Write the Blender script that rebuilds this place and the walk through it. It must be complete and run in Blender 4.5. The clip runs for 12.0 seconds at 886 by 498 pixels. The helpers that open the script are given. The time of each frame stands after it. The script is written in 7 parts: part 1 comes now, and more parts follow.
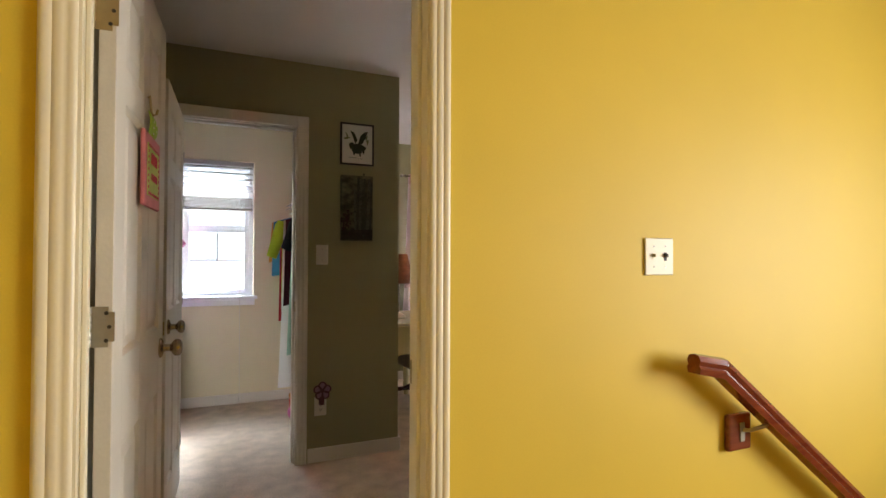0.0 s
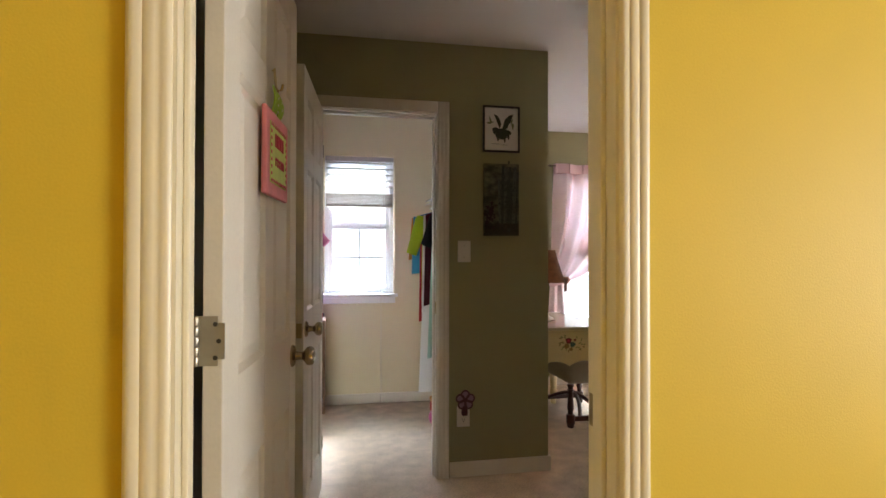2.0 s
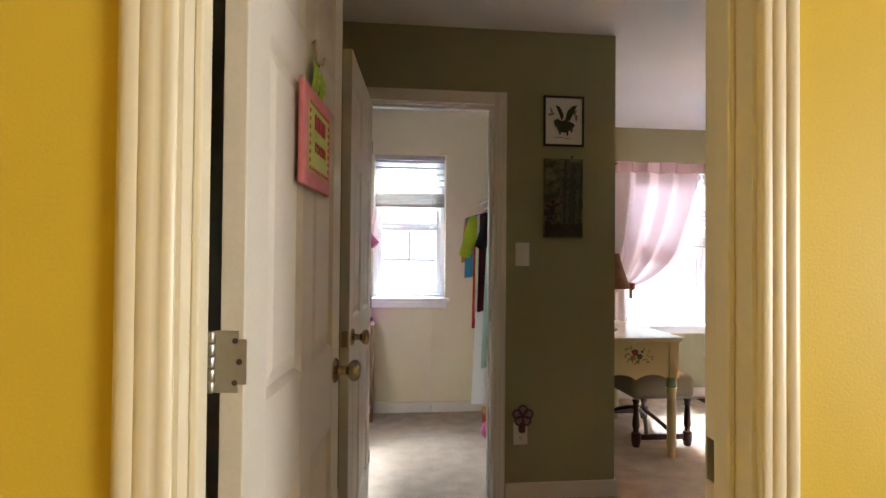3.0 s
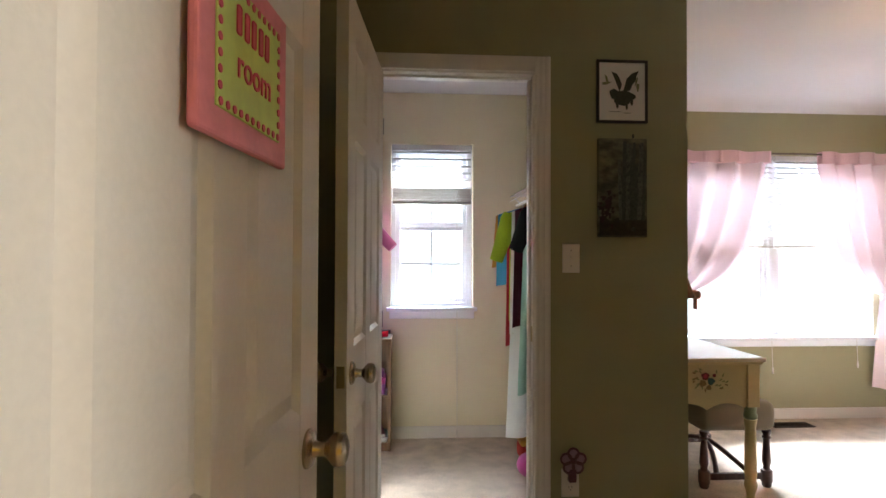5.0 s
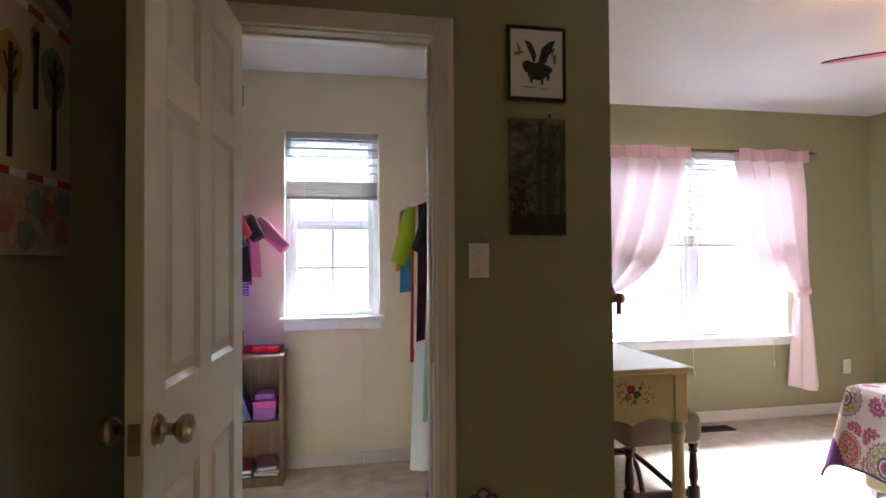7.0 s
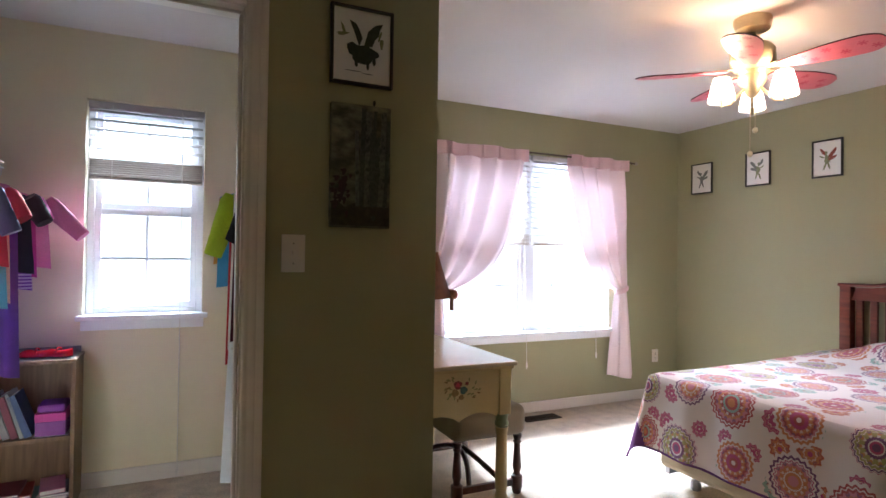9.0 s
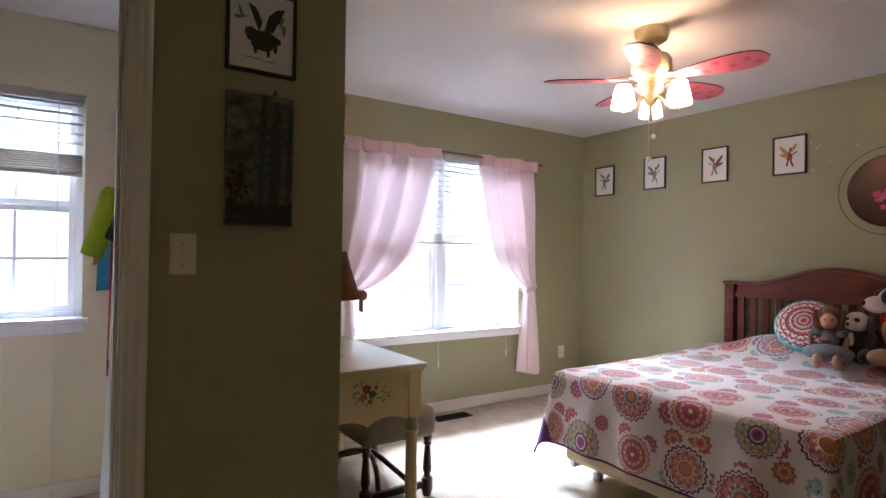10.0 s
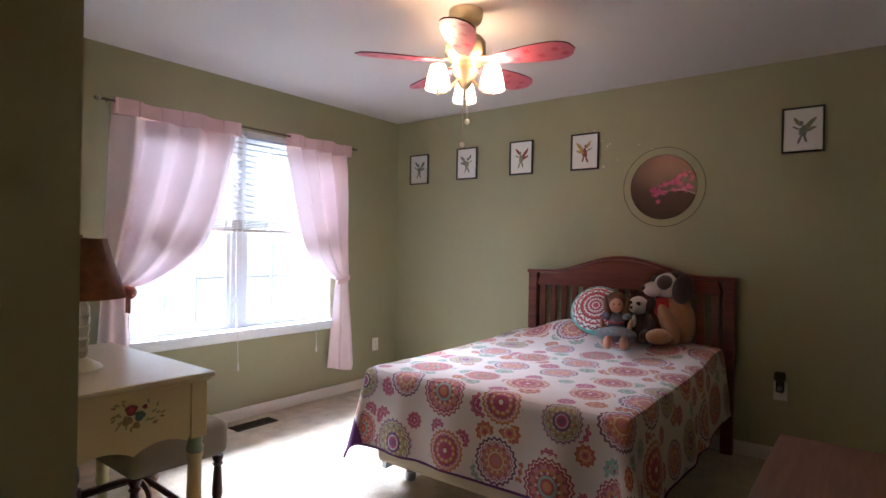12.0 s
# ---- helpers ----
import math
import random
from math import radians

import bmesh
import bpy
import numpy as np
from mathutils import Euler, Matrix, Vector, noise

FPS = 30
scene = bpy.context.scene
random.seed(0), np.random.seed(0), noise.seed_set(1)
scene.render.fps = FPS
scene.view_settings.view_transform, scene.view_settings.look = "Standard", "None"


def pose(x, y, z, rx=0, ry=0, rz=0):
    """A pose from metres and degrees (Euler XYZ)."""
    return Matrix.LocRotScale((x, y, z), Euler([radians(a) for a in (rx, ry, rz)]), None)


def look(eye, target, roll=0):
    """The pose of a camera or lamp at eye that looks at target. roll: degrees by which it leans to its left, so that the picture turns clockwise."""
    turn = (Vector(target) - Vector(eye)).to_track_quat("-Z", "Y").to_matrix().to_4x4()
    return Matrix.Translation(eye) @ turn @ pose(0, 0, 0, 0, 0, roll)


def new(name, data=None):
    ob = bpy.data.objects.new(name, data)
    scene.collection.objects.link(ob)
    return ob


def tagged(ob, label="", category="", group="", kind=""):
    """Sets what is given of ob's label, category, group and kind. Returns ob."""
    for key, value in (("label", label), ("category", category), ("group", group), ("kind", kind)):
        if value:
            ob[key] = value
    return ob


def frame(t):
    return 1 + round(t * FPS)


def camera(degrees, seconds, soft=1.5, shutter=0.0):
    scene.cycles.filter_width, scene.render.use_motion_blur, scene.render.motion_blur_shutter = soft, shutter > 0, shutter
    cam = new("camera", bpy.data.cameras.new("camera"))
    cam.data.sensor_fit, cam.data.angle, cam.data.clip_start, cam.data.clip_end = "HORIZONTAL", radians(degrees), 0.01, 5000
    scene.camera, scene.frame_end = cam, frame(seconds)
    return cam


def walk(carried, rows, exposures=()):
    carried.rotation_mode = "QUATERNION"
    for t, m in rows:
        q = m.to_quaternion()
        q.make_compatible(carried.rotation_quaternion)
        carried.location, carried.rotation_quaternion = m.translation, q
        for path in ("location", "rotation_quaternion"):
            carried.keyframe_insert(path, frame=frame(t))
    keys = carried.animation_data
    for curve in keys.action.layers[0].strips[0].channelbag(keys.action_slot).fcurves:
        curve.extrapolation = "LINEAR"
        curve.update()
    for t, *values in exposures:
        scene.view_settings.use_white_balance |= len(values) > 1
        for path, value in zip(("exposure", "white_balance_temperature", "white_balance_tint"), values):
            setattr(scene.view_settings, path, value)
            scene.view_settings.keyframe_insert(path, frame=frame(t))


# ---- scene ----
cam = camera(76.9, 12.0)
PATH = [
    (0, (-0.16, -0.07, 1.243), (0.686, 1.741, 1.279), 0.2),
    (0.5, (-0.151, 0.0, 1.242), (0.589, 1.858, 1.272), -0.3),
    (1, (-0.141, 0.094, 1.241), (0.49, 1.991, 1.265), -0.3),
    (1.5, (-0.12, 0.188, 1.241), (0.386, 2.123, 1.261), -0.3),
    (2, (-0.103, 0.294, 1.246), (0.282, 2.256, 1.268), 0.1),
    (2.5, (-0.106, 0.415, 1.245), (0.191, 2.392, 1.274), 0.4),
    (3, (-0.099, 0.519, 1.244), (0.114, 2.508, 1.276), 0.5),
    (3.5, (-0.093, 0.67, 1.251), (0.056, 2.664, 1.275), 0.5),
    (5.3, (-0.044, 1.155, 1.264), (0.081, 3.151, 1.305), 0.2),
    (5.5, (-0.034, 1.206, 1.262), (0.116, 3.199, 1.307), 0.1),
    (6, (0.009, 1.3, 1.269), (0.217, 3.289, 1.309), -0.1),
    (6.5, (0.068, 1.404, 1.268), (0.357, 3.382, 1.308), -0.4),
    (7, (0.131, 1.479, 1.271), (0.509, 3.442, 1.309), -0.4),
    (8.8, (0.295, 1.533, 1.269), (1.078, 3.373, 1.291), 1.0),
    (9, (0.301, 1.537, 1.268), (1.145, 3.35, 1.29), 0.8),
    (9.5, (0.323, 1.536, 1.272), (1.301, 3.281, 1.292), 0.7),
    (10, (0.347, 1.581, 1.278), (1.458, 3.243, 1.297), 0.9),
    (10.5, (0.37, 1.61, 1.272), (1.603, 3.185, 1.296), 0.9),
    (11, (0.403, 1.655, 1.271), (1.753, 3.13, 1.285), 1.2),
    (11.5, (0.465, 1.713, 1.268), (1.934, 3.071, 1.271), 1.3),
    (12, (0.557, 1.749, 1.272), (2.14, 2.971, 1.266), 1.0),
]
EXPOSURES = [(0.0, 1.13, 6500, 10), (3.0, 1.25, 6450, 10), (5.3, 1.25, 6400, 10), (6.5, 1.2, 6200, 10), (7.0, 1.14, 6150, 10), (9.0, 1.02, 5950, 10), (9.5, 0.92, 5900, 10), (12.0, 0.66, 5850, 10)]
walk(cam, [(t, look(eye, target, roll)) for t, eye, target, roll in PATH], EXPOSURES)

# ---- world, sun, lights ----
world = bpy.data.worlds.new("overcast_sky")
scene.world = world
world.use_nodes = True
wn, wl = world.node_tree.nodes, world.node_tree.links
sky = wn.new("ShaderNodeTexSky")
sky.sky_type, sky.sun_disc = "NISHITA", False
sky.sun_elevation, sky.sun_rotation = radians(48), radians(20)
wn["Background"].inputs["Strength"].default_value = 0.12
wl.new(sky.outputs["Color"], wn["Background"].inputs["Color"])

sun = new("sun", bpy.data.lights.new("sun", "SUN"))
sun.data.energy, sun.data.angle, sun.data.color = 0.8, radians(12), (1, 0.96, 0.9)
sun.matrix_world = look((3, 12, 10), (1.5, 4, 0))


def area_lamp(name, at, target, sx, sy, watts, colour):
    lamp = new(name, bpy.data.lights.new(name, "AREA"))
    lamp.data.shape, lamp.data.size, lamp.data.size_y = "RECTANGLE", sx, sy
    lamp.data.energy, lamp.data.color = watts, colour
    lamp.matrix_world = look(at, target)
    return lamp


DAY = (0.75, 0.855, 1.0)
area_lamp("window_daylight", (2.35, 9.0, 4.25), (3.1, 4.4, 0.9), 2.6, 2.0, 3900, DAY)
area_lamp("closet_daylight", (0.11, 6.7, 3.6), (0.11, 4.6, 0.7), 1.6, 1.6, 260, DAY)
stair = area_lamp("stair_daylight", (3.95, -0.70, 1.2), (-0.7, 0.8, 1.3), 1.2, 1.4, 22, (1, 0.97, 0.92))
stair.data.spread = radians(105)

# ---- materials ----


def mat(name, colour, rough=0.6, metal=0.0, grain=0.0, scale=40.0, bump=0.0, stain=0.0, stain_scale=1.6, spec=0.5, sheen=0.0, emit=None, random_tint=0.0):
    """A principled surface with fine grain, broad uneven wear and relief."""
    m = bpy.data.materials.new(name)
    m.use_nodes = True
    n, l = m.node_tree.nodes, m.node_tree.links
    b = n["Principled BSDF"]
    b.inputs["Base Color"].default_value = (*colour, 1)
    b.inputs["Roughness"].default_value = rough
    b.inputs["Metallic"].default_value = metal
    b.inputs["Specular IOR Level"].default_value = spec
    if sheen:
        b.inputs["Sheen Weight"].default_value = sheen
    co = n.new("ShaderNodeTexCoord")
    fine = n.new("ShaderNodeTexNoise")
    fine.inputs["Scale"].default_value, fine.inputs["Detail"].default_value = scale, 5
    l.new(co.outputs["Object"], fine.inputs["Vector"])
    broad = n.new("ShaderNodeTexNoise")
    broad.inputs["Scale"].default_value, broad.inputs["Detail"].default_value = stain_scale, 3
    l.new(co.outputs["Object"], broad.inputs["Vector"])
    if grain or stain or random_tint:
        total = None
        pairs = [(fine.outputs["Fac"], grain), (broad.outputs["Fac"], stain)]
        if random_tint:
            info = n.new("ShaderNodeObjectInfo")
            pairs.append((info.outputs["Random"], random_tint))
        for out, amount in pairs:
            if not amount:
                continue
            step = n.new("ShaderNodeMapRange")
            step.inputs["From Min"].default_value, step.inputs["From Max"].default_value = 0.25, 0.75
            step.inputs["To Min"].default_value, step.inputs["To Max"].default_value = 1 - amount, 1 + amount * 0.6
            l.new(out, step.inputs["Value"])
            if total is None:
                total = step.outputs["Result"]
            else:
                mul = n.new("ShaderNodeMath")
                mul.operation = "MULTIPLY"
                l.new(total, mul.inputs[0])
                l.new(step.outputs["Result"], mul.inputs[1])
                total = mul.outputs[0]
        mix = n.new("ShaderNodeVectorMath")
        mix.operation = "SCALE"
        mix.inputs[0].default_value = colour
        l.new(total, mix.inputs["Scale"])
        l.new(mix.outputs[0], b.inputs["Base Color"])
    if bump:
        bp = n.new("ShaderNodeBump")
        bp.inputs["Strength"].default_value, bp.inputs["Distance"].default_value = bump, 0.004
        l.new(fine.outputs["Fac"], bp.inputs["Height"])
        l.new(bp.outputs["Normal"], b.inputs["Normal"])
    if emit:
        b.inputs["Emission Color"].default_value = (*emit[0], 1)
        b.inputs["Emission Strength"].default_value = emit[1]
    return m


def wood(name, dark, light, along="Z", rough=0.4, scale=9.0, coat=0.2):
    m = bpy.data.materials.new(name)
    m.use_nodes = True
    n, l = m.node_tree.nodes, m.node_tree.links
    b = n["Principled BSDF"]
    co, mp = n.new("ShaderNodeTexCoord"), n.new("ShaderNodeMapping")
    s = {"X": (0.08, 1, 1), "Y": (1, 0.08, 1), "Z": (1, 1, 0.08)}[along]
    mp.inputs["Scale"].default_value = [v * scale for v in s]
    l.new(co.outputs["Object"], mp.inputs["Vector"])
    no = n.new("ShaderNodeTexNoise")
    no.inputs["Scale"].default_value, no.inputs["Detail"].default_value, no.inputs["Distortion"].default_value = 6, 6, 0.6
    l.new(mp.outputs["Vector"], no.inputs["Vector"])
    ramp = n.new("ShaderNodeValToRGB")
    ramp.color_ramp.elements[0].position, ramp.color_ramp.elements[1].position = 0.3, 0.7
    ramp.color_ramp.elements[0].color, ramp.color_ramp.elements[1].color = (*dark, 1), (*light, 1)
    l.new(no.outputs["Fac"], ramp.inputs["Fac"])
    l.new(ramp.outputs["Color"], b.inputs["Base Color"])
    b.inputs["Roughness"].default_value, b.inputs["Coat Weight"].default_value = rough, coat
    bp = n.new("ShaderNodeBump")
    bp.inputs["Strength"].default_value, bp.inputs["Distance"].default_value = 0.12, 0.002
    l.new(no.outputs["Fac"], bp.inputs["Height"])
    l.new(bp.outputs["Normal"], b.inputs["Normal"])
    return m


def carpet_material():
    m = mat("carpet", (0.62, 0.505, 0.385), 0.95, grain=0.42, scale=130, bump=1.0, stain=0.26, stain_scale=9, spec=0.1, sheen=0.25)
    return m


def glass_material():
    m = bpy.data.materials.new("window_glass")
    m.use_nodes = True
    n, l = m.node_tree.nodes, m.node_tree.links
    n.remove(n["Principled BSDF"])
    tr, gl, mx, fr = n.new("ShaderNodeBsdfTransparent"), n.new("ShaderNodeBsdfGlossy"), n.new("ShaderNodeMixShader"), n.new("ShaderNodeFresnel")
    gl.inputs["Roughness"].default_value = 0.02
    l.new(fr.outputs[0], mx.inputs[0]), l.new(tr.outputs[0], mx.inputs[1]), l.new(gl.outputs[0], mx.inputs[2])
    l.new(mx.outputs[0], n["Material Output"].inputs["Surface"])
    return m


M_YELLOW = mat("yellow_wall_paint", (0.78, 0.565, 0.065), 0.54, grain=0.03, scale=220, bump=0.10, stain=0.05, spec=0.35)
M_GREEN = mat("sage_green_wall_paint", (0.345, 0.328, 0.195), 0.55, grain=0.03, scale=240, bump=0.06, stain=0.03, spec=0.35)
M_CREAM = mat("cream_closet_paint", (0.80, 0.73, 0.545), 0.6, grain=0.02, scale=220, bump=0.05, stain=0.03)
M_CEIL = mat("ceiling_paint", (0.66, 0.62, 0.61), 0.8, grain=0.03, scale=320, bump=0.15, stain=0.03)
M_TRIM = mat("white_trim_paint", (0.76, 0.72, 0.67), 0.35, grain=0.02, scale=90, bump=0.02, stain=0.03)
M_CASING = mat("ivory_gloss_trim_paint", (0.84, 0.76, 0.56), 0.34, grain=0.02, scale=90, bump=0.02, stain=0.03)
M_DOOR = mat("white_door_paint", (0.67, 0.62, 0.53), 0.48, grain=0.04, scale=110, bump=0.10, stain=0.05, spec=0.3)
M_VINYL = mat("white_window_vinyl", (0.88, 0.90, 0.94), 0.35, grain=0.01, scale=60, stain=0.02)
M_CARPET = carpet_material()
M_GLASS = glass_material()

# ---- mesh helpers ----


def finish(bm, name, material, parent=None, label="", smooth=False, matrix=None):
    me = bpy.data.meshes.new(name)
    bmesh.ops.recalc_face_normals(bm, faces=bm.faces)
    bm.to_mesh(me)
    bm.free()
    for one in (material if isinstance(material, (list, tuple)) else [material]):
        me.materials.append(one)
    if smooth:
        me.polygons.foreach_set("use_smooth", [True] * len(me.polygons))
        me.set_sharp_from_angle(angle=radians(40))
    ob = new(name, me)
    if parent is not None:
        ob.parent = parent
    if matrix is not None:
        ob.matrix_basis = matrix
    if label:
        ob["label"] = label
    return ob


def part(name, bm, material, parent, label="", smooth=False, matrix=None):
    return finish(bm, name, material, parent, label, smooth, matrix)


def structure(name, bm, material, label, category, parent=None):
    return tagged(finish(bm, name, material, parent), label, category, kind="structure")


def empty(name, x=0, y=0, z=0, rz=0):
    ob = new(name)
    ob.matrix_basis = pose(x, y, z, 0, 0, rz)
    return ob


def bx(bm, x0, x1, y0, y1, z0, z1, bevel=0.0, seg=2, mi=0):
    """A box, with rounded edges where bevel is given, into bm."""
    r = bmesh.ops.create_cube(bm, size=1, matrix=Matrix.LocRotScale(((x0 + x1) / 2, (y0 + y1) / 2, (z0 + z1) / 2), None, (abs(x1 - x0), abs(y1 - y0), abs(z1 - z0))))
    vs = r["verts"]
    if mi:
        for f in {f for v in vs for f in v.link_faces}:
            f.material_index = mi
    if bevel:
        es = list({e for v in vs for e in v.link_edges})
        bmesh.ops.bevel(bm, geom=es, offset=bevel, segments=seg, affect="EDGES", profile=0.5)
    return bm


def box(*a, **k):
    return bx(bmesh.new(), *a, **k)


def lathe(bm, profile, segs=20, cx=0, cy=0, cz=0, turn=None):
    """A turned body from (radius, height) pairs, about z, then placed."""
    rings = []
    for r, z in profile:
        ring = []
        for i in range(segs):
            a = 2 * math.pi * i / segs
            p = Vector((r * math.cos(a), r * math.sin(a), z))
            if turn is not None:
                p = turn @ p
            ring.append(bm.verts.new(p + Vector((cx, cy, cz))))
        rings.append(ring)
    for a, b in zip(rings, rings[1:]):
        for i in range(segs):
            bm.faces.new((a[i], a[(i + 1) % segs], b[(i + 1) % segs], b[i]))
    bm.faces.new(rings[0][::-1])
    bm.faces.new(rings[-1])
    return bm


def tube(bm, pts, radius, segs=8):
    """A round bar along points."""
    pts = [Vector(p) for p in pts]
    rings = []
    for i, p in enumerate(pts):
        d = (pts[min(i + 1, len(pts) - 1)] - pts[max(i - 1, 0)]).normalized()
        q = d.to_track_quat("Z", "Y")
        r = radius[i] if isinstance(radius, (list, tuple)) else radius
        rings.append([bm.verts.new(p + q @ Vector((r * math.cos(2 * math.pi * k / segs), r * math.sin(2 * math.pi * k / segs), 0))) for k in range(segs)])
    for a, b in zip(rings, rings[1:]):
        for i in range(segs):
            bm.faces.new((a[i], a[(i + 1) % segs], b[(i + 1) % segs], b[i]))
    bm.faces.new(rings[0][::-1])
    bm.faces.new(rings[-1])
    return bm


def extrude_outline(bm, outline, y0, y1):
    """A solid from an outline in x and z, between two depths in y."""
    a = [bm.verts.new((x, y0, z)) for x, z in outline]
    b = [bm.verts.new((x, y1, z)) for x, z in outline]
    bm.faces.new(a[::-1])
    bm.faces.new(b)
    k = len(outline)
    for i in range(k):
        bm.faces.new((a[i], a[(i + 1) % k], b[(i + 1) % k], b[i]))
    return bm


def ellipsoid(bm, at, size, turn=(0, 0, 0), u=18, v=12):
    m = pose(*at, *turn) @ Matrix.Diagonal((*size, 1))
    bmesh.ops.create_uvsphere(bm, u_segments=u, v_segments=v, radius=1, matrix=m)
    return bm


# ---- plan ----
CEIL = 2.44
HALL_Y, ROOM_Y = 1.232, 1.342      # the two faces of the wall with the bedroom door
DOOR_L, DOOR_R, DOOR_H = -0.345, 0.402, 2.045
LEFT_X = -0.438                     # bedroom wall behind the open doors
PART_Y, PART_B, PART_X = 3.37, 3.482, 1.125    # partition in front of the closet, and its free end
CLO_L, CLO_R, CLO_B = -0.85, 1.012, 5.03        # closet
CD_L, CD_R, CD_H = -0.222, 0.462, 2.035           # closet door opening
WIN_Y, HEAD_X = 5.358, 4.508                    # window wall, headboard wall
W_L, W_R, W_B, W_T = 2.07, 3.69, 0.650, 2.10      # bedroom windows
C_L, C_R, C_B, C_T = -0.178, 0.405, 0.915, 2.08   # closet window
OUT_Y = 5.57


def wall_with_hole(name, axis, x0, x1, y0, y1, z0, z1, hole, material, label):
    """A wall box with one rectangular opening through its y thickness."""
    bm = bmesh.new()
    hx0, hx1, hz0, hz1 = hole
    if hz0 <= z0:
        extrude_outline(bm, [(x0, z0), (hx0, z0), (hx0, hz1), (hx1, hz1), (hx1, z0), (x1, z0), (x1, z1), (x0, z1)], y0, y1)
    else:
        xs, zs = (x0, hx0, hx1, x1), (z0, hz0, hz1, z1)
        lay = [[[bm.verts.new((x, y, z)) for z in zs] for x in xs] for y in (y0, y1)]
        for i in range(3):
            for j in range(3):
                if (i, j) != (1, 1):
                    for g in lay:
                        bm.faces.new((g[i][j], g[i + 1][j], g[i + 1][j + 1], g[i][j + 1]))
        rim = [(0, 0), (1, 0), (2, 0), (3, 0), (3, 1), (3, 2), (3, 3), (2, 3), (1, 3), (0, 3), (0, 2), (0, 1)]
        for loop in (rim, [(1, 1), (2, 1), (2, 2), (1, 2)]):
            for (a, b), (c, d) in zip(loop, loop[1:] + loop[:1]):
                bm.faces.new((lay[0][a][b], lay[0][c][d], lay[1][c][d], lay[1][a][b]))
    return structure(name, bm, material, label, "wall")


# hall side and bedroom side of the door wall carry their own paint
wall_with_hole("wall_hall", "y", -1.75, 4.1, HALL_Y, HALL_Y + 0.055, -2.7, CEIL, (DOOR_L - 0.012, DOOR_R + 0.012, -0.01, DOOR_H + 0.012), M_YELLOW, "yellow painted hallway wall with a satin sheen")
wall_with_hole("wall_bedroom_south", "y", LEFT_X - 0.1, HEAD_X + 0.1, HALL_Y + 0.056, ROOM_Y, -0.05, CEIL, (DOOR_L - 0.012, DOOR_R + 0.012, -0.05, DOOR_H + 0.012), M_GREEN, "sage green bedroom wall beside the entry door")
structure("wall_bedroom_west", box(LEFT_X - 0.1, LEFT_X, ROOM_Y + 0.001, PART_Y - 0.001, -0.05, CEIL), M_GREEN, "sage green wall behind the open doors", "wall")
wall_with_hole("wall_partition", "y", CLO_L - 0.1, PART_X, PART_Y, PART_Y + 0.056, -0.05, CEIL, (CD_L - 0.012, CD_R + 0.012, -0.05, CD_H + 0.012), M_GREEN, "sage green partition wall with the closet doorway")
wall_with_hole("wall_closet_front", "y", CLO_L - 0.1, CLO_R, PART_Y + 0.057, PART_B, -0.05, CEIL, (CD_L - 0.012, CD_R + 0.012, -0.05, CD_H + 0.012), M_CREAM, "cream painted inner face of the closet wall")
structure("wall_partition_return", box(CLO_R + 0.057, PART_X, PART_Y + 0.057, WIN_Y - 0.001, -0.05, CEIL), M_GREEN, "sage green wall end beside the desk", "wall")
structure("wall_closet_east", box(CLO_R, CLO_R + 0.056, PART_Y + 0.057, CLO_B - 0.001, -0.05, CEIL), M_CREAM, "cream painted closet side wall", "wall")
structure("wall_closet_west", box(CLO_L - 0.1, CLO_L, PART_B + 0.001, CLO_B - 0.001, -0.05, CEIL), M_CREAM, "cream painted closet side wall behind the clothes", "wall")
wall_with_hole("wall_closet_north", "y", CLO_L - 0.1, CLO_R + 0.056, CLO_B, CLO_B + 0.2, -0.05, CEIL, (C_L, C_R, C_B, C_T), M_CREAM, "cream painted closet wall with a window", )
wall_with_hole("wall_bedroom_north", "y", CLO_R + 0.057, HEAD_X + 0.1, WIN_Y, WIN_Y + 0.2, -0.05, CEIL, (W_L, W_R, W_B, W_T), M_GREEN, "sage green wall with the double window")
structure("wall_bedroom_east", box(HEAD_X, HEAD_X + 0.1, ROOM_Y + 0.001, WIN_Y - 0.001, -0.05, CEIL), M_GREEN, "sage green wall behind the headboard", "wall")

# hall enclosure and stairwell
structure("wall_hall_west", box(-1.85, -1.751, -1.6, HALL_Y + 0.05, -0.1, CEIL), M_YELLOW, "yellow painted hallway end wall", "wall")
structure("wall_hall_south", box(-1.85, 4.1, -1.7, -1.601, -2.7, CEIL), M_YELLOW, "yellow painted hallway wall across the landing", "wall")
bm = bmesh.new()
bx(bm, 4.0, 4.1, -1.6, -1.35, -2.7, CEIL), bx(bm, 4.0, 4.1, -0.05, HALL_Y - 0.001, -2.7, CEIL)
bx(bm, 4.0, 4.1, -1.35, -0.05, -2.7, 0.45), bx(bm, 4.0, 4.1, -1.35, -0.05, 1.95, CEIL)
structure("wall_stairwell_east", bm, M_YELLOW, "yellow painted stairwell wall with a window opening", "wall")
structure("floor_hall", box(-1.75, 1.30, -1.6, HALL_Y - 0.001, -0.25, 0.0), M_CARPET, "beige carpeted hallway landing", "floor")
bm = bmesh.new()
for i in range(13):
    bx(bm, 1.301 + 0.2 * i, 1.301 + 0.2 * (i + 1) + (0.1 if i == 12 else 0), -1.6, HALL_Y - 0.001, -2.7, -0.19 * (i + 1))
structure("stairs", bm, M_CARPET, "beige carpeted stairs going down", "stairs")
structure("floor_bedroom", box(CLO_L - 0.1, HEAD_X + 0.1, HALL_Y + 0.001, OUT_Y, -0.12, 0.0), M_CARPET, "beige cut-pile bedroom carpet", "floor")
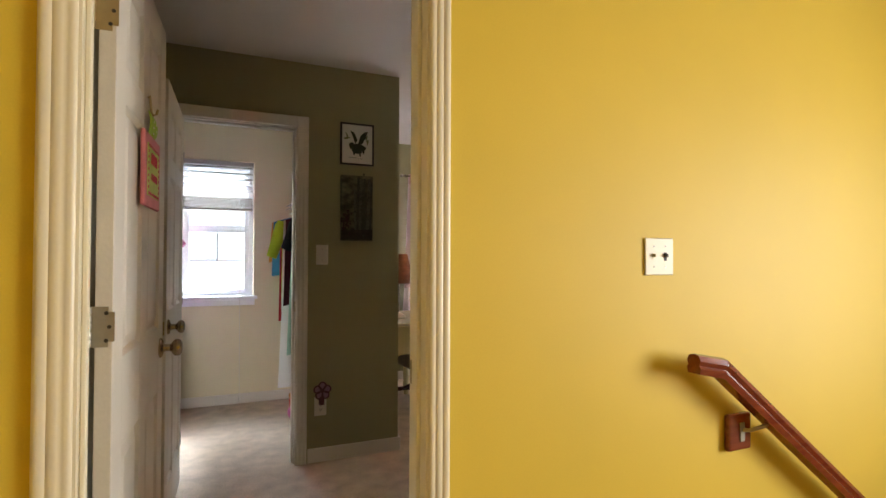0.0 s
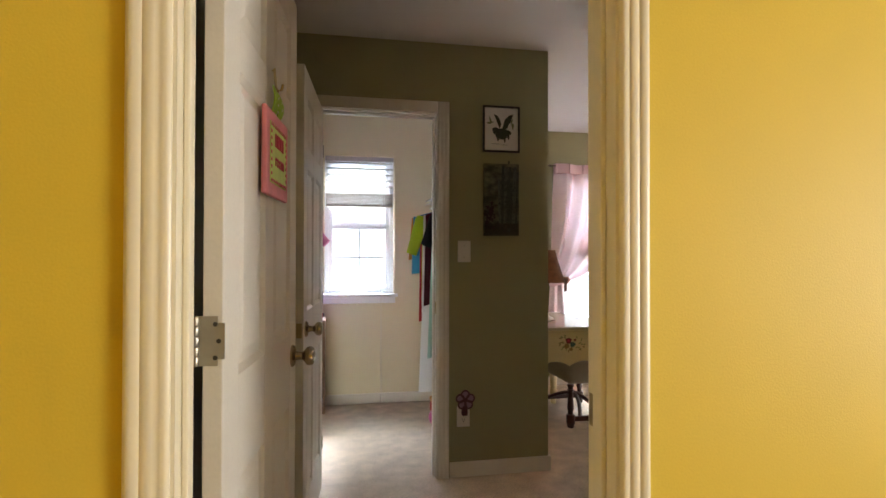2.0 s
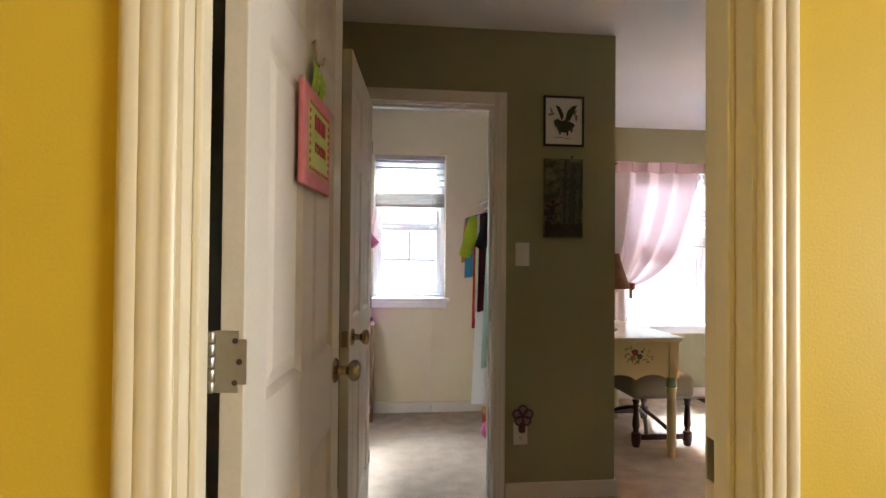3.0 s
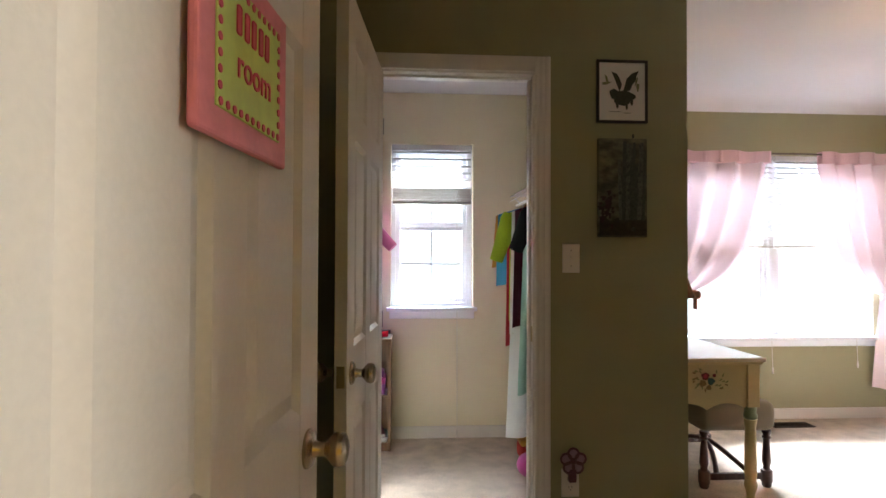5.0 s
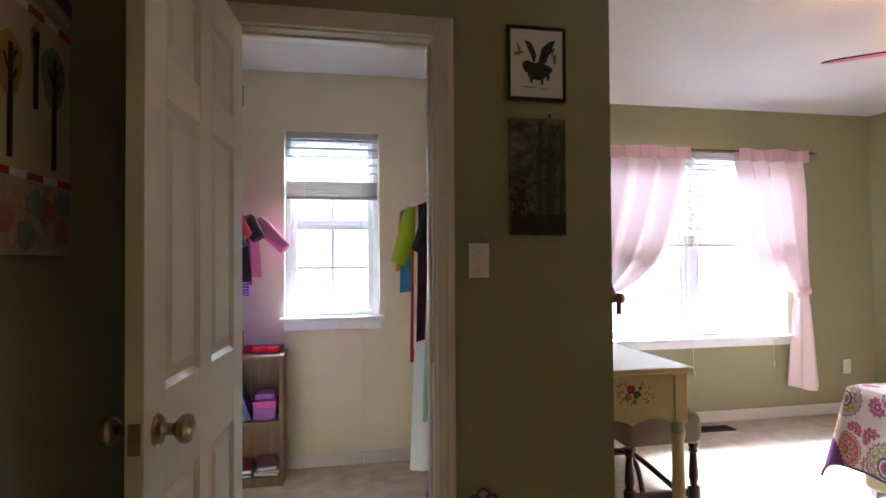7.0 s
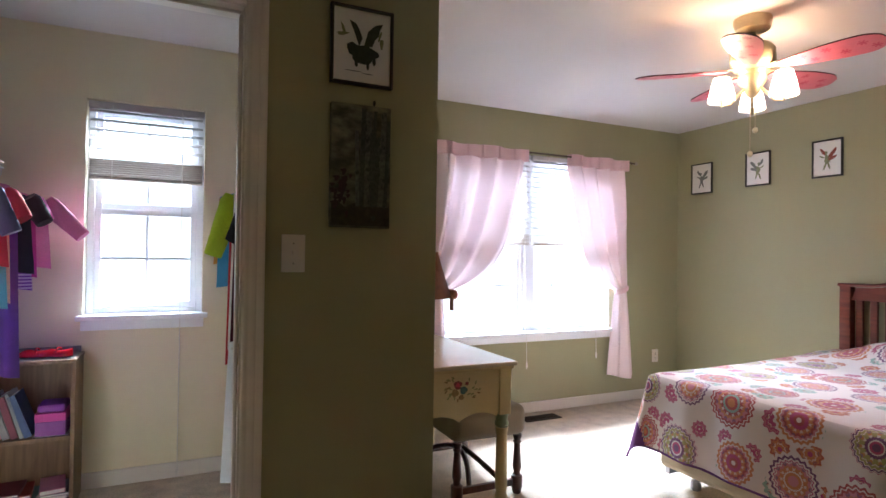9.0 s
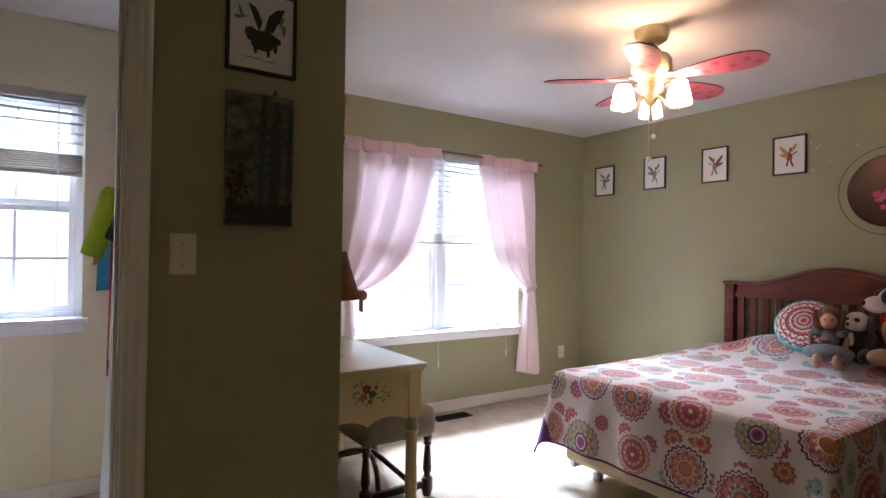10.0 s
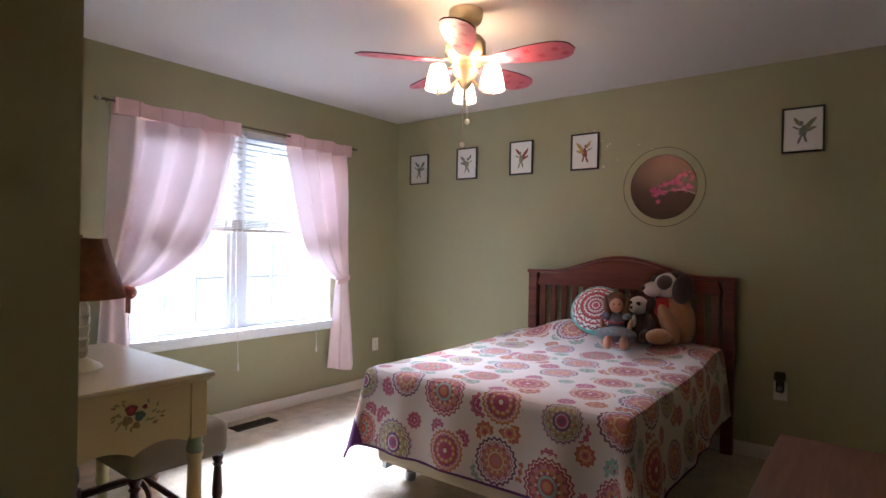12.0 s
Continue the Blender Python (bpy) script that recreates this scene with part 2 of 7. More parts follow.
structure("ceiling", box(-1.85, HEAD_X + 0.1, -1.7, OUT_Y, CEIL + 0.001, CEIL + 0.1), M_CEIL, "off-white matte painted ceiling", "ceiling")

M_OUT = mat("bright_overcast_distance", (0.8, 0.85, 0.9), 1.0, emit=((0.87, 0.95, 1.0), 0.72))
structure("backdrop", box(-12, 18, 16.0, 16.1, -4, 12), M_OUT, "bright hazy overcast distance outside", "backdrop")
structure("ground", box(-40, 40, 5.6, 60, -3.2, -3.0), mat("lawn", (0.10, 0.14, 0.06), 0.9, grain=0.3, scale=8), "pale lawn outside the windows", "ground")

# baseboards
bm = bmesh.new()
BB, BT = 0.085, 0.014


def skirting(x0, x1, y0, y1, name="baseboard"):
    structure(name, box(x0, x1, y0, y1, 0.0, BB, bevel=0.004), M_TRIM, "white painted baseboard", "baseboard")


skirting(CD_R + 0.078, PART_X + BT, PART_Y - BT, PART_Y)
skirting(PART_X, PART_X + BT, PART_Y + 0.001, WIN_Y - BT - 0.001)
skirting(PART_X, HEAD_X - BT - 0.001, WIN_Y - BT, WIN_Y)
skirting(HEAD_X - BT, HEAD_X, ROOM_Y + 0.001, WIN_Y - 0.001)
skirting(LEFT_X, LEFT_X + BT, ROOM_Y + 0.001, PART_Y - BT - 0.001)
skirting(LEFT_X, CD_L - 0.078, PART_Y - BT, PART_Y)
skirting(CLO_L, CLO_R, CLO_B - BT, CLO_B)
skirting(CLO_R - BT, CLO_R, PART_B + 0.001, CLO_B - BT - 0.001)
skirting(CLO_L, CLO_L + BT, PART_B + 0.001, CLO_B - BT - 0.001)


def casing_profile(bm, x0, x1, y, out, z0, z1, flip):
    """A moulded casing leg: ridges across its width, standing out from the wall at y towards out (+1 or -1)."""
    w = x1 - x0
    prof = [(0.0, 0.005), (0.04, 0.010), (0.12, 0.0125), (0.22, 0.012), (0.30, 0.0105), (0.36, 0.014), (0.46, 0.0155), (0.58, 0.015), (0.64, 0.0125), (0.70, 0.016), (0.82, 0.0178), (0.93, 0.0175), (1.0, 0.012)]
    if flip:
        prof = [(1 - u, d) for u, d in reversed(prof)]
    pts = [(x0 + u * w, y + out * (0.006 + 0.6 * (d - 0.006))) for u, d in prof]
    lo = [bm.verts.new((px, py, z0)) for px, py in pts] + [bm.verts.new((x1, y, z0)), bm.verts.new((x0, y, z0))]
    hi = [bm.verts.new((px, py, z1)) for px, py in pts] + [bm.verts.new((x1, y, z1)), bm.verts.new((x0, y, z1))]
    k = len(lo)
    for i in range(k):
        bm.faces.new((lo[i], lo[(i + 1) % k], hi[(i + 1) % k], hi[i]))
    bm.faces.new(lo[::-1])
    bm.faces.new(hi)


def door_frame(name, xl, xr, h, y0, y1, material, material_back, label):
    """Jambs, stops and casings on both faces of a doorway."""
    root = tagged(empty(name, (xl + xr) / 2, (y0 + y1) / 2, 0), label, "door frame", kind="structure")
    inv = root.matrix_basis.inverted()
    def add(nm, bm, m):
        bm.transform(inv)
        return part(nm, bm, m, root, smooth=nm == "casing")
    e = 0.012
    add("jamb", box(xl - e, xl, y0 - 0.001, y1 + 0.001, 0, h), material)
    add("jamb", box(xr, xr + e, y0 - 0.001, y1 + 0.001, 0, h), material)
    add("head_jamb", box(xl - e, xr + e, y0 - 0.001, y1 + 0.001, h, h + e), material)
    return root, add


fr, add = door_frame("door_frame_1", DOOR_L, DOOR_R, DOOR_H, HALL_Y, ROOM_Y, M_CASING, M_TRIM, "ivory painted bedroom door frame with moulded casing")
CW = 0.066
for side, (a, b, fl) in {"l": (DOOR_L - 0.006 - CW, DOOR_L - 0.006, False), "r": (DOOR_R + 0.006, DOOR_R + 0.004 + CW - 0.008, True)}.items():
    bm = bmesh.new()
    casing_profile(bm, a, b, HALL_Y - 0.0015, -1, 0, DOOR_H + 0.006 + CW, not fl)
    add("casing", bm, M_CASING)
    bm = bmesh.new()
    casing_profile(bm, a, b, ROOM_Y + 0.0015, 1, 0, DOOR_H + 0.006 + CW, not fl)
    add("casing", bm, M_TRIM)
for y, o in ((HALL_Y - 0.0015, -1), (ROOM_Y + 0.0015, 1)):
    add("head_casing", box(DOOR_L - 0.006, DOOR_R + 0.006, y, y + o * 0.016, DOOR_H + 0.006, DOOR_H + 0.006 + CW, bevel=0.004), M_CASING if o < 0 else M_TRIM)
add("door_stop", box(DOOR_R - 0.011, DOOR_R, ROOM_Y - 0.075, ROOM_Y - 0.038, 0, DOOR_H - 0.012, bevel=0.003), M_CASING)
add("door_stop", box(DOOR_L, DOOR_R, ROOM_Y - 0.075, ROOM_Y - 0.038, DOOR_H - 0.011, DOOR_H, bevel=0.003), M_CASING)
add("door_stop", box(DOOR_L, DOOR_L + 0.011, ROOM_Y - 0.075, ROOM_Y - 0.038, 0, DOOR_H - 0.012, bevel=0.003), M_CASING)

fr2, add2 = door_frame("door_frame_2", CD_L, CD_R, CD_H, PART_Y, PART_B, M_TRIM, M_TRIM, "white painted closet door frame with moulded casing")
for a, b, fl in ((CD_L - 0.006 - CW, CD_L - 0.006, False), (CD_R + 0.006, CD_R + 0.006 + CW, True)):
    bm = bmesh.new()
    casing_profile(bm, a, b, PART_Y - 0.0015, -1, 0, CD_H + 0.006 + CW, not fl)
    add2("casing", bm, M_TRIM)
    bm = bmesh.new()
    casing_profile(bm, a, b, PART_B + 0.0015, 1, 0, CD_H + 0.006 + CW, not fl)
    add2("casing", bm, M_TRIM)
for y, o in ((PART_Y - 0.0015, -1), (PART_B + 0.0015, 1)):
    add2("head_casing", box(CD_L - 0.006, CD_R + 0.006, y, y + o * 0.016, CD_H + 0.006, CD_H + 0.006 + CW, bevel=0.004), M_TRIM)
add2("door_stop", box(CD_R - 0.011, CD_R, PART_Y + 0.04, PART_Y + 0.075, 0, CD_H - 0.012, bevel=0.003), M_TRIM)
add2("door_stop", box(CD_L, CD_R, PART_Y + 0.04, PART_Y + 0.075, CD_H - 0.011, CD_H, bevel=0.003), M_TRIM)

# ---- materials of the things ----
M_BRASS = mat("aged_brass", (0.48, 0.38, 0.20), 0.28, metal=1.0, grain=0.08, scale=60, stain=0.1)
M_NICKEL = mat("satin_nickel", (0.38, 0.355, 0.30), 0.38, metal=1.0, grain=0.06, scale=80, stain=0.1)
M_KNOB = mat("antique_brass_knob", (0.42, 0.34, 0.23), 0.27, metal=1.0, grain=0.08, scale=60, stain=0.15, stain_scale=20)
M_BLACK = mat("black_frame_lacquer", (0.02, 0.018, 0.018), 0.35, grain=0.05, scale=60)
M_PAPER = mat("drawing_paper", (0.78, 0.76, 0.74), 0.8, grain=0.02, scale=50, stain=0.04)
M_PLATE = mat("ivory_plastic", (0.80, 0.74, 0.55), 0.35, grain=0.01, scale=30, stain=0.02)
M_PLATE_W = mat("white_plastic", (0.74, 0.70, 0.64), 0.35, grain=0.01, scale=30, stain=0.02)
M_DARK = mat("dark_slot", (0.03, 0.025, 0.02), 0.6)
M_CHERRY = wood("cherry_handrail_wood", (0.16, 0.028, 0.012), (0.26, 0.055, 0.020), "X", 0.25, 9, 0.5)
M_HEADB = wood("cherry_stained_headboard", (0.095, 0.016, 0.008), (0.18, 0.036, 0.016), "Y", 0.36, 7, 0.1)
M_STOOLW = wood("dark_stained_turned_wood", (0.045, 0.014, 0.010), (0.09, 0.03, 0.02), "Z", 0.35, 8, 0.3)
M_SHELF = wood("oak_laminate_shelf", (0.14, 0.07, 0.03), (0.24, 0.13, 0.06), "Z", 0.5, 7, 0.1)
M_CHEST = wood("brown_chest_wood", (0.10, 0.04, 0.022), (0.16, 0.07, 0.04), "X", 0.5, 6, 0.1)
M_DESK = mat("cream_desk_paint", (0.74, 0.62, 0.34), 0.4, grain=0.05, scale=120, bump=0.04, stain=0.06, stain_scale=4)
M_DESKTOP = mat("cream_desk_top_varnish", (0.72, 0.64, 0.46), 0.22, grain=0.03, scale=90, stain=0.05, stain_scale=3)
M_DESKGREEN = mat("green_desk_trim_paint", (0.33, 0.40, 0.26), 0.4, grain=0.05, scale=80, stain=0.1)
M_STOOLC = mat("grey_beige_upholstery", (0.34, 0.29, 0.22), 0.85, grain=0.15, scale=500, bump=0.3, stain=0.08, stain_scale=5, sheen=0.2)
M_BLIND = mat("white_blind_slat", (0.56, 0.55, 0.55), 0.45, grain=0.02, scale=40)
# the same slats in darker taupe: shade of the packed stack put into colour
M_BLIND_SHADED = mat("shaded_blind_slat", (0.46, 0.41, 0.35), 0.5, grain=0.05, scale=40)
M_CORD = mat("white_cord", (0.75, 0.73, 0.70), 0.7)


def sheer(name, colour, through_share, clear):
    """Thin cloth that lets light through."""
    m = bpy.data.materials.new(name)
    m.use_nodes = True
    n, l = m.node_tree.nodes, m.node_tree.links
    n.remove(n["Principled BSDF"])
    co, no, mr, sc = n.new("ShaderNodeTexCoord"), n.new("ShaderNodeTexNoise"), n.new("ShaderNodeMapRange"), n.new("ShaderNodeVectorMath")
    no.inputs["Scale"].default_value, no.inputs["Detail"].default_value = 180, 3
    l.new(co.outputs["Object"], no.inputs["Vector"])
    mr.inputs["To Min"].default_value, mr.inputs["To Max"].default_value = 0.9, 1.08
    l.new(no.outputs["Fac"], mr.inputs["Value"])
    sc.operation = "SCALE"
    sc.inputs[0].default_value = colour
    l.new(mr.outputs["Result"], sc.inputs["Scale"])
    di, tl, tr = n.new("ShaderNodeBsdfDiffuse"), n.new("ShaderNodeBsdfTranslucent"), n.new("ShaderNodeBsdfTransparent")
    m1, m2 = n.new("ShaderNodeMixShader"), n.new("ShaderNodeMixShader")
    l.new(sc.outputs[0], di.inputs["Color"]), l.new(sc.outputs[0], tl.inputs["Color"])
    m1.inputs[0].default_value, m2.inputs[0].default_value = through_share, clear
    l.new(di.outputs[0], m1.inputs[1]), l.new(tl.outputs[0], m1.inputs[2])
    l.new(m1.outputs[0], m2.inputs[1]), l.new(tr.outputs[0], m2.inputs[2])
    l.new(m2.outputs[0], n["Material Output"].inputs["Surface"])
    return m


M_SHEER = sheer("pink_sheer_curtain", (0.90, 0.74, 0.775), 0.036, 0.014)
M_BAND = sheer("pink_curtain_heading", (0.82, 0.58, 0.62), 0.06, 0.0)


class Thing:
    """An Empty at a base, whose parts are given in world metres."""

    def __init__(self, name, at, label, category, group="", kind=""):
        self.root = tagged(empty(name, *at), label, category, group, kind)
        self.inv = self.root.matrix_basis.inverted()

    def add(self, name, bm, material, label="", smooth=False, under=None):
        bm.transform(self.inv)
        return part(name, bm, material, under or self.root, label, smooth)


def local(m, bm):
    bm.transform(m)
    return bm


# ---- windows with blinds ----


def window_unit(t, x0, x1, z0, z1, y, cols, rows, meet):
    """One hung window: outer frame, upper and lower sash, muntins and panes. meet: height of the meeting rail."""
    f = 0.035
    for nm, b in (("frame_side", (x0, x0 + f)), ("frame_side", (x1 - f, x1))):
        t.add(nm, box(b[0], b[1], y, y + 0.07, z0, z1, bevel=0.004), M_VINYL)
    t.add("frame_sill", box(x0 + f, x1 - f, y, y + 0.07, z0, z0 + f, bevel=0.004), M_VINYL)
    t.add("frame_head", box(x0 + f, x1 - f, y, y + 0.07, z1 - f, z1, bevel=0.004), M_VINYL)
    for a, b, yy, nm in ((z0 + f, meet, y + 0.010, "lower_sash"), (meet, z1 - f, y + 0.040, "upper_sash")):
        s = 0.032
        bm = bmesh.new()
        bx(bm, x0 + f, x0 + f + s, yy, yy + 0.028, a, b, 0.003)
        bx(bm, x1 - f - s, x1 - f, yy, yy + 0.028, a, b, 0.003)
        bx(bm, x0 + f + s, x1 - f - s, yy, yy + 0.028, a, a + s, 0.003)
        bx(bm, x0 + f + s, x1 - f - s, yy, yy + 0.028, b - s, b, 0.003)
        sash = t.add(nm, bm, M_VINYL)
        gx0, gx1, gz0, gz1 = x0 + f + s, x1 - f - s, a + s, b - s
        for i in range(1, cols):
            gx = gx0 + (gx1 - gx0) * i / cols
            t.add("muntin", box(gx - 0.008, gx + 0.008, yy + 0.009, yy + 0.019, gz0, gz1), M_VINYL, under=sash)
        for i in range(1, rows):
            gz = gz0 + (gz1 - gz0) * i / rows
            t.add("muntin", box(gx0, gx1, yy + 0.0085, yy + 0.0195, gz - 0.008, gz + 0.008), M_VINYL, under=sash)
        pane = t.add("pane", box(gx0, gx1, yy + 0.012, yy + 0.016, gz0, gz1), M_GLASS, under=sash)
        pane.visible_shadow = False


def blind(x0, x1, top, bottom, stack, y, pitch, label, cords):
    """A raised slatted blind: head rail, hanging slats, the gathered stack and the pull cords."""
    t = Thing("window_blind", ((x0 + x1) / 2, y, top), label, "blind", "window blinds")
    t.add("head_rail", box(x0, x1, y - 0.022, y + 0.022, top - 0.035, top, bevel=0.004), M_BLIND)
    slat_me = None
    z = top - 0.05
    while z > stack + 0.01:
        if slat_me is None:
            bm = bmesh.new()
            prev = None
            for k in range(5):
                u = k / 4 - 0.5
                yy, zz = u * 0.046, 0.003 * math.cos(u * math.pi) + u * 0.022
                row = [bm.verts.new((sx, yy, zz + dz)) for sx in (x0 + 0.006 - (x0 + x1) / 2, x1 - 0.006 - (x0 + x1) / 2) for dz in (0.0, 0.0022)]
                if prev:
                    for a, b in ((0, 1), (1, 3), (3, 2), (2, 0)):
                        bm.faces.new((prev[a], prev[b], row[b], row[a]))
                else:
                    bm.faces.new((row[0], row[1], row[3], row[2]))
                prev = row
            bm.faces.new((prev[0], prev[2], prev[3], prev[1]))
            ob = part("slat", bm, M_BLIND, t.root)
            slat_me = ob.data
        else:
            ob = new("slat", slat_me)
            ob.parent = t.root
        ob.location = (0, 0, z - top)
        z -= pitch
    # gathered slats and bottom rail take the colour with shade painted in
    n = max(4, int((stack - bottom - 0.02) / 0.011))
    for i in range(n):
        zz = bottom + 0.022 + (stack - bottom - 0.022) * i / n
        t.add("stacked_slat", box(x0 + 0.006, x1 - 0.006, y - 0.023, y + 0.023, zz, zz + 0.006, bevel=0.0015, seg=1), M_BLIND_SHADED)
    t.add("bottom_rail", box(x0 + 0.006, x1 - 0.006, y - 0.024, y + 0.024, bottom, bottom + 0.018, bevel=0.004), M_BLIND_SHADED)
    for fx in (0.2, 0.8):
        cx = x0 + (x1 - x0) * fx
        t.add("ladder_cord", tube(bmesh.new(), [(cx, y - 0.027, top - 0.02), (cx, y - 0.027, bottom)], 0.0016, 6), M_CORD)
    for cx, cz in cords:
        pull = t.add("pull_cord", tube(bmesh.new(), [(cx, y - 0.036, top - 0.03), (cx, y - 0.06, (top + cz) / 2), (cx, y - 0.10, cz)], 0.002, 6), M_CORD)
        t.add("tassel", lathe(bmesh.new(), [(0.002, 0.03), (0.006, 0.012), (0.008, -0.012), (0.004, -0.03)], 10, cx, y - 0.10, cz - 0.02), M_CORD, under=pull)
    return t


def stool_and_apron(t, x0, x1, y, z, proj=0.045):
    t.add("window_sill", box(x0 - 0.028, x1 + 0.028, y - proj, y + 0.084, z - 0.022, z + 0.006, bevel=0.005), M_VINYL)
    t.add("apron", box(x0 - 0.008, x1 + 0.008, y - 0.016, y - 0.001, z - 0.075, z - 0.023, bevel=0.004), M_VINYL)


t = Thing("window_1", ((C_L + C_R) / 2, CLO_B, C_B), "white vinyl hung closet window with a four-pane lower sash", "window", kind="structure")
window_unit(t, C_L, C_R, C_B, C_T, CLO_B + 0.085, 2, 2, 1.50)
stool_and_apron(t, C_L, C_R, CLO_B, C_B)
t = Thing("window_2", ((W_L + W_R) / 2, WIN_Y, W_B), "white vinyl double hung bedroom window with a centre post", "window", kind="structure")
WM = 2.88
for jx0, jx1 in ((W_L + 0.001, W_L + 0.009), (W_R - 0.009, W_R - 0.001)):
    t.add("jamb_liner", box(jx0, jx1, WIN_Y + 0.001, WIN_Y + 0.084, W_B + 0.008, W_T - 0.001), M_VINYL)
window_unit(t, W_L, WM - 0.02, W_B, W_T, WIN_Y + 0.085, 3, 2, 1.37)
window_unit(t, WM + 0.02, W_R, W_B, W_T, WIN_Y + 0.085, 3, 2, 1.37)
t.add("centre_post", box(WM - 0.019, WM + 0.019, WIN_Y + 0.075, WIN_Y + 0.16, W_B, W_T, bevel=0.004), M_VINYL)
stool_and_apron(t, W_L, W_R, WIN_Y, W_B, 0.06)
blind(C_L + 0.006, C_R - 0.006, C_T - 0.003, 1.655, 1.77, CLO_B + 0.045, 0.050, "white slatted closet blind drawn half up with its stack coloured as shaded", [(0.29, 0.07)])
blind(W_L + 0.006, WM - 0.012, W_T - 0.003, 1.36, 1.45, WIN_Y + 0.035, 0.042, "white slatted bedroom blind drawn half up behind a curtain", [(2.80, 0.42)])
blind(WM + 0.012, W_R - 0.006, W_T - 0.003, 1.36, 1.45, WIN_Y + 0.035, 0.042, "white slatted bedroom blind drawn half up beside the centre post", [(3.50, 0.46)])

# ---- doors ----


def knob(t, at, out, under):
    """A turned door knob with its rose; out: the local direction it points."""
    q = Vector(out).to_track_quat("Z", "Y").to_matrix()
    bm = lathe(bmesh.new(), [(0.033, 0.0), (0.033, 0.004), (0.028, 0.009), (0.015, 0.012), (0.012, 0.020), (0.012, 0.032), (0.018, 0.038), (0.027, 0.046), (0.029, 0.056), (0.026, 0.064), (0.016, 0.069), (0.004, 0.070)], 24, *at, turn=q)
    return part("knob", bm, M_KNOB, under, "worn brass-toned round knob", smooth=True)


def panel_door(name, m, w, h, label, hinges, face):
    """A six-panel door; local x runs from the hinge to the latch edge, y through the thickness, and the hinge line is at the origin."""
    th, rec = 0.035, 0.011
    root = tagged(new(name), label, "door", kind="structure")
    root.matrix_basis = m
    st, mid = 0.105, 0.095
    rails = [(0.012, 0.22), (0.80, 1.01), (1.61, 1.70), (h - 0.11, h)]
    bm = bmesh.new()
    bx(bm, 0.001, w - 0.001, rec, th - rec, 0.013, h - 0.001)
    for a, b in ((0, st), (w / 2 - mid / 2, w / 2 + mid / 2), (w - st, w)):
        bx(bm, a, b, 0, th, 0.012, h, 0.0015, 1)
    for a, b in rails:
        bx(bm, st, w / 2 - mid / 2, 0.0004, th - 0.0004, a, b, 0.0012, 1)
        bx(bm, w / 2 + mid / 2, w - st, 0.0004, th - 0.0004, a, b, 0.0012, 1)
    slab = part("slab", bm, M_DOOR, root)
    for (_, za), (zb, _) in zip(rails, rails[1:]):
        for xa, xb in ((st, w / 2 - mid / 2), (w / 2 + mid / 2, w - st)):
            bm = bmesh.new()
            for y0, y1 in ((rec, 0.0025), (th - rec, th - 0.0025)):
                g, e = 0.012, 0.042
                lo = [bm.verts.new((x, y0, z)) for x, z in ((xa + g, za + g), (xb - g, za + g), (xb - g, zb - g), (xa + g, zb - g))]
                hi = [bm.verts.new((x, y1, z)) for x, z in ((xa + e, za + e), (xb - e, za + e), (xb - e, zb - e), (xa + e, zb - e))]
                bm.faces.new(hi)
                for i in range(4):
                    bm.faces.new((lo[i], lo[(i + 1) % 4], hi[(i + 1) % 4], hi[i]))
                # sticking: a sloped moulding round the panel field
                ou = [bm.verts.new((x, y0 - (y0 - y1) * 1.15, z)) for x, z in ((xa, za), (xb, za), (xb, zb), (xa, zb))]
                for i in range(4):
                    bm.faces.new((ou[i], ou[(i + 1) % 4], lo[(i + 1) % 4], lo[i]))
            part("panel", bm, M_DOOR, root)
    kx, kz = w - 0.062, 0.94
    knob(None, (kx, 0, kz), (0, -1, 0), root)
    knob(None, (kx, th, kz), (0, 1, 0), root)
    part("latch_plate", box(w - 0.001, w + 0.0015, 0.006, th - 0.006, kz - 0.03, kz + 0.03, bevel=0.0006, seg=1), M_BRASS, root, "aged brass latch plate")
    return root, th


BD = pose(-0.297, 1.352, 0, 0, 0, 84.1)
door_a, TH = panel_door("door_1", BD, 0.757, 2.03, "open white six-panel bedroom door", True, 0)
CDM = pose(-0.195, 3.346, 0, 0, 0, -94.7)
door_b, _ = panel_door("door_2", CDM, 0.735, 2.02, "open white six-panel closet door", True, 1)


def hinge(root, z, material, side):
    """A butt hinge on the door's hinge edge: a rounded leaf with three screws, and the knuckle of five barrels. side: 1 for a knuckle on the back face, -1 on the front."""
    hh = 0.089
    flip = Matrix.Identity(4) if side > 0 else Matrix.Translation((0, TH, 0)) @ Matrix.Diagonal((1, -1, 1, 1))
    bm = bmesh.new()
    bmesh.ops.create_cube(bm, size=1, matrix=Matrix.LocRotScale((-0.0015, 0.022, z), None, (0.003, 0.052, hh)))
    es = [e for e in bm.edges if abs(e.verts[0].co.x - e.verts[1].co.x) > 0.002 and e.verts[0].co.y < 0.01]
    bmesh.ops.bevel(bm, geom=es, offset=0.012, segments=4, affect="EDGES")
    leaf = part("hinge", local(flip, bm), material, root, "metal butt hinge")
    for sz, sy in ((-0.03, 0.012), (0.0, 0.006), (0.03, 0.012)):
        screw = lathe(bmesh.new(), [(0.0045, 0), (0.004, 0.0015)], 10, -0.0032, sy, z + sz, Euler((0, radians(-90), 0)).to_matrix())
        part("screw", local(flip, screw), M_DARK, leaf)
    for i in range(5):
        z0 = z - hh / 2 + hh * i / 5
        barrel = lathe(bmesh.new(), [(0.0062, 0.0006), (0.0068, 0.002), (0.0068, hh / 5 - 0.002), (0.0062, hh / 5 - 0.0006)], 12, -0.006, 0.046, z0)
        part("barrel", local(flip, barrel), material, leaf, smooth=True)


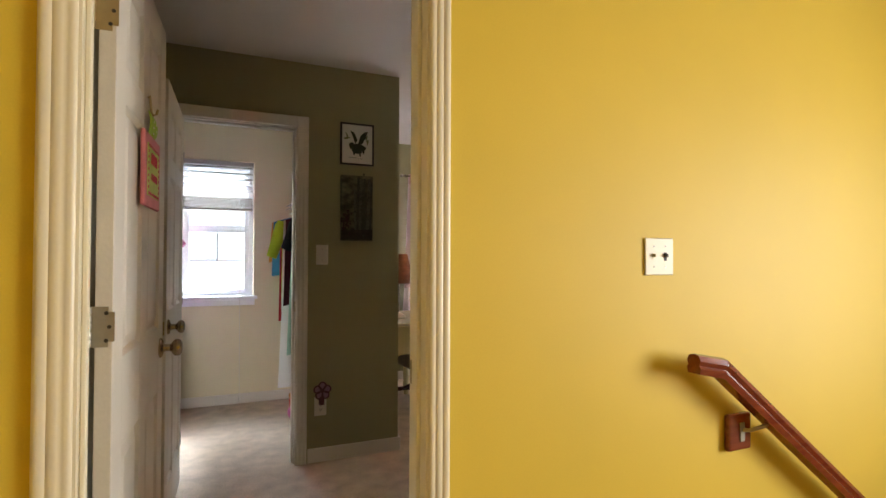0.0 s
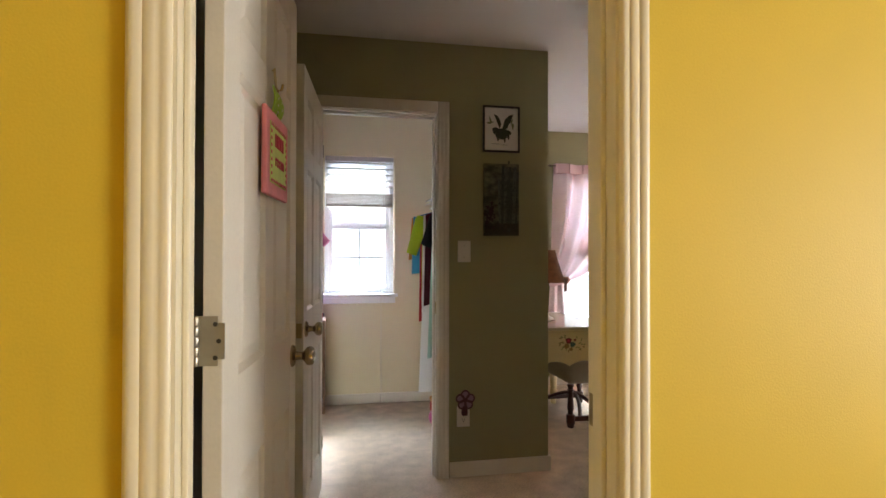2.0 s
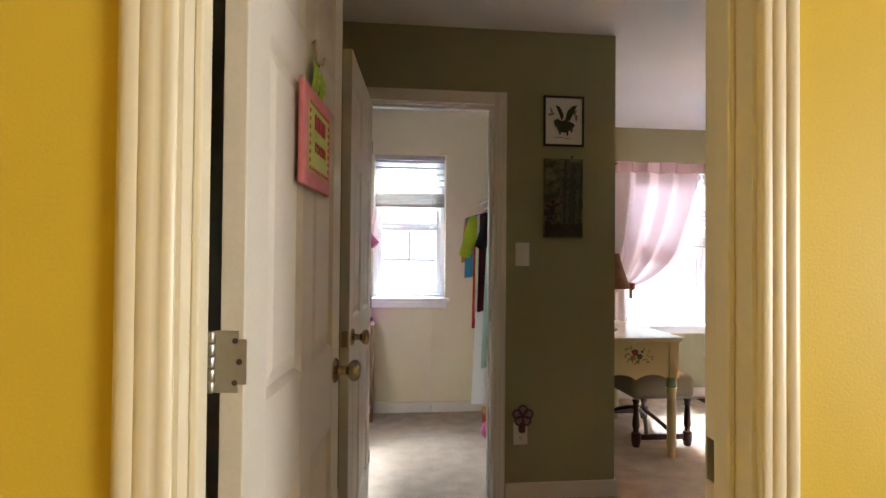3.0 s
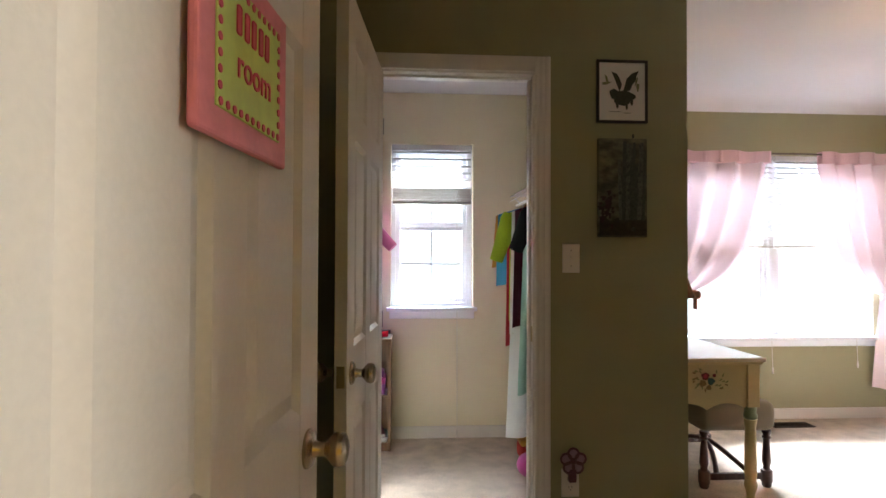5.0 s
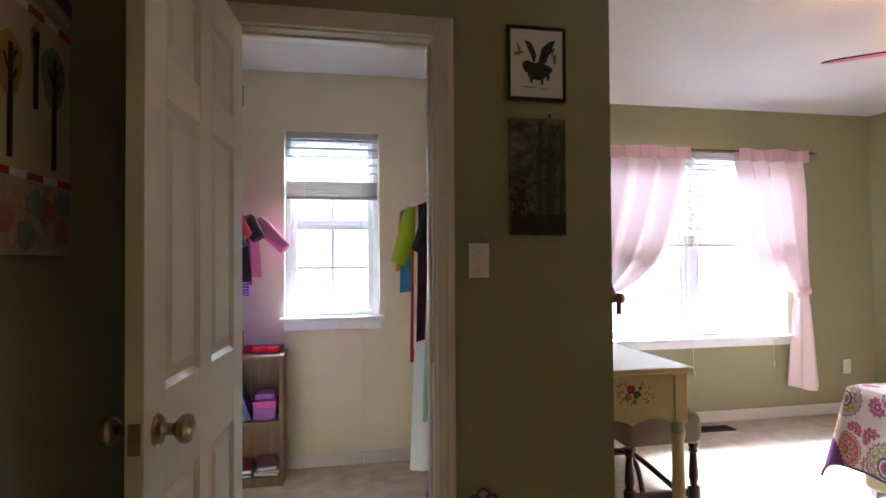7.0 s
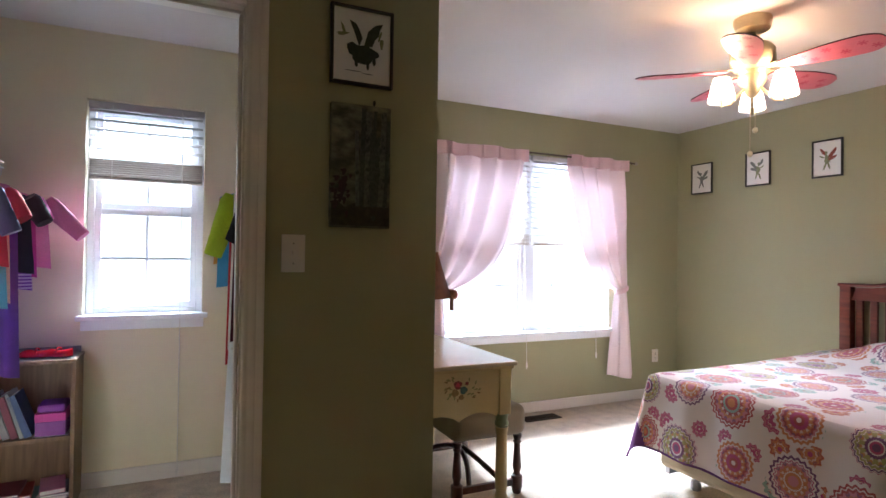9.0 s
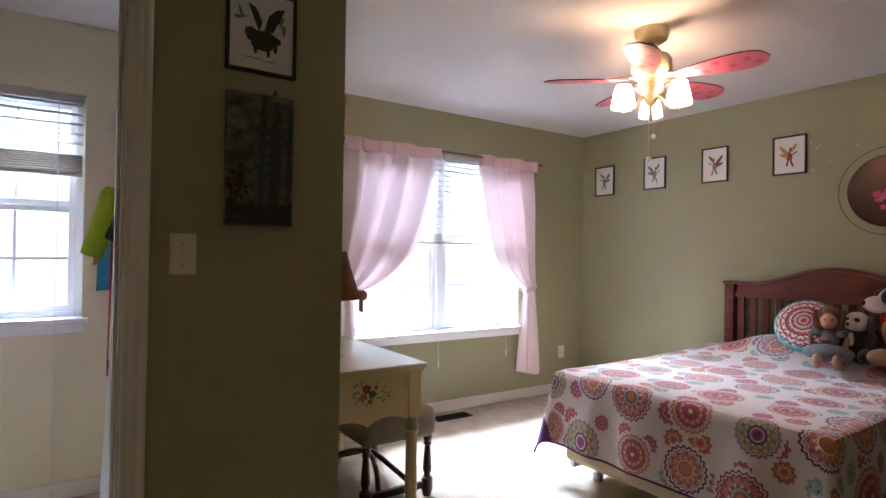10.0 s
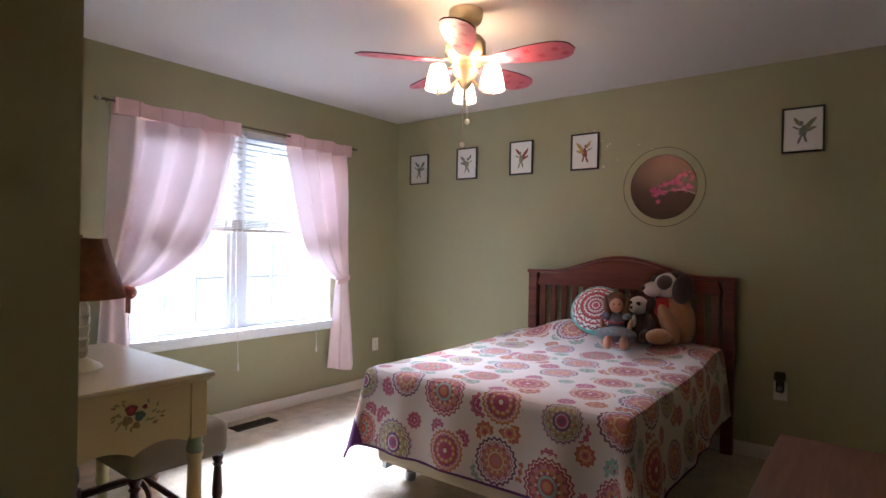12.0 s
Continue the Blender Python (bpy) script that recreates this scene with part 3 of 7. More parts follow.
for z, mt in ((0.25, M_NICKEL), (1.092, M_NICKEL), (1.79, M_BRASS)):
    hinge(door_a, z, mt, 1)
for z in (0.25, 1.02, 1.80):
    hinge(door_b, z, M_NICKEL, -1)
for fr_x, fy, fz in ((DOOR_R - 0.0015, ROOM_Y - 0.02, 0.94), (CD_R - 0.0015, PART_Y + 0.02, 0.95)):
    root = add if fr_x < 0.4 else add2
    root("strike_plate", box(fr_x, fr_x + 0.0013, fy - 0.014, fy + 0.014, fz - 0.032, fz + 0.032), M_BRASS)

# painted door sign hung from a hook by a ribbon
M_PINK = mat("pink_sign_paint", (0.72, 0.22, 0.24), 0.6, grain=0.08, scale=60, bump=0.1, stain=0.15, stain_scale=14)
M_LIME = mat("lime_sign_paint", (0.55, 0.68, 0.16), 0.6, grain=0.06, scale=60, stain=0.15, stain_scale=18)
M_CRIMSON = mat("crimson_letter_paint", (0.55, 0.06, 0.10), 0.6, grain=0.05, scale=60)
M_RIBBON = mat("green_dotted_ribbon", (0.35, 0.58, 0.05), 0.6, grain=0.05, scale=90)
M_DOT = mat("pale_dot_paint", (0.80, 0.82, 0.62), 0.6)
sign = tagged(new("door_sign"), "pink and lime painted wooden door sign hung by a ribbon", "sign")
sign.matrix_basis = BD @ pose(0.386, -0.002, 1.488)
SW, SH = 0.128, 0.102


def text_mesh(words, size, material, parent, name, m):
    cu = bpy.data.curves.new(name, "FONT")
    cu.body, cu.size, cu.align_x, cu.extrude = words, size, "CENTER", 0.0008
    tmp = bpy.data.objects.new(name + "_curve", cu)
    me = bpy.data.meshes.new_from_object(tmp)
    bpy.data.objects.remove(tmp)
    me.materials.clear()
    me.materials.append(material)
    ob = new(name, me)
    ob.parent = parent
    ob.matrix_basis = m
    return ob


part("board", box(-SW, SW, -0.016, -0.004, -SH, SH, bevel=0.004), M_PINK, sign)
part("lime_field", box(-SW + 0.035, SW - 0.035, -0.0185, -0.0155, -SH + 0.03, SH - 0.03, bevel=0.001, seg=1), M_LIME, sign)
text_mesh("room", 0.046, M_CRIMSON, sign, "letters", pose(0.005, -0.0195, -0.028, 90, 0, 0))
for bxx in (-0.042, -0.020, 0.0, 0.022, 0.042):
    part("letter_bar", box(bxx - 0.006, bxx + 0.006, -0.0198, -0.0185, 0.018, 0.050, bevel=0.002, seg=1), M_CRIMSON, sign)
dot_bm = lathe(bmesh.new(), [(0.0046, 0), (0.0046, 0.0012)], 10, 0, 0, 0, Euler((radians(90), 0, 0)).to_matrix())
dot0 = part("painted_dot", dot_bm, M_CRIMSON, sign)
spots = [(-0.085 + 0.017 * i, zz) for i in range(11) for zz in (-0.066, 0.066)] + [(xx, -0.05 + 0.0165 * i) for i in range(7) for xx in (-0.087, 0.087)]
dot0.location = (spots[0][0], -0.0185, spots[0][1])
for sx, sz in spots[1:]:
    o = new("painted_dot", dot0.data)
    o.parent, o.location = sign, (sx, -0.0185, sz)
for s in (-1, 1):
    bm = bmesh.new()
    prev = None
    for i in range(9):
        u = i / 8
        cx = s * 0.004 + s * 0.026 * math.sin(u * 1.7)
        w = 0.007 + 0.012 * math.sin(u * math.pi) ** 0.7
        z = 0.178 - u * 0.09
        row = [bm.verts.new((cx - w, -0.006 - 0.012 * math.sin(u * math.pi), z)), bm.verts.new((cx + w, -0.006 - 0.016 * math.sin(u * math.pi), z)),
               bm.verts.new((cx + w, -0.004 - 0.012 * math.sin(u * math.pi), z)), bm.verts.new((cx - w, -0.0035 - 0.010 * math.sin(u * math.pi), z))]
        if prev:
            for k in range(4):
                bm.faces.new((prev[k], prev[(k + 1) % 4], row[(k + 1) % 4], row[k]))
        prev = row
    rb = part("ribbon", bm, M_RIBBON, sign, "lime ribbon with pale dots")
    for i in range(4):
        part("dot", lathe(bmesh.new(), [(0.0035, 0), (0.003, 0.001)], 8, s * 0.004 + s * 0.026 * math.sin((0.2 + 0.2 * i) * 1.7), -0.021, 0.178 - 0.09 * (0.2 + 0.2 * i), Euler((radians(90), 0, 0)).to_matrix()), M_DOT, rb)
part("hook", tube(bmesh.new(), [(0, -0.001, 0.215), (0, -0.006, 0.222), (0, -0.008, 0.20), (0, -0.010, 0.175), (0, -0.016, 0.165), (0, -0.024, 0.170), (0, -0.027, 0.183)], 0.0035, 8), M_BRASS, sign, "brass hook", smooth=True)

# ---- hallway wall fittings ----


def wall_plate(name, at, w, h, out, material, label, toggles):
    """A switch plate standing out of a wall that faces -y, or +/-x by out."""
    t = Thing(name, at, label, "switch" if toggles else "outlet")
    x, y, z = at
    t.add("plate", box(x - w / 2, x + w / 2, y - 0.006, y, z - h / 2, z + h / 2, bevel=0.003), material)
    for i, tx in enumerate(toggles):
        t.add("toggle_slot", box(x + tx - 0.006, x + tx + 0.006, y - 0.0066, y - 0.0058, z - 0.013, z + 0.013), M_DARK if i == 1 else material)
        t.add("toggle", box(x + tx - 0.004, x + tx + 0.004, y - 0.016, y - 0.0055, z - 0.002, z + 0.009, bevel=0.0015), M_DARK if i == 1 else material)
        for sz in (-0.032, 0.032):
            t.add("screw", lathe(bmesh.new(), [(0.003, 0), (0.0025, 0.0012)], 8, x + tx, y - 0.006, z + sz, Euler((radians(90), 0, 0)).to_matrix()), M_NICKEL)
    return t


wall_plate("light_switch", (1.194, HALL_Y - 0.0005, 1.253), 0.118, 0.116, -1, M_PLATE, "ivory double switch plate on the yellow wall", (-0.024, 0.024))
wall_plate("light_switch", (0.622, PART_Y - 0.0005, 1.267), 0.074, 0.121, -1, M_PLATE_W, "white single switch plate on the green partition", (0.0,))

rail = Thing("handrail", (1.30, HALL_Y - 0.07, 0.92), "reddish cherry wood stair handrail going down", "handrail")
RY0, RY1 = HALL_Y - 0.092, HALL_Y - 0.044
prof = [(-0.022, -0.030), (0.022, -0.030), (0.026, -0.012), (0.020, -0.004), (0.026, 0.010), (0.018, 0.026), (0.0, 0.031), (-0.018, 0.026), (-0.026, 0.010), (-0.020, -0.004), (-0.026, -0.012)]


def rail_run(pts):
    bm = bmesh.new()
    rings = []
    for x, z, sh in pts:
        rings.append([bm.verts.new((x + sh * v, (RY0 + RY1) / 2 + u, z + v)) for u, v in prof])
    k = len(prof)
    for a, b in zip(rings, rings[1:]):
        for i in range(k):
            bm.faces.new((a[i], a[(i + 1) % k], b[(i + 1) % k], b[i]))
    bm.faces.new(rings[0][::-1])
    bm.faces.new(rings[-1])
    return bm


rail.add("level_end", rail_run([(1.270, 0.924, 0), (1.390, 0.901, 0.35)]), M_CHERRY)
rail.add("sloping_rail", rail_run([(1.3905, 0.9005, 0.35), (3.4, 0.9005 - 2.0095 * 0.763, 0.35)]), M_CHERRY)
for bx0 in (1.540, 2.75):
    bz = 0.667 if bx0 < 2 else 0.667 - (bx0 - 1.540) * 0.763
    block = rail.add("bracket_block", box(bx0 - 0.056, bx0 + 0.056, HALL_Y - 0.022, HALL_Y - 0.0005, bz - 0.062, bz + 0.062, bevel=0.008), M_CHERRY)
    br = rail.add("bracket", tube(bmesh.new(), [(bx0 + 0.01, HALL_Y - 0.02, bz + 0.005), (bx0 + 0.02, HALL_Y - 0.045, bz + 0.01), (bx0 + 0.045, HALL_Y - 0.068, bz + 0.025), (bx0 + 0.075, HALL_Y - 0.068, bz + 0.030)], 0.0065, 10), M_BRASS, "brass rail bracket", smooth=True, under=block)
    rail.add("bracket_plate", box(bx0 - 0.004, bx0 + 0.018, HALL_Y - 0.026, HALL_Y - 0.0215, bz - 0.032, bz + 0.032, bevel=0.002), M_NICKEL, under=block)

# ---- partition pictures ----
M_INK = mat("dark_green_ink", (0.05, 0.06, 0.045), 0.8, grain=0.3, scale=60)
M_AMBER = mat("amber_wing_wash", (0.50, 0.30, 0.10), 0.8, grain=0.2, scale=40)
M_RUST = mat("rust_ink", (0.28, 0.07, 0.05), 0.8, grain=0.2, scale=40)
M_GREY = mat("grey_ink_wash", (0.20, 0.21, 0.20), 0.8, grain=0.25, scale=40)
M_LEAF = mat("olive_ink_wash", (0.24, 0.26, 0.15), 0.8, grain=0.25, scale=40)


def blot(bm, pts, d=0.0008):
    """A flat inked shape from an outline in x and z, a hair thick, on the plane y = 0 towards -y."""
    a = [bm.verts.new((x, 0, z)) for x, z in pts]
    b = [bm.verts.new((x, -d, z)) for x, z in pts]
    k = len(pts)
    bm.faces.new(a), bm.faces.new(b[::-1])
    for i in range(k):
        bm.faces.new((a[i], a[(i + 1) % k], b[(i + 1) % k], b[i]))
    return bm


def oval(cx, cz, rx, rz, n=14, wob=0.0, ph=0.0, tilt=0.0):
    out = []
    for i in range(n):
        a = 2 * math.pi * i / n
        r = 1 + wob * math.sin(3 * a + ph) + wob * 0.7 * math.sin(5 * a + 2 * ph)
        x, z = rx * r * math.cos(a), rz * r * math.sin(a)
        out.append((cx + x * math.cos(tilt) - z * math.sin(tilt), cz + x * math.sin(tilt) + z * math.cos(tilt)))
    return out


def framed_print(m, w, h, label, shapes, group=""):
    """A thin black frame with a pale print; local x across, z up, facing -y. shapes: (material, outlines)."""
    root = tagged(new("picture_frame"), label, "picture", group)
    root.matrix_basis = m
    f = 0.011
    bm = bmesh.new()
    bx(bm, -w / 2, -w / 2 + f, -0.018, -0.001, -h / 2, h / 2, 0.002, 1), bx(bm, w / 2 - f, w / 2, -0.018, -0.001, -h / 2, h / 2, 0.002, 1)
    bx(bm, -w / 2 + f, w / 2 - f, -0.018, -0.001, h / 2 - f, h / 2, 0.002, 1), bx(bm, -w / 2 + f, w / 2 - f, -0.018, -0.001, -h / 2, -h / 2 + f, 0.002, 1)
    part("frame", bm, M_BLACK, root)
    sheet = part("print", box(-w / 2 + f, w / 2 - f, -0.010, -0.003, -h / 2 + f, h / 2 - f), M_PAPER, root)
    for mt, outlines in shapes:
        for k, o in enumerate(outlines):
            part("drawn_shape", blot(bmesh.new(), o, 0.0006 + 0.0001 * k), mt, sheet, matrix=pose(0, -0.0102, 0))
    return root


wing_l = [(-0.01, 0.0), (-0.03, 0.05), (-0.045, 0.085), (-0.022, 0.075), (-0.012, 0.06), (0.0, 0.03)]
wing_r = [(0.005, 0.0), (0.02, 0.055), (0.045, 0.08), (0.072, 0.088), (0.062, 0.065), (0.058, 0.045), (0.045, 0.03), (0.035, 0.005)]
body = oval(0.005, -0.025, 0.048, 0.032, 20, 0.12, 0.6)
framed_print(pose(0.838, PART_Y - 0.0005, 1.968), 0.219, 0.266, "black framed ink drawing of a winged creature",
             [(M_INK, [wing_l, wing_r, body, oval(-0.035, -0.01, 0.018, 0.022, 12, 0.1), oval(-0.02, -0.055, 0.006, 0.016), oval(0.02, -0.062, 0.005, 0.015), oval(0.042, -0.045, 0.006, 0.014)]),
              (M_LEAF, [oval(-0.068, 0.035, 0.020, 0.006, 12, 0.2, 1, 0.2), oval(-0.066, 0.052, 0.005, 0.020, 10, 0.2, 2, 0.3), oval(0.068, 0.02, 0.007, 0.018, 10, 0.2), oval(0.062, 0.045, 0.004, 0.02, 10, 0.1, 0, -0.3)]),
              (M_GREY, [oval(-0.03, -0.085, 0.03, 0.0015), oval(0.02, -0.09, 0.02, 0.0015)])])


def canvas_material():
    m = bpy.data.materials.new("bamboo_painting")
    m.use_nodes = True
    n, l = m.node_tree.nodes, m.node_tree.links
    b = n["Principled BSDF"]
    b.inputs["Roughness"].default_value = 0.6
    co, mp, no, r = n.new("ShaderNodeTexCoord"), n.new("ShaderNodeMapping"), n.new("ShaderNodeTexNoise"), n.new("ShaderNodeValToRGB")
    mp.inputs["Scale"].default_value = (14, 14, 24)
    l.new(co.outputs["Object"], mp.inputs["Vector"]), l.new(mp.outputs["Vector"], no.inputs["Vector"])
    no.inputs["Scale"].default_value, no.inputs["Detail"].default_value = 1.2, 8
    e = r.color_ramp.elements
    e[0].position, e[0].color = 0.30, (0.028, 0.028, 0.017, 1)
    e[1].position, e[1].color = 0.72, (0.22, 0.20, 0.13, 1)
    for p, c in ((0.45, (0.06, 0.062, 0.036, 1)), (0.58, (0.13, 0.125, 0.078, 1))):
        k = e.new(p)
        k.color = c
    l.new(no.outputs["Fac"], r.inputs["Fac"]), l.new(r.outputs["Color"], b.inputs["Base Color"])
    return m


M_BAMBOO = mat("bamboo_green_paint", (0.050, 0.060, 0.045), 0.55, grain=0.6, scale=90, stain=0.3, stain_scale=20)
M_BAMBOO2 = mat("bamboo_pale_paint", (0.105, 0.115, 0.090), 0.55, grain=0.6, scale=90, stain=0.3, stain_scale=20)
M_PLUM = mat("plum_shadow_paint", (0.040, 0.012, 0.014), 0.6, grain=0.3, scale=40, stain=0.4, stain_scale=25)
M_EARTH = mat("earth_foreground_paint", (0.035, 0.028, 0.014), 0.6, grain=0.4, scale=60, stain=0.4, stain_scale=30)
cv = tagged(new("canvas_painting"), "dark bamboo grove canvas painting on the green partition", "painting")
cv.matrix_basis = pose(0.836, PART_Y - 0.0005, 1.562)
part("canvas", box(-0.103, 0.103, -0.026, -0.001, -0.206, 0.206, bevel=0.003), canvas_material(), cv)
bm = bmesh.new()
blot(bm, [(-0.101, -0.2)] + [(-0.1 + 0.2 * i / 9, -0.13 + 0.012 * math.sin(i * 2.1)) for i in range(10)] + [(0.101, -0.2)], 0.0012)
part("painted_ground", bm, M_EARTH, cv, matrix=pose(0, -0.0262, 0))
rg = random.Random(31)
bm = bmesh.new()
for i in range(26):
    blot(bm, oval(-0.072 + rg.gauss(0, 0.015), -0.085 + rg.gauss(0, 0.030), 0.005 + 0.007 * rg.random(), 0.005 + 0.010 * rg.random(), 9, 0.3), 0.0010 + 0.00004 * i)
part("painted_bush", bm, M_PLUM, cv, matrix=pose(0, -0.0262, 0))
bm = bmesh.new()
for i in range(44):
    blot(bm, oval(0.045 + rg.gauss(0, 0.026), 0.03 + rg.gauss(0, 0.085), 0.003 + 0.007 * rg.random(), 0.004 + 0.008 * rg.random(), 8, 0.3), 0.0040 + 0.00003 * i)
part("painted_leaves", bm, M_BAMBOO, cv, matrix=pose(0, -0.0262, 0))
for i, (sx, zt, w, lean) in enumerate(((0.0, 0.195, 0.010, 0.008), (0.022, 0.185, 0.013, 0.004), (0.046, 0.10, 0.020, 0.0), (0.066, 0.19, 0.010, 0.014), (0.084, 0.16, 0.008, 0.012), (-0.012, 0.12, 0.007, -0.006), (0.036, 0.19, 0.007, 0.012))):
    bm = bmesh.new()
    z = -0.135
    seg = 0.045 + 0.004 * i
    lft, rgt = [], []
    while z < zt:
        z2 = min(z + seg, zt)
        for zz, k in ((z, 1.0), (z2 - 0.006, 0.82), (z2 - 0.002, 1.06)):
            f = (zz + 0.135) / 0.33 * lean
            lft.append((sx + f - w * 0.92 * k, zz)), rgt.append((sx + f + w * 0.92 * k, zz))
        z = z2
    blot(bm, lft + rgt[::-1], 0.0014 + 0.0003 * i)
    part("painted_bamboo_stem", bm, M_BAMBOO if i % 2 == 0 else M_BAMBOO2, cv, matrix=pose(0, -0.0262, 0))


def outlet(m, label, with_light=None):
    """A duplex outlet plate, local x across, z up, facing -y."""
    root = tagged(new("wall_outlet"), label, "outlet")
    root.matrix_basis = m
    part("plate", box(-0.037, 0.037, -0.006, -0.0005, -0.058, 0.058, bevel=0.003), M_PLATE_W, root)
    for z in (-0.02, 0.02):
        rec = part("receptacle", lathe(bmesh.new(), [(0.016, 0), (0.016, 0.0015), (0.015, 0.002)], 20, 0, -0.0058, z, Euler((radians(90), 0, 0)).to_matrix()), M_PLATE_W, root)
        for sx in (-0.006, 0.006):
            part("slot", box(sx - 0.0012, sx + 0.0012, -0.0084, -0.0076, z - 0.001, z + 0.008), M_DARK, rec)
        part("ground_hole", box(-0.002, 0.002, -0.0084, -0.0076, z - 0.010, z - 0.006), M_DARK, rec)
    part("screw", lathe(bmesh.new(), [(0.003, 0), (0.002, 0.001)], 8, 0, -0.006, 0, Euler((radians(90), 0, 0)).to_matrix()), M_NICKEL, root)
    return root


outlet(pose(0.618, PART_Y, 0.338), "white outlet plate low on the green partition")
outlet(pose(4.235, WIN_Y, 0.375), "white outlet plate under the window corner")
outlet(pose(HEAD_X, 2.185, 0.435, 0, 0, -90), "white outlet plate beside the bed")

M_LILAC = mat("lilac_translucent_plastic", (0.36, 0.25, 0.33), 0.25, grain=0.1, scale=60)
M_MAROON = mat("dark_plum_plastic", (0.10, 0.03, 0.05), 0.35)
nl = Thing("night_light", (0.620, PART_Y - 0.009, 0.365), "lilac flower-shaped plug-in night light", "night light")
nl.add("plug_body", box(0.604, 0.636, PART_Y - 0.040, PART_Y - 0.009, 0.35, 0.405, bevel=0.006), M_MAROON)
for i in range(5):
    a = radians(90 + 72 * i)
    cx, cz = 0.622 + 0.031 * math.cos(a), 0.437 + 0.031 * math.sin(a)
    bm = bmesh.new()
    tube(bm, [(cx + 0.022 * math.cos(b), PART_Y - 0.036, cz + 0.022 * math.sin(b)) for b in [2 * math.pi * k / 12 for k in range(13)]], 0.005, 6)
    pet = nl.add("petal_rim", bm, M_MAROON, smooth=True)
    nl.add("petal", ellipsoid(bmesh.new(), (cx, PART_Y - 0.034, cz), (0.020, 0.004, 0.020), u=12, v=8), M_LILAC, smooth=True, under=pet)
nl.add("flower_centre", ellipsoid(bmesh.new(), (0.622, PART_Y - 0.042, 0.437), (0.011, 0.006, 0.011), u=12, v=8), M_MAROON, smooth=True)

nl2 = Thing("night_light", (HEAD_X - 0.009, 2.185, 0.46), "dark plug-in night light with a round lens", "night light")
nl2.add("plug_body", box(HEAD_X - 0.045, HEAD_X - 0.009, 2.163, 2.207, 0.43, 0.50, bevel=0.008), M_DARK)
nl2.add("shade", box(HEAD_X - 0.060, HEAD_X - 0.018, 2.155, 2.215, 0.501, 0.555, bevel=0.012), M_DARK)
nl2.add("lens", ellipsoid(bmesh.new(), (HEAD_X - 0.046, 2.185, 0.455), (0.006, 0.015, 0.015), u=12, v=8), M_GREY, smooth=True)

# quilted wall hanging behind the doors
M_QUILT = mat("cream_quilt_cotton", (0.62, 0.50, 0.33), 0.9, grain=0.1, scale=300, bump=0.3, stain=0.08, stain_scale=8)
M_VIOLET = mat("violet_quilt_strip", (0.16, 0.05, 0.13), 0.9, grain=0.2, scale=200, bump=0.2)
M_ROSE = mat("rose_floral_cotton", (0.46, 0.16, 0.17), 0.9, grain=0.25, scale=60, bump=0.2, stain=0.3, stain_scale=22)
M_BEIGEP = mat("beige_floral_cotton", (0.48, 0.34, 0.26), 0.9, grain=0.25, scale=70, bump=0.2, stain=0.25, stain_scale=25)
M_SAGEBL = mat("grey_blue_applique", (0.20, 0.24, 0.23), 0.9, grain=0.3, scale=120)
M_BARK = mat("dark_brown_stitching", (0.035, 0.022, 0.018), 0.9, grain=0.2, scale=100)
M_OCHRE = mat("ochre_applique", (0.42, 0.27, 0.07), 0.9, grain=0.2, scale=100)
M_REDBAND = mat("red_quilt_band", (0.42, 0.05, 0.03), 0.9, grain=0.2, scale=100)
hg = tagged(new("wall_hanging"), "quilted wall hanging with tree appliques behind the doors", "wall hanging")
hg.matrix_basis = pose(LEFT_X + 0.001, 2.650, 1.62, 0, 0, 90)
part("backing", box(-0.145, 0.145, -0.012, -0.001, -0.335, 0.40, bevel=0.004), M_QUILT, hg)
for k, (z0, z1) in enumerate(((-0.33, -0.20),)):
    part("floral_border", box(-0.143, 0.143, -0.0145, -0.0115, z0, z1, bevel=0.001, seg=1), M_BEIGEP, hg)
for i, (fx, fz, mt) in enumerate(((-0.10, -0.27, M_ROSE), (-0.03, -0.30, M_SAGEBL), (0.04, -0.25, M_ROSE), (0.10, -0.29, M_ROSE), (0.0, -0.24, M_SAGEBL), (0.11, -0.23, M_SAGEBL))):
    bm = bmesh.new()
    blot(bm, oval(fx, fz, 0.03, 0.026, 16, 0.12, i), 0.0012)
    part("flower_patch", bm, mt, hg, matrix=pose(0, -0.0146, 0))
for z0 in (-0.196, 0.115):
    for k in range(5):
        x0 = -0.143 + 0.0572 * k
        part("border_strip", box(x0, x0 + 0.0568, -0.0147, -0.0117, z0, z0 + 0.013), M_PAPER if k % 2 else M_REDBAND, hg)
for i in range(4):
    zz = 0.155 + 0.06 * i
    bm = bmesh.new()
    blot(bm, [(-0.142, zz), (0.142, zz - 0.045 if zz - 0.045 > 0.13 else 0.131), (0.142, zz - 0.012), (-0.142, zz + 0.034)], 0.002)
    part("diagonal_strip", bm, M_VIOLET if i % 2 else M_BEIGEP, hg, matrix=pose(0, -0.0122, 0))
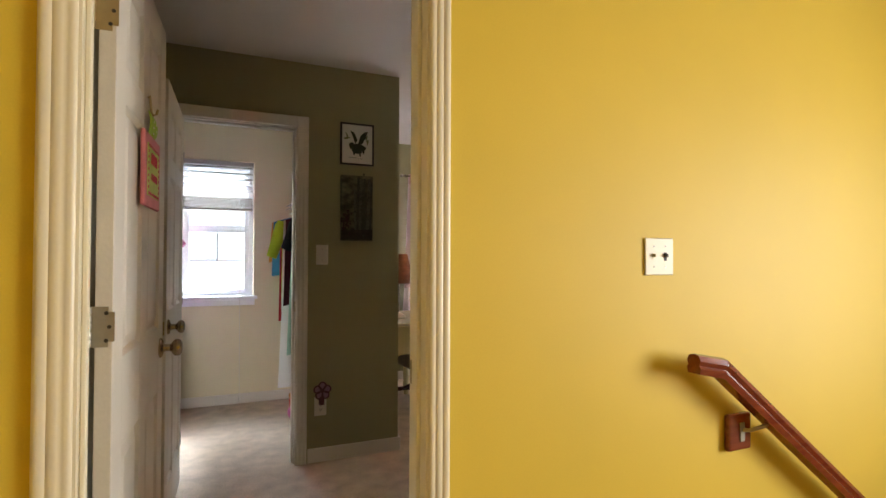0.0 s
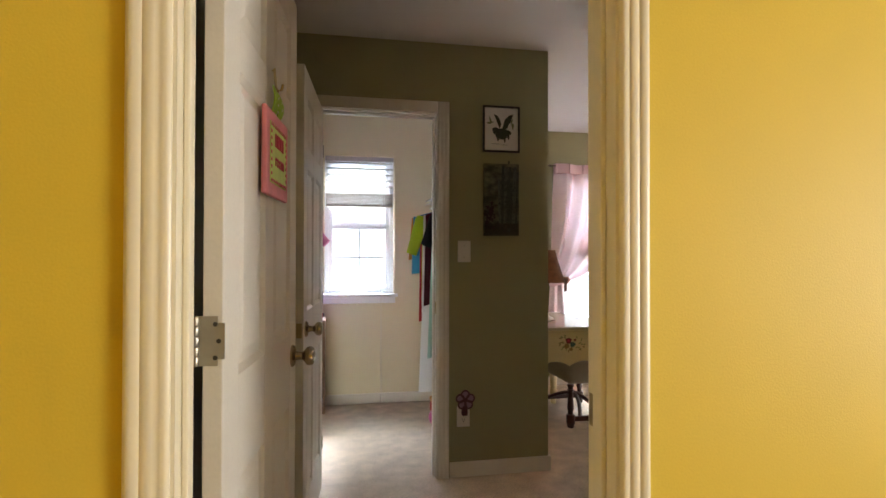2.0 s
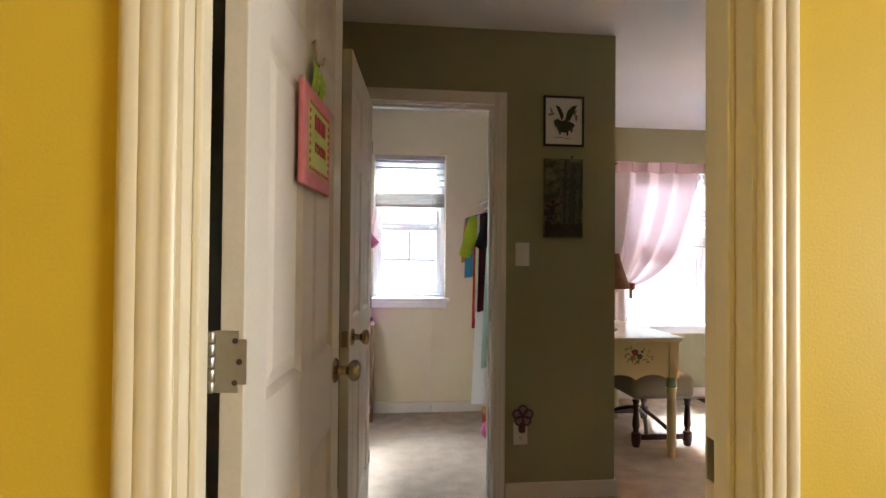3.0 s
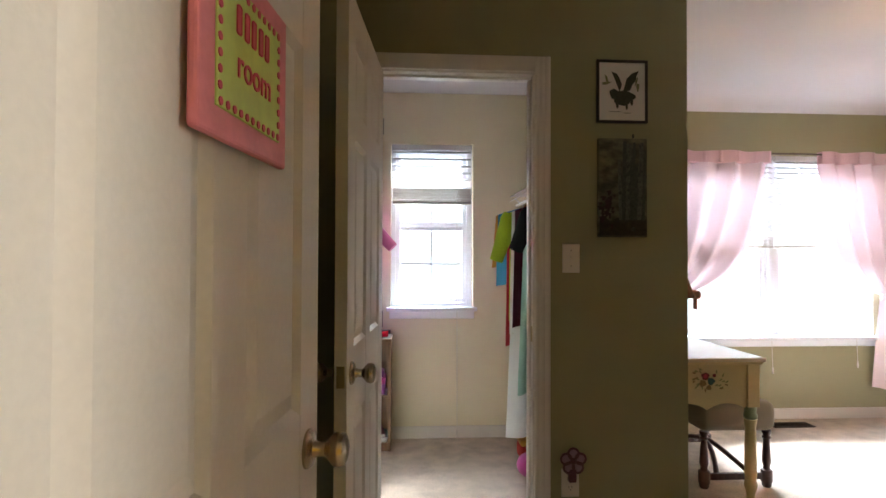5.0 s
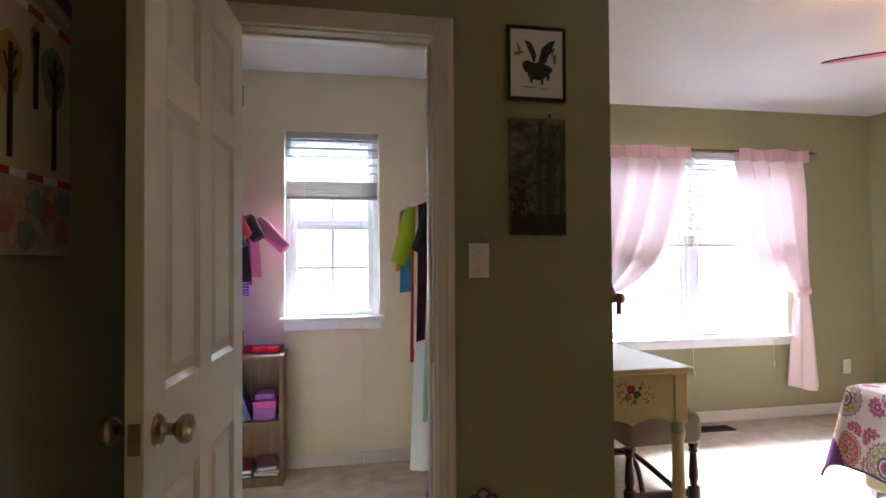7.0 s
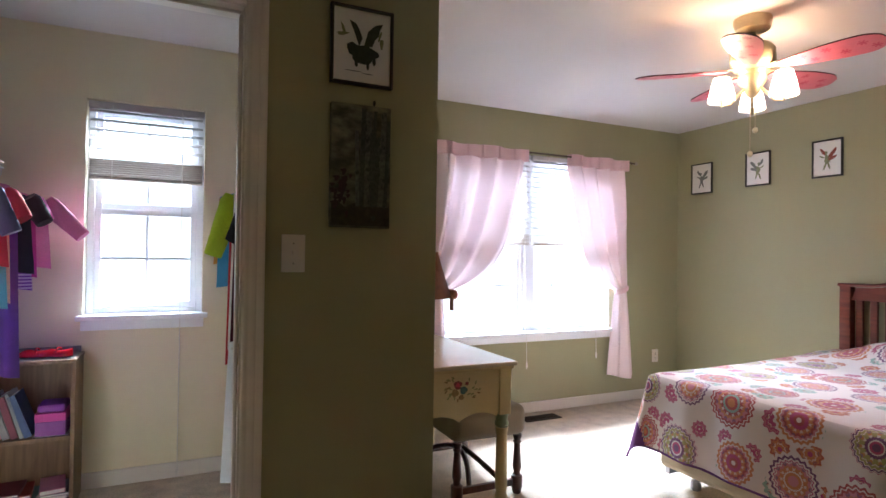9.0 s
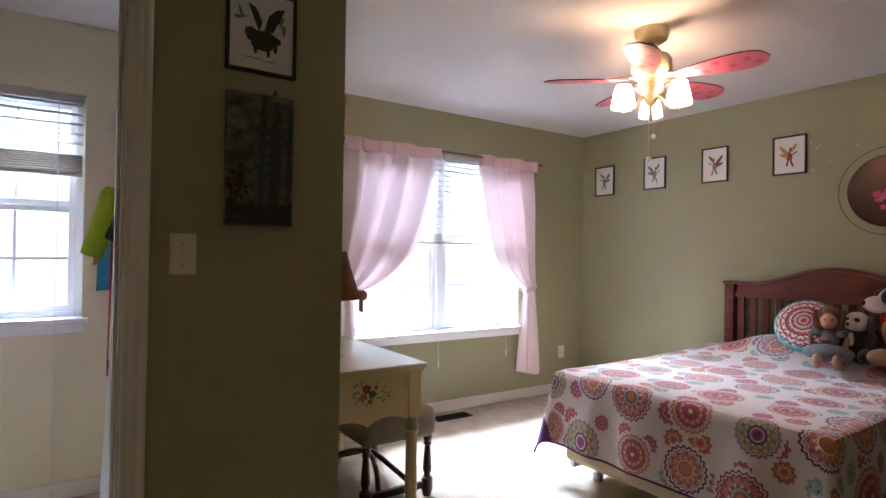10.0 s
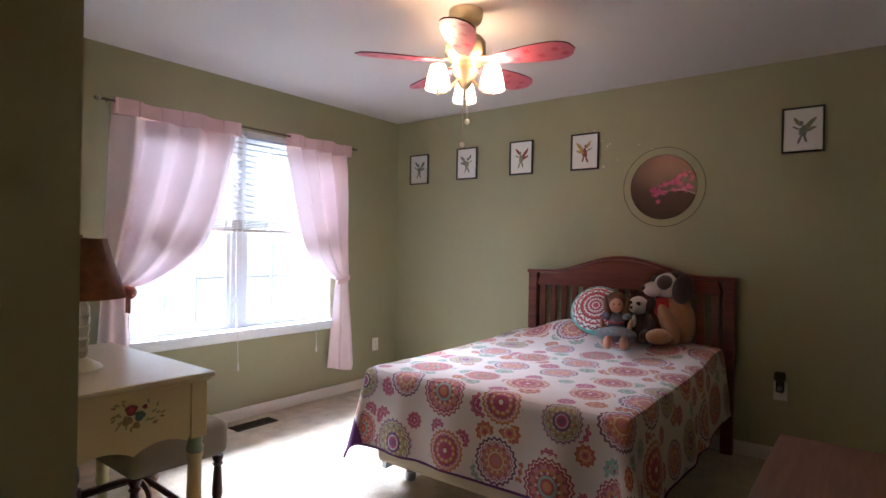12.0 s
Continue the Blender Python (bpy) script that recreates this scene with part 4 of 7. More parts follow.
for tx, tz, rx, rz, mt in ((-0.085, 0.0, 0.040, 0.058, M_OCHRE), (0.070, 0.02, 0.046, 0.062, M_SAGEBL), (0.0, 0.06, 0.016, 0.04, M_OCHRE)):
    bm = bmesh.new()
    blot(bm, oval(tx, tz, rx, rz, 20, 0.05), 0.0014)
    part("tree_crown", bm, mt, hg, matrix=pose(0, -0.0122, 0))
    bm = bmesh.new()
    tube(bm, [(tx, -0.0135, -0.165 if mt != M_OCHRE or tx < -0.05 else -0.06), (tx, -0.0138, tz + rz * 0.6)], 0.005, 6)
    for q, sgn in ((-0.02, 1), (0.0, -1), (0.015, 1)):
        tube(bm, [(tx, -0.0138, tz + q - 0.02), (tx + sgn * rx * 0.5, -0.0138, tz + q + 0.012)], 0.0025, 5)
    part("tree_trunk", bm, M_BARK, hg)

# ---- bed ----
BX0, BX1, BY0, BY1 = 2.72, 4.42, 2.52, 3.89
M_BOX = mat("beige_box_spring_cloth", (0.55, 0.45, 0.30), 0.85, grain=0.1, scale=300, bump=0.2, stain=0.06)
M_LINING = mat("purple_quilt_lining", (0.10, 0.02, 0.11), 0.9, grain=0.1, scale=300, bump=0.2)
M_STEEL = mat("grey_steel", (0.4, 0.4, 0.42), 0.4, metal=1.0, grain=0.1, scale=50)


def quilt_material():
    """White cotton printed with medallions: two sizes of scattered discs, each ringed and petalled in its own colours."""
    m = bpy.data.materials.new("medallion_quilt_print")
    m.use_nodes = True
    n, l = m.node_tree.nodes, m.node_tree.links
    b = n["Principled BSDF"]
    b.inputs["Roughness"].default_value, b.inputs["Sheen Weight"].default_value, b.inputs["Specular IOR Level"].default_value = 0.9, 0.2, 0.2
    uv = n.new("ShaderNodeUVMap")

    def math_node(op, a, c=None):
        k = n.new("ShaderNodeMath")
        k.operation = op
        for i, v in enumerate((a, c)):
            if v is None:
                continue
            if isinstance(v, (int, float)):
                k.inputs[i].default_value = v
            else:
                l.new(v, k.inputs[i])
        return k.outputs[0]

    def ramp(stops, fac):
        r = n.new("ShaderNodeValToRGB")
        r.color_ramp.interpolation = "CONSTANT"
        e = r.color_ramp.elements
        e[0].position, e[0].color = stops[0][0], (*stops[0][1], 1)
        e[1].position, e[1].color = stops[1][0], (*stops[1][1], 1)
        for p, c in stops[2:]:
            k = e.new(p)
            k.color = (*c, 1)
        l.new(fac, r.inputs["Fac"])
        return r.outputs["Color"]

    WHITE, MAG, ORA, TEAL, PUR, RED, OLI, PNK = (0.64, 0.55, 0.52), (0.36, 0.03, 0.12), (0.48, 0.16, 0.05), (0.22, 0.34, 0.28), (0.12, 0.03, 0.11), (0.32, 0.04, 0.04), (0.30, 0.26, 0.09), (0.50, 0.17, 0.20)

    def layer(scale, randomness, offset, petals, wave, base, least, sets):
        mp = n.new("ShaderNodeMapping")
        mp.inputs["Scale"].default_value = (scale, scale, 1)
        mp.inputs["Location"].default_value = (offset, offset * 0.7, 0)
        l.new(uv.outputs[0], mp.inputs["Vector"])
        v = n.new("ShaderNodeTexVoronoi")
        v.voronoi_dimensions = "2D"
        v.inputs["Scale"].default_value, v.inputs["Randomness"].default_value = 1.0, randomness
        l.new(mp.outputs[0], v.inputs["Vector"])
        sub = n.new("ShaderNodeVectorMath")
        sub.operation = "SUBTRACT"
        l.new(mp.outputs[0], sub.inputs[0]), l.new(v.outputs["Position"], sub.inputs[1])
        sep = n.new("ShaderNodeSeparateXYZ")
        l.new(sub.outputs[0], sep.inputs[0])
        ang = math_node("ARCTAN2", sep.outputs["Y"], sep.outputs["X"])
        pet = math_node("MULTIPLY", math_node("COSINE", math_node("MULTIPLY", ang, petals)), wave)
        rnd = n.new("ShaderNodeSeparateColor")
        l.new(v.outputs["Color"], rnd.inputs[0])
        size = math_node("ADD", math_node("MULTIPLY", rnd.outputs["Green"], 0.28), least)
        r = math_node("DIVIDE", math_node("ADD", v.outputs["Distance"], math_node("MULTIPLY", pet, v.outputs["Distance"])), size)
        col = base
        for i, stops in enumerate(sets):
            c = ramp(stops, r)
            if col is None:
                col = c
                continue
            mixn = n.new("ShaderNodeMix")
            mixn.data_type = "RGBA"
            pick = math_node("GREATER_THAN", rnd.outputs["Red"], i / len(sets))
            l.new(pick, mixn.inputs["Factor"]), l.new(col, mixn.inputs["A"]), l.new(c, mixn.inputs["B"])
            col = mixn.outputs["Result"]
        spoke = math_node("GREATER_THAN", math_node("COSINE", math_node("MULTIPLY", ang, petals * 0.5)), 0.35)
        zone = math_node("MULTIPLY", math_node("GREATER_THAN", r, 0.17), math_node("LESS_THAN", r, 0.29))
        mixs = n.new("ShaderNodeMix")
        mixs.data_type = "RGBA"
        l.new(math_node("MULTIPLY", math_node("MULTIPLY", spoke, zone), 0.75), mixs.inputs["Factor"])
        l.new(col, mixs.inputs["A"])
        l.new(ramp([(0, WHITE), (0.21, ORA), (0.25, PUR)], r), mixs.inputs["B"])
        inside = math_node("LESS_THAN", r, 0.385)
        return mixs.outputs["Result"], inside, r

    big, big_in, big_r = layer(3.5, 0.22, 0.3, 22, 0.045, None, 0.80, [
        [(0, PUR), (0.06, MAG), (0.10, WHITE), (0.12, PUR), (0.17, OLI), (0.26, WHITE), (0.275, OLI), (0.32, WHITE), (0.335, PUR), (0.36, WHITE), (0.375, MAG)],
        [(0, ORA), (0.07, RED), (0.11, TEAL), (0.15, RED), (0.20, ORA), (0.24, PNK), (0.29, RED), (0.33, WHITE), (0.35, RED)],
        [(0, WHITE), (0.04, RED), (0.09, MAG), (0.16, ORA), (0.22, RED), (0.27, PNK), (0.31, WHITE), (0.33, ORA)],
        [(0, PNK), (0.08, ORA), (0.13, WHITE), (0.15, ORA), (0.22, PNK), (0.27, WHITE), (0.29, MAG), (0.31, WHITE), (0.34, PUR)]])
    small, small_in, small_r = layer(6.6, 0.55, 4.7, 10, 0.10, None, 0.66, [
        [(0, WHITE), (0.05, MAG), (0.20, WHITE), (0.215, MAG), (0.30, PNK), (0.33, MAG)],
        [(0, RED), (0.07, TEAL), (0.22, WHITE), (0.235, TEAL), (0.34, TEAL)],
        [(0, MAG), (0.08, ORA), (0.18, WHITE), (0.20, ORA), (0.31, RED), (0.35, ORA)]])
    fine = n.new("ShaderNodeTexNoise")
    fine.inputs["Scale"].default_value, fine.inputs["Detail"].default_value = 260, 4
    l.new(uv.outputs[0], fine.inputs["Vector"])
    m1, m2 = n.new("ShaderNodeMix"), n.new("ShaderNodeMix")
    m1.data_type = m2.data_type = "RGBA"
    m1.inputs["A"].default_value = (*WHITE, 1)
    l.new(math_node("MULTIPLY", small_in, math_node("GREATER_THAN", big_r, 0.44)), m1.inputs["Factor"]), l.new(small, m1.inputs["B"])
    l.new(big_in, m2.inputs["Factor"]), l.new(m1.outputs["Result"], m2.inputs["A"]), l.new(big, m2.inputs["B"])
    soft = n.new("ShaderNodeMix")
    soft.data_type = "RGBA"
    l.new(math_node("MULTIPLY", fine.outputs["Fac"], 0.14), soft.inputs["Factor"])
    l.new(m2.outputs["Result"], soft.inputs["A"])
    soft.inputs["B"].default_value = (*WHITE, 1)
    l.new(soft.outputs["Result"], b.inputs["Base Color"])
    bp = n.new("ShaderNodeBump")
    bp.inputs["Strength"].default_value, bp.inputs["Distance"].default_value = 0.35, 0.004
    l.new(fine.outputs["Fac"], bp.inputs["Height"]), l.new(bp.outputs["Normal"], b.inputs["Normal"])
    return m


M_PRINT = quilt_material()
bed = Thing("bed", ((BX0 + BX1) / 2, (BY0 + BY1) / 2, 0), "full-size bed with a cherry-stained slatted headboard", "bed")
bed.add("box_spring", box(BX0 + 0.02, BX1, BY0 + 0.02, BY1 - 0.02, 0.105, 0.37, bevel=0.03), M_BOX)
bed.add("mattress", box(BX0 + 0.02, BX1, BY0 + 0.02, BY1 - 0.02, 0.371, 0.595, bevel=0.05, seg=3), M_PAPER)
bed.add("bed_rail", box(BX0 + 0.05, BX1 + 0.05, BY0 + 0.04, BY0 + 0.07, 0.070, 0.104), M_STEEL)
bed.add("bed_rail", box(BX0 + 0.05, BX1 + 0.05, BY1 - 0.07, BY1 - 0.04, 0.070, 0.104), M_STEEL)
for lx in (BX0 + 0.15, BX1 - 0.3):
    for ly in (BY0 + 0.10, BY1 - 0.16):
        leg = bed.add("bed_leg", tube(bmesh.new(), [(lx, ly, 0.100), (lx, ly, 0.055)], 0.015, 12), M_STEEL)
        bed.add("caster", lathe(bmesh.new(), [(0.012, 0.06), (0.027, 0.05), (0.03, 0.03), (0.028, 0.01), (0.02, 0.0)], 14, lx, ly, 0.0), M_STEEL, smooth=True, under=leg)
HB0, HB1, HX0, HX1 = 2.430, 3.885, 4.435, 4.478


def hb_top(y):
    """The arched upper line of the headboard."""
    c, half = (HB0 + HB1) / 2, (HB1 - HB0) / 2
    u = abs(y - c) / half
    s = 0.5 + 0.5 * math.cos(math.pi * min(1, u / 0.78))
    return 1.108 + 0.118 * s


for y0, y1 in ((HB0, HB0 + 0.072), (HB1 - 0.072, HB1)):
    bed.add("headboard_post", box(HX0 - 0.008, HX1 + 0.008, y0, y1, 0.0, 1.098, bevel=0.006), M_HEADB)
bm = bmesh.new()
N = 40
top_line = [(HB0 - 0.006 + (HB1 - HB0 + 0.012) * i / N) for i in range(N + 1)]
outline = [(HB0 + 0.073, 1.0)] + [(y, hb_top(y) - 0.02) for y in top_line if HB0 + 0.073 <= y <= HB1 - 0.073] + [(HB1 - 0.073, 1.0)]
v0, v1 = [bm.verts.new((HX0, y, z)) for y, z in outline], [bm.verts.new((HX1, y, z)) for y, z in outline]
bm.faces.new(v0), bm.faces.new(v1[::-1])
for i in range(len(outline)):
    k = (i + 1) % len(outline)
    bm.faces.new((v0[i], v0[k], v1[k], v1[i]))
bed.add("arched_rail", bm, M_HEADB)
bm = bmesh.new()
rings = []
for y in top_line:
    z = hb_top(y)
    rings.append([bm.verts.new((x, y, z + dz)) for x, dz in ((HX0 - 0.014, -0.016), (HX0 - 0.018, -0.004), (HX0 - 0.010, 0.006), (HX1 + 0.010, 0.006), (HX1 + 0.018, -0.004), (HX1 + 0.014, -0.016))])
for p, q in zip(rings, rings[1:]):
    for i in range(6):
        bm.faces.new((p[i], p[(i + 1) % 6], q[(i + 1) % 6], q[i]))
bm.faces.new(rings[0][::-1]), bm.faces.new(rings[-1])
bed.add("cap_moulding", bm, M_HEADB)
bed.add("lower_rail", box(HX0, HX1, HB0 + 0.073, HB1 - 0.073, 0.30, 0.44, bevel=0.004), M_HEADB)
slat0 = None
for i in range(15):
    y = HB0 + 0.073 + (HB1 - HB0 - 0.146) * (i + 0.5) / 15
    if slat0 is None:
        slat0 = bed.add("headboard_slat", box(HX0 + 0.012, HX1 - 0.012, y - 0.022, y + 0.022, 0.441, 0.999, bevel=0.003), M_HEADB)
        y_first = y
    else:
        o = new("headboard_slat", slat0.data)
        o.parent, o.location = bed.root, (0, y - y_first, 0)

# the quilt, draped over the foot and both sides
cover = Thing("quilt", (BX0, BY0, 0.60), "white quilt with colourful printed medallions and a purple lining", "quilt")
OF, OS = 0.425, 0.455
bm = bmesh.new()
uvl = bm.loops.layers.uv.new("UVMap")
NU, NV = 84, 80
L, W = BX1 - BX0, BY1 - BY0


def quilt_top(x, y):
    """Height of the quilt's upper face, with pillows under its head end."""
    u = (x - BX0) / L
    z = 0.620 + 0.045 * max(0.0, u - 0.35)
    for cy, amp in ((3.42, 0.135), (2.75, 0.055)):
        z += amp * math.exp(-((x - 4.24) / 0.21) ** 2 - ((y - cy) / 0.30) ** 2)
    return z + 0.004 * noise.noise((x * 6, y * 6, 0.3)) + 0.003 * noise.noise((x * 15, y * 15, 2.3))


def gathered(d):
    """How far the cloth hangs past the edge: the corners gather and hang less than their flat length."""
    return d if d < 0.43 else 0.43 + 0.55 * (d - 0.43)


grid, flat = [], []
for i in range(NU + 1):
    row, frow = [], []
    for j in range(NV + 1):
        u, v = -OF + (L + OF) * i / NU, -OS + (W + 2 * OS) * j / NV
        a = max(0.0, -u)
        b = max(0.0, -v, v - W)
        x, y = BX0 + max(u, 0.0), BY0 + min(max(v, 0.0), W)
        d = gathered(math.hypot(a, b))
        z = quilt_top(x, y)
        if d > 0:
            flat_d = math.hypot(a, b)
            ux, uy = -a / flat_d, (-b if v < 0 else b) / flat_d
            rr = 0.035
            if d < rr * 1.57:
                th = d / rr
                out, drop = rr * math.sin(th), rr * (1 - math.cos(th))
            else:
                e = d - rr * 1.57
                cor = math.sin(2 * math.atan2(b, a))
                out, drop = rr + e * (0.10 + 0.13 * cor), rr + e * (0.985 - 0.05 * cor)
            along = (x + y) * 1.0
            out += 0.010 * math.sin(along * 15 + 1.3 * math.sin(along * 7)) * min(1, d / 0.3)
            x, y, z = x + ux * out, y + uy * out, z - drop
            z = max(z, 0.045)
        row.append(bm.verts.new((x, y, z)))
        frow.append((u, v))
    grid.append(row), flat.append(frow)
for i in range(NU):
    for j in range(NV):
        f = bm.faces.new((grid[i][j], grid[i + 1][j], grid[i + 1][j + 1], grid[i][j + 1]))
        um, vm = (flat[i][j][0] + flat[i + 1][j + 1][0]) / 2, (flat[i][j][1] + flat[i + 1][j + 1][1]) / 2
        a, b = max(0, -um), max(0, -vm, vm - W)
        if a > 0 and b > 0 and a / OF + b / OS > 0.98:
            f.material_index = 1
        for lo, (ii, jj) in zip(f.loops, ((i, j), (i + 1, j), (i + 1, j + 1), (i, j + 1))):
            lo[uvl].uv = flat[ii][jj]
bm.normal_update()
geo = list(bm.faces)
ret = bmesh.ops.solidify(bm, geom=geo, thickness=0.007)
bm.transform(cover.inv)
cloth = part("printed_face", bm, [M_PRINT, M_LINING], cover.root, smooth=True)
hem = bmesh.new()
edge = [(0, j) for j in range(NV + 1)]
pts = []
for i, j in [(i, 0) for i in range(NU, 0, -3)] + edge[::3] + [(i, NV) for i in range(0, NU, 3)]:
    u, v = flat[i][j]
    a, b = max(0.0, -u), max(0.0, -v, v - W)
    flat_d = math.hypot(a, b)
    d = gathered(flat_d)
    x, y = BX0 + max(u, 0.0), BY0 + min(max(v, 0.0), W)
    z = quilt_top(x, y)
    ux, uy = -a / flat_d, (-b if v < 0 else b) / flat_d
    e = d - 0.035 * 1.57
    along = x + y
    cor = math.sin(2 * math.atan2(b, a))
    out = 0.035 + e * (0.10 + 0.13 * cor) + 0.010 * math.sin(along * 15 + 1.3 * math.sin(along * 7)) * min(1, d / 0.3)
    pts.append((x + ux * out, y + uy * out, max(z - 0.035 - e * (0.985 - 0.05 * cor), 0.045)))
cover.add("purple_binding", tube(hem, pts, 0.006, 6), M_LINING, "purple bound edge", smooth=True)

# round pillow with printed rings
M_TEALV = mat("turquoise_velvet", (0.10, 0.42, 0.40), 0.9, grain=0.1, scale=200, sheen=0.3)


def ring_print():
    m = bpy.data.materials.new("ringed_cushion_print")
    m.use_nodes = True
    n, l = m.node_tree.nodes, m.node_tree.links
    b = n["Principled BSDF"]
    b.inputs["Roughness"].default_value = 0.9
    co, sp = n.new("ShaderNodeTexCoord"), n.new("ShaderNodeSeparateXYZ")
    l.new(co.outputs["Object"], sp.inputs[0])

    def mth(op, a, c):
        k = n.new("ShaderNodeMath")
        k.operation = op
        for i, v in enumerate((a, c)):
            if isinstance(v, (int, float)):
                k.inputs[i].default_value = v
            else:
                l.new(v, k.inputs[i])
        return k.outputs[0]

    r = mth("POWER", mth("ADD", mth("POWER", mth("ABSOLUTE", sp.outputs["X"], 0), 2), mth("POWER", mth("ABSOLUTE", sp.outputs["Y"], 0), 2)), 0.5)
    ang = mth("ARCTAN2", sp.outputs["Y"], sp.outputs["X"])
    r2 = mth("ADD", r, mth("MULTIPLY", mth("COSINE", mth("MULTIPLY", ang, 26), 0), 0.0035))
    cr = n.new("ShaderNodeValToRGB")
    cr.color_ramp.interpolation = "CONSTANT"
    e = cr.color_ramp.elements
    cols = [(0, (0.45, 0.05, 0.07)), (0.10, (0.72, 0.68, 0.62)), (0.16, (0.40, 0.05, 0.08)), (0.24, (0.70, 0.66, 0.60)), (0.32, (0.25, 0.05, 0.08)), (0.40, (0.72, 0.66, 0.60)), (0.48, (0.50, 0.08, 0.07)), (0.57, (0.16, 0.05, 0.07)), (0.62, (0.72, 0.68, 0.62)), (0.72, (0.48, 0.08, 0.10)), (0.80, (0.70, 0.66, 0.60)), (0.90, (0.10, 0.08, 0.14)), (0.94, (0.72, 0.68, 0.62))]
    e[0].position, e[0].color = cols[0][0], (*cols[0][1], 1)
    e[1].position, e[1].color = cols[1][0], (*cols[1][1], 1)
    for p, c in cols[2:]:
        k = e.new(p)
        k.color = (*c, 1)
    l.new(mth("DIVIDE", r2, 0.17), cr.inputs["Fac"])
    bead = mth("GREATER_THAN", mth("MULTIPLY", mth("COSINE", mth("MULTIPLY", ang, 17), 0), mth("COSINE", mth("MULTIPLY", r, 190), 0)), 0.28)
    mx = n.new("ShaderNodeMix")
    mx.data_type = "RGBA"
    mx.inputs["B"].default_value = (0.30, 0.055, 0.075, 1)
    l.new(mth("MULTIPLY", bead, 0.8), mx.inputs["Factor"]), l.new(cr.outputs["Color"], mx.inputs["A"])
    l.new(mx.outputs["Result"], b.inputs["Base Color"])
    return m


pil = tagged(new("round_cushion"), "round cushion with printed rings and a turquoise edge", "cushion")
pil.matrix_basis = Matrix.Translation((4.19, 3.22, 0.865)) @ pose(0, 0, 0, 0, 56, 180 + 8)
part("band", lathe(bmesh.new(), [(0.10, -0.062), (0.150, -0.050), (0.172, -0.030), (0.180, 0.0), (0.176, 0.020), (0.166, 0.026)], 40), M_TEALV, pil, "turquoise velvet edge", smooth=True)
part("printed_top", lathe(bmesh.new(), [(0.168, 0.024), (0.158, 0.040), (0.135, 0.054), (0.10, 0.064), (0.05, 0.070), (0.008, 0.070)], 40), ring_print(), pil, smooth=True)
part("button", ellipsoid(bmesh.new(), (0, 0, 0.07), (0.012, 0.012, 0.006), u=12, v=8), M_CRIMSON, pil, smooth=True)

# soft toys and doll, each one plain mesh
M_TAN = mat("tan_plush_fur", (0.40, 0.20, 0.09), 0.95, grain=0.25, scale=300, bump=0.8, stain=0.1, stain_scale=20, sheen=0.4)
M_BROWNF = mat("dark_brown_plush_fur", (0.045, 0.022, 0.014), 0.95, grain=0.3, scale=300, bump=0.8, sheen=0.3)
M_WHITEF = mat("white_plush_fur", (0.62, 0.54, 0.47), 0.95, grain=0.2, scale=300, bump=0.8, sheen=0.3)
M_REDC = mat("red_cotton", (0.50, 0.03, 0.03), 0.85, grain=0.1, scale=200)
M_SKIN = mat("doll_vinyl", (0.45, 0.22, 0.13), 0.5, grain=0.03, scale=40)
M_HAIR = mat("auburn_doll_hair", (0.17, 0.07, 0.03), 0.6, grain=0.4, scale=200, bump=0.6)
M_DRESS = mat("grey_blue_print_dress", (0.20, 0.21, 0.24), 0.85, grain=0.35, scale=160, stain=0.3, stain_scale=60)
M_NOSE = mat("black_plastic_nose", (0.015, 0.012, 0.012), 0.3)


def blob(bm, at, size, turn=(0, 0, 0), mi=0, u=16, v=11):
    before = len(bm.faces)
    ellipsoid(bm, at, size, turn, u, v)
    bm.faces.ensure_lookup_table()
    for f in bm.faces[before:]:
        f.material_index = mi


def plush(name, at, rz, label, shapes, mats, scale=1.0):
    bm = bmesh.new()
    for s in shapes:
        blob(bm, *s)
    ob = finish(bm, name, mats, smooth=True)
    ob.matrix_basis = pose(*at, 0, 0, rz) @ Matrix.Diagonal((scale, scale, scale, 1))
    return tagged(ob, label, "soft toy" if name != "doll" else "doll")


# local: the toy faces -y
plush("plush_dog", (4.25, 2.74, 0.700), -142, "large tan and white plush dog with brown ears on the bed",
      [((0, 0.02, 0.17), (0.115, 0.12, 0.20), (14, 0, 0), 0), ((0, -0.05, 0.40), (0.10, 0.10, 0.095), (0, 0, 0), 2), ((0.0, 0.012, 0.435), (0.088, 0.092, 0.075), (0, 0, 0), 1),
       ((0, -0.155, 0.375), (0.062, 0.075, 0.055), (0, 0, 0), 2), ((0, -0.228, 0.385), (0.022, 0.016, 0.017), (0, 0, 0), 4),
       ((-0.112, 0.01, 0.385), (0.042, 0.078, 0.115), (0, -18, 0), 1), ((0.112, 0.01, 0.385), (0.042, 0.078, 0.115), (0, 18, 0), 1), ((0.055, -0.095, 0.425), (0.050, 0.058, 0.056), (0, 0, 0), 1), ((-0.058, -0.095, 0.425), (0.046, 0.056, 0.054), (0, 0, 0), 1), ((-0.05, -0.125, 0.435), (0.018, 0.012, 0.018), (0, 0, 0), 4),
       ((0, -0.06, 0.235), (0.075, 0.085, 0.10), (20, 0, 0), 3), ((-0.12, -0.09, 0.14), (0.045, 0.055, 0.15), (24, 0, 0), 0), ((0.12, -0.09, 0.14), (0.045, 0.055, 0.15), (24, 0, 0), 0),
       ((-0.13, -0.16, 0.055), (0.065, 0.10, 0.055), (0, 0, -14), 0), ((0.13, -0.16, 0.055), (0.065, 0.10, 0.055), (0, 0, 14), 0)], [M_TAN, M_BROWNF, M_WHITEF, M_REDC, M_NOSE], 0.88)
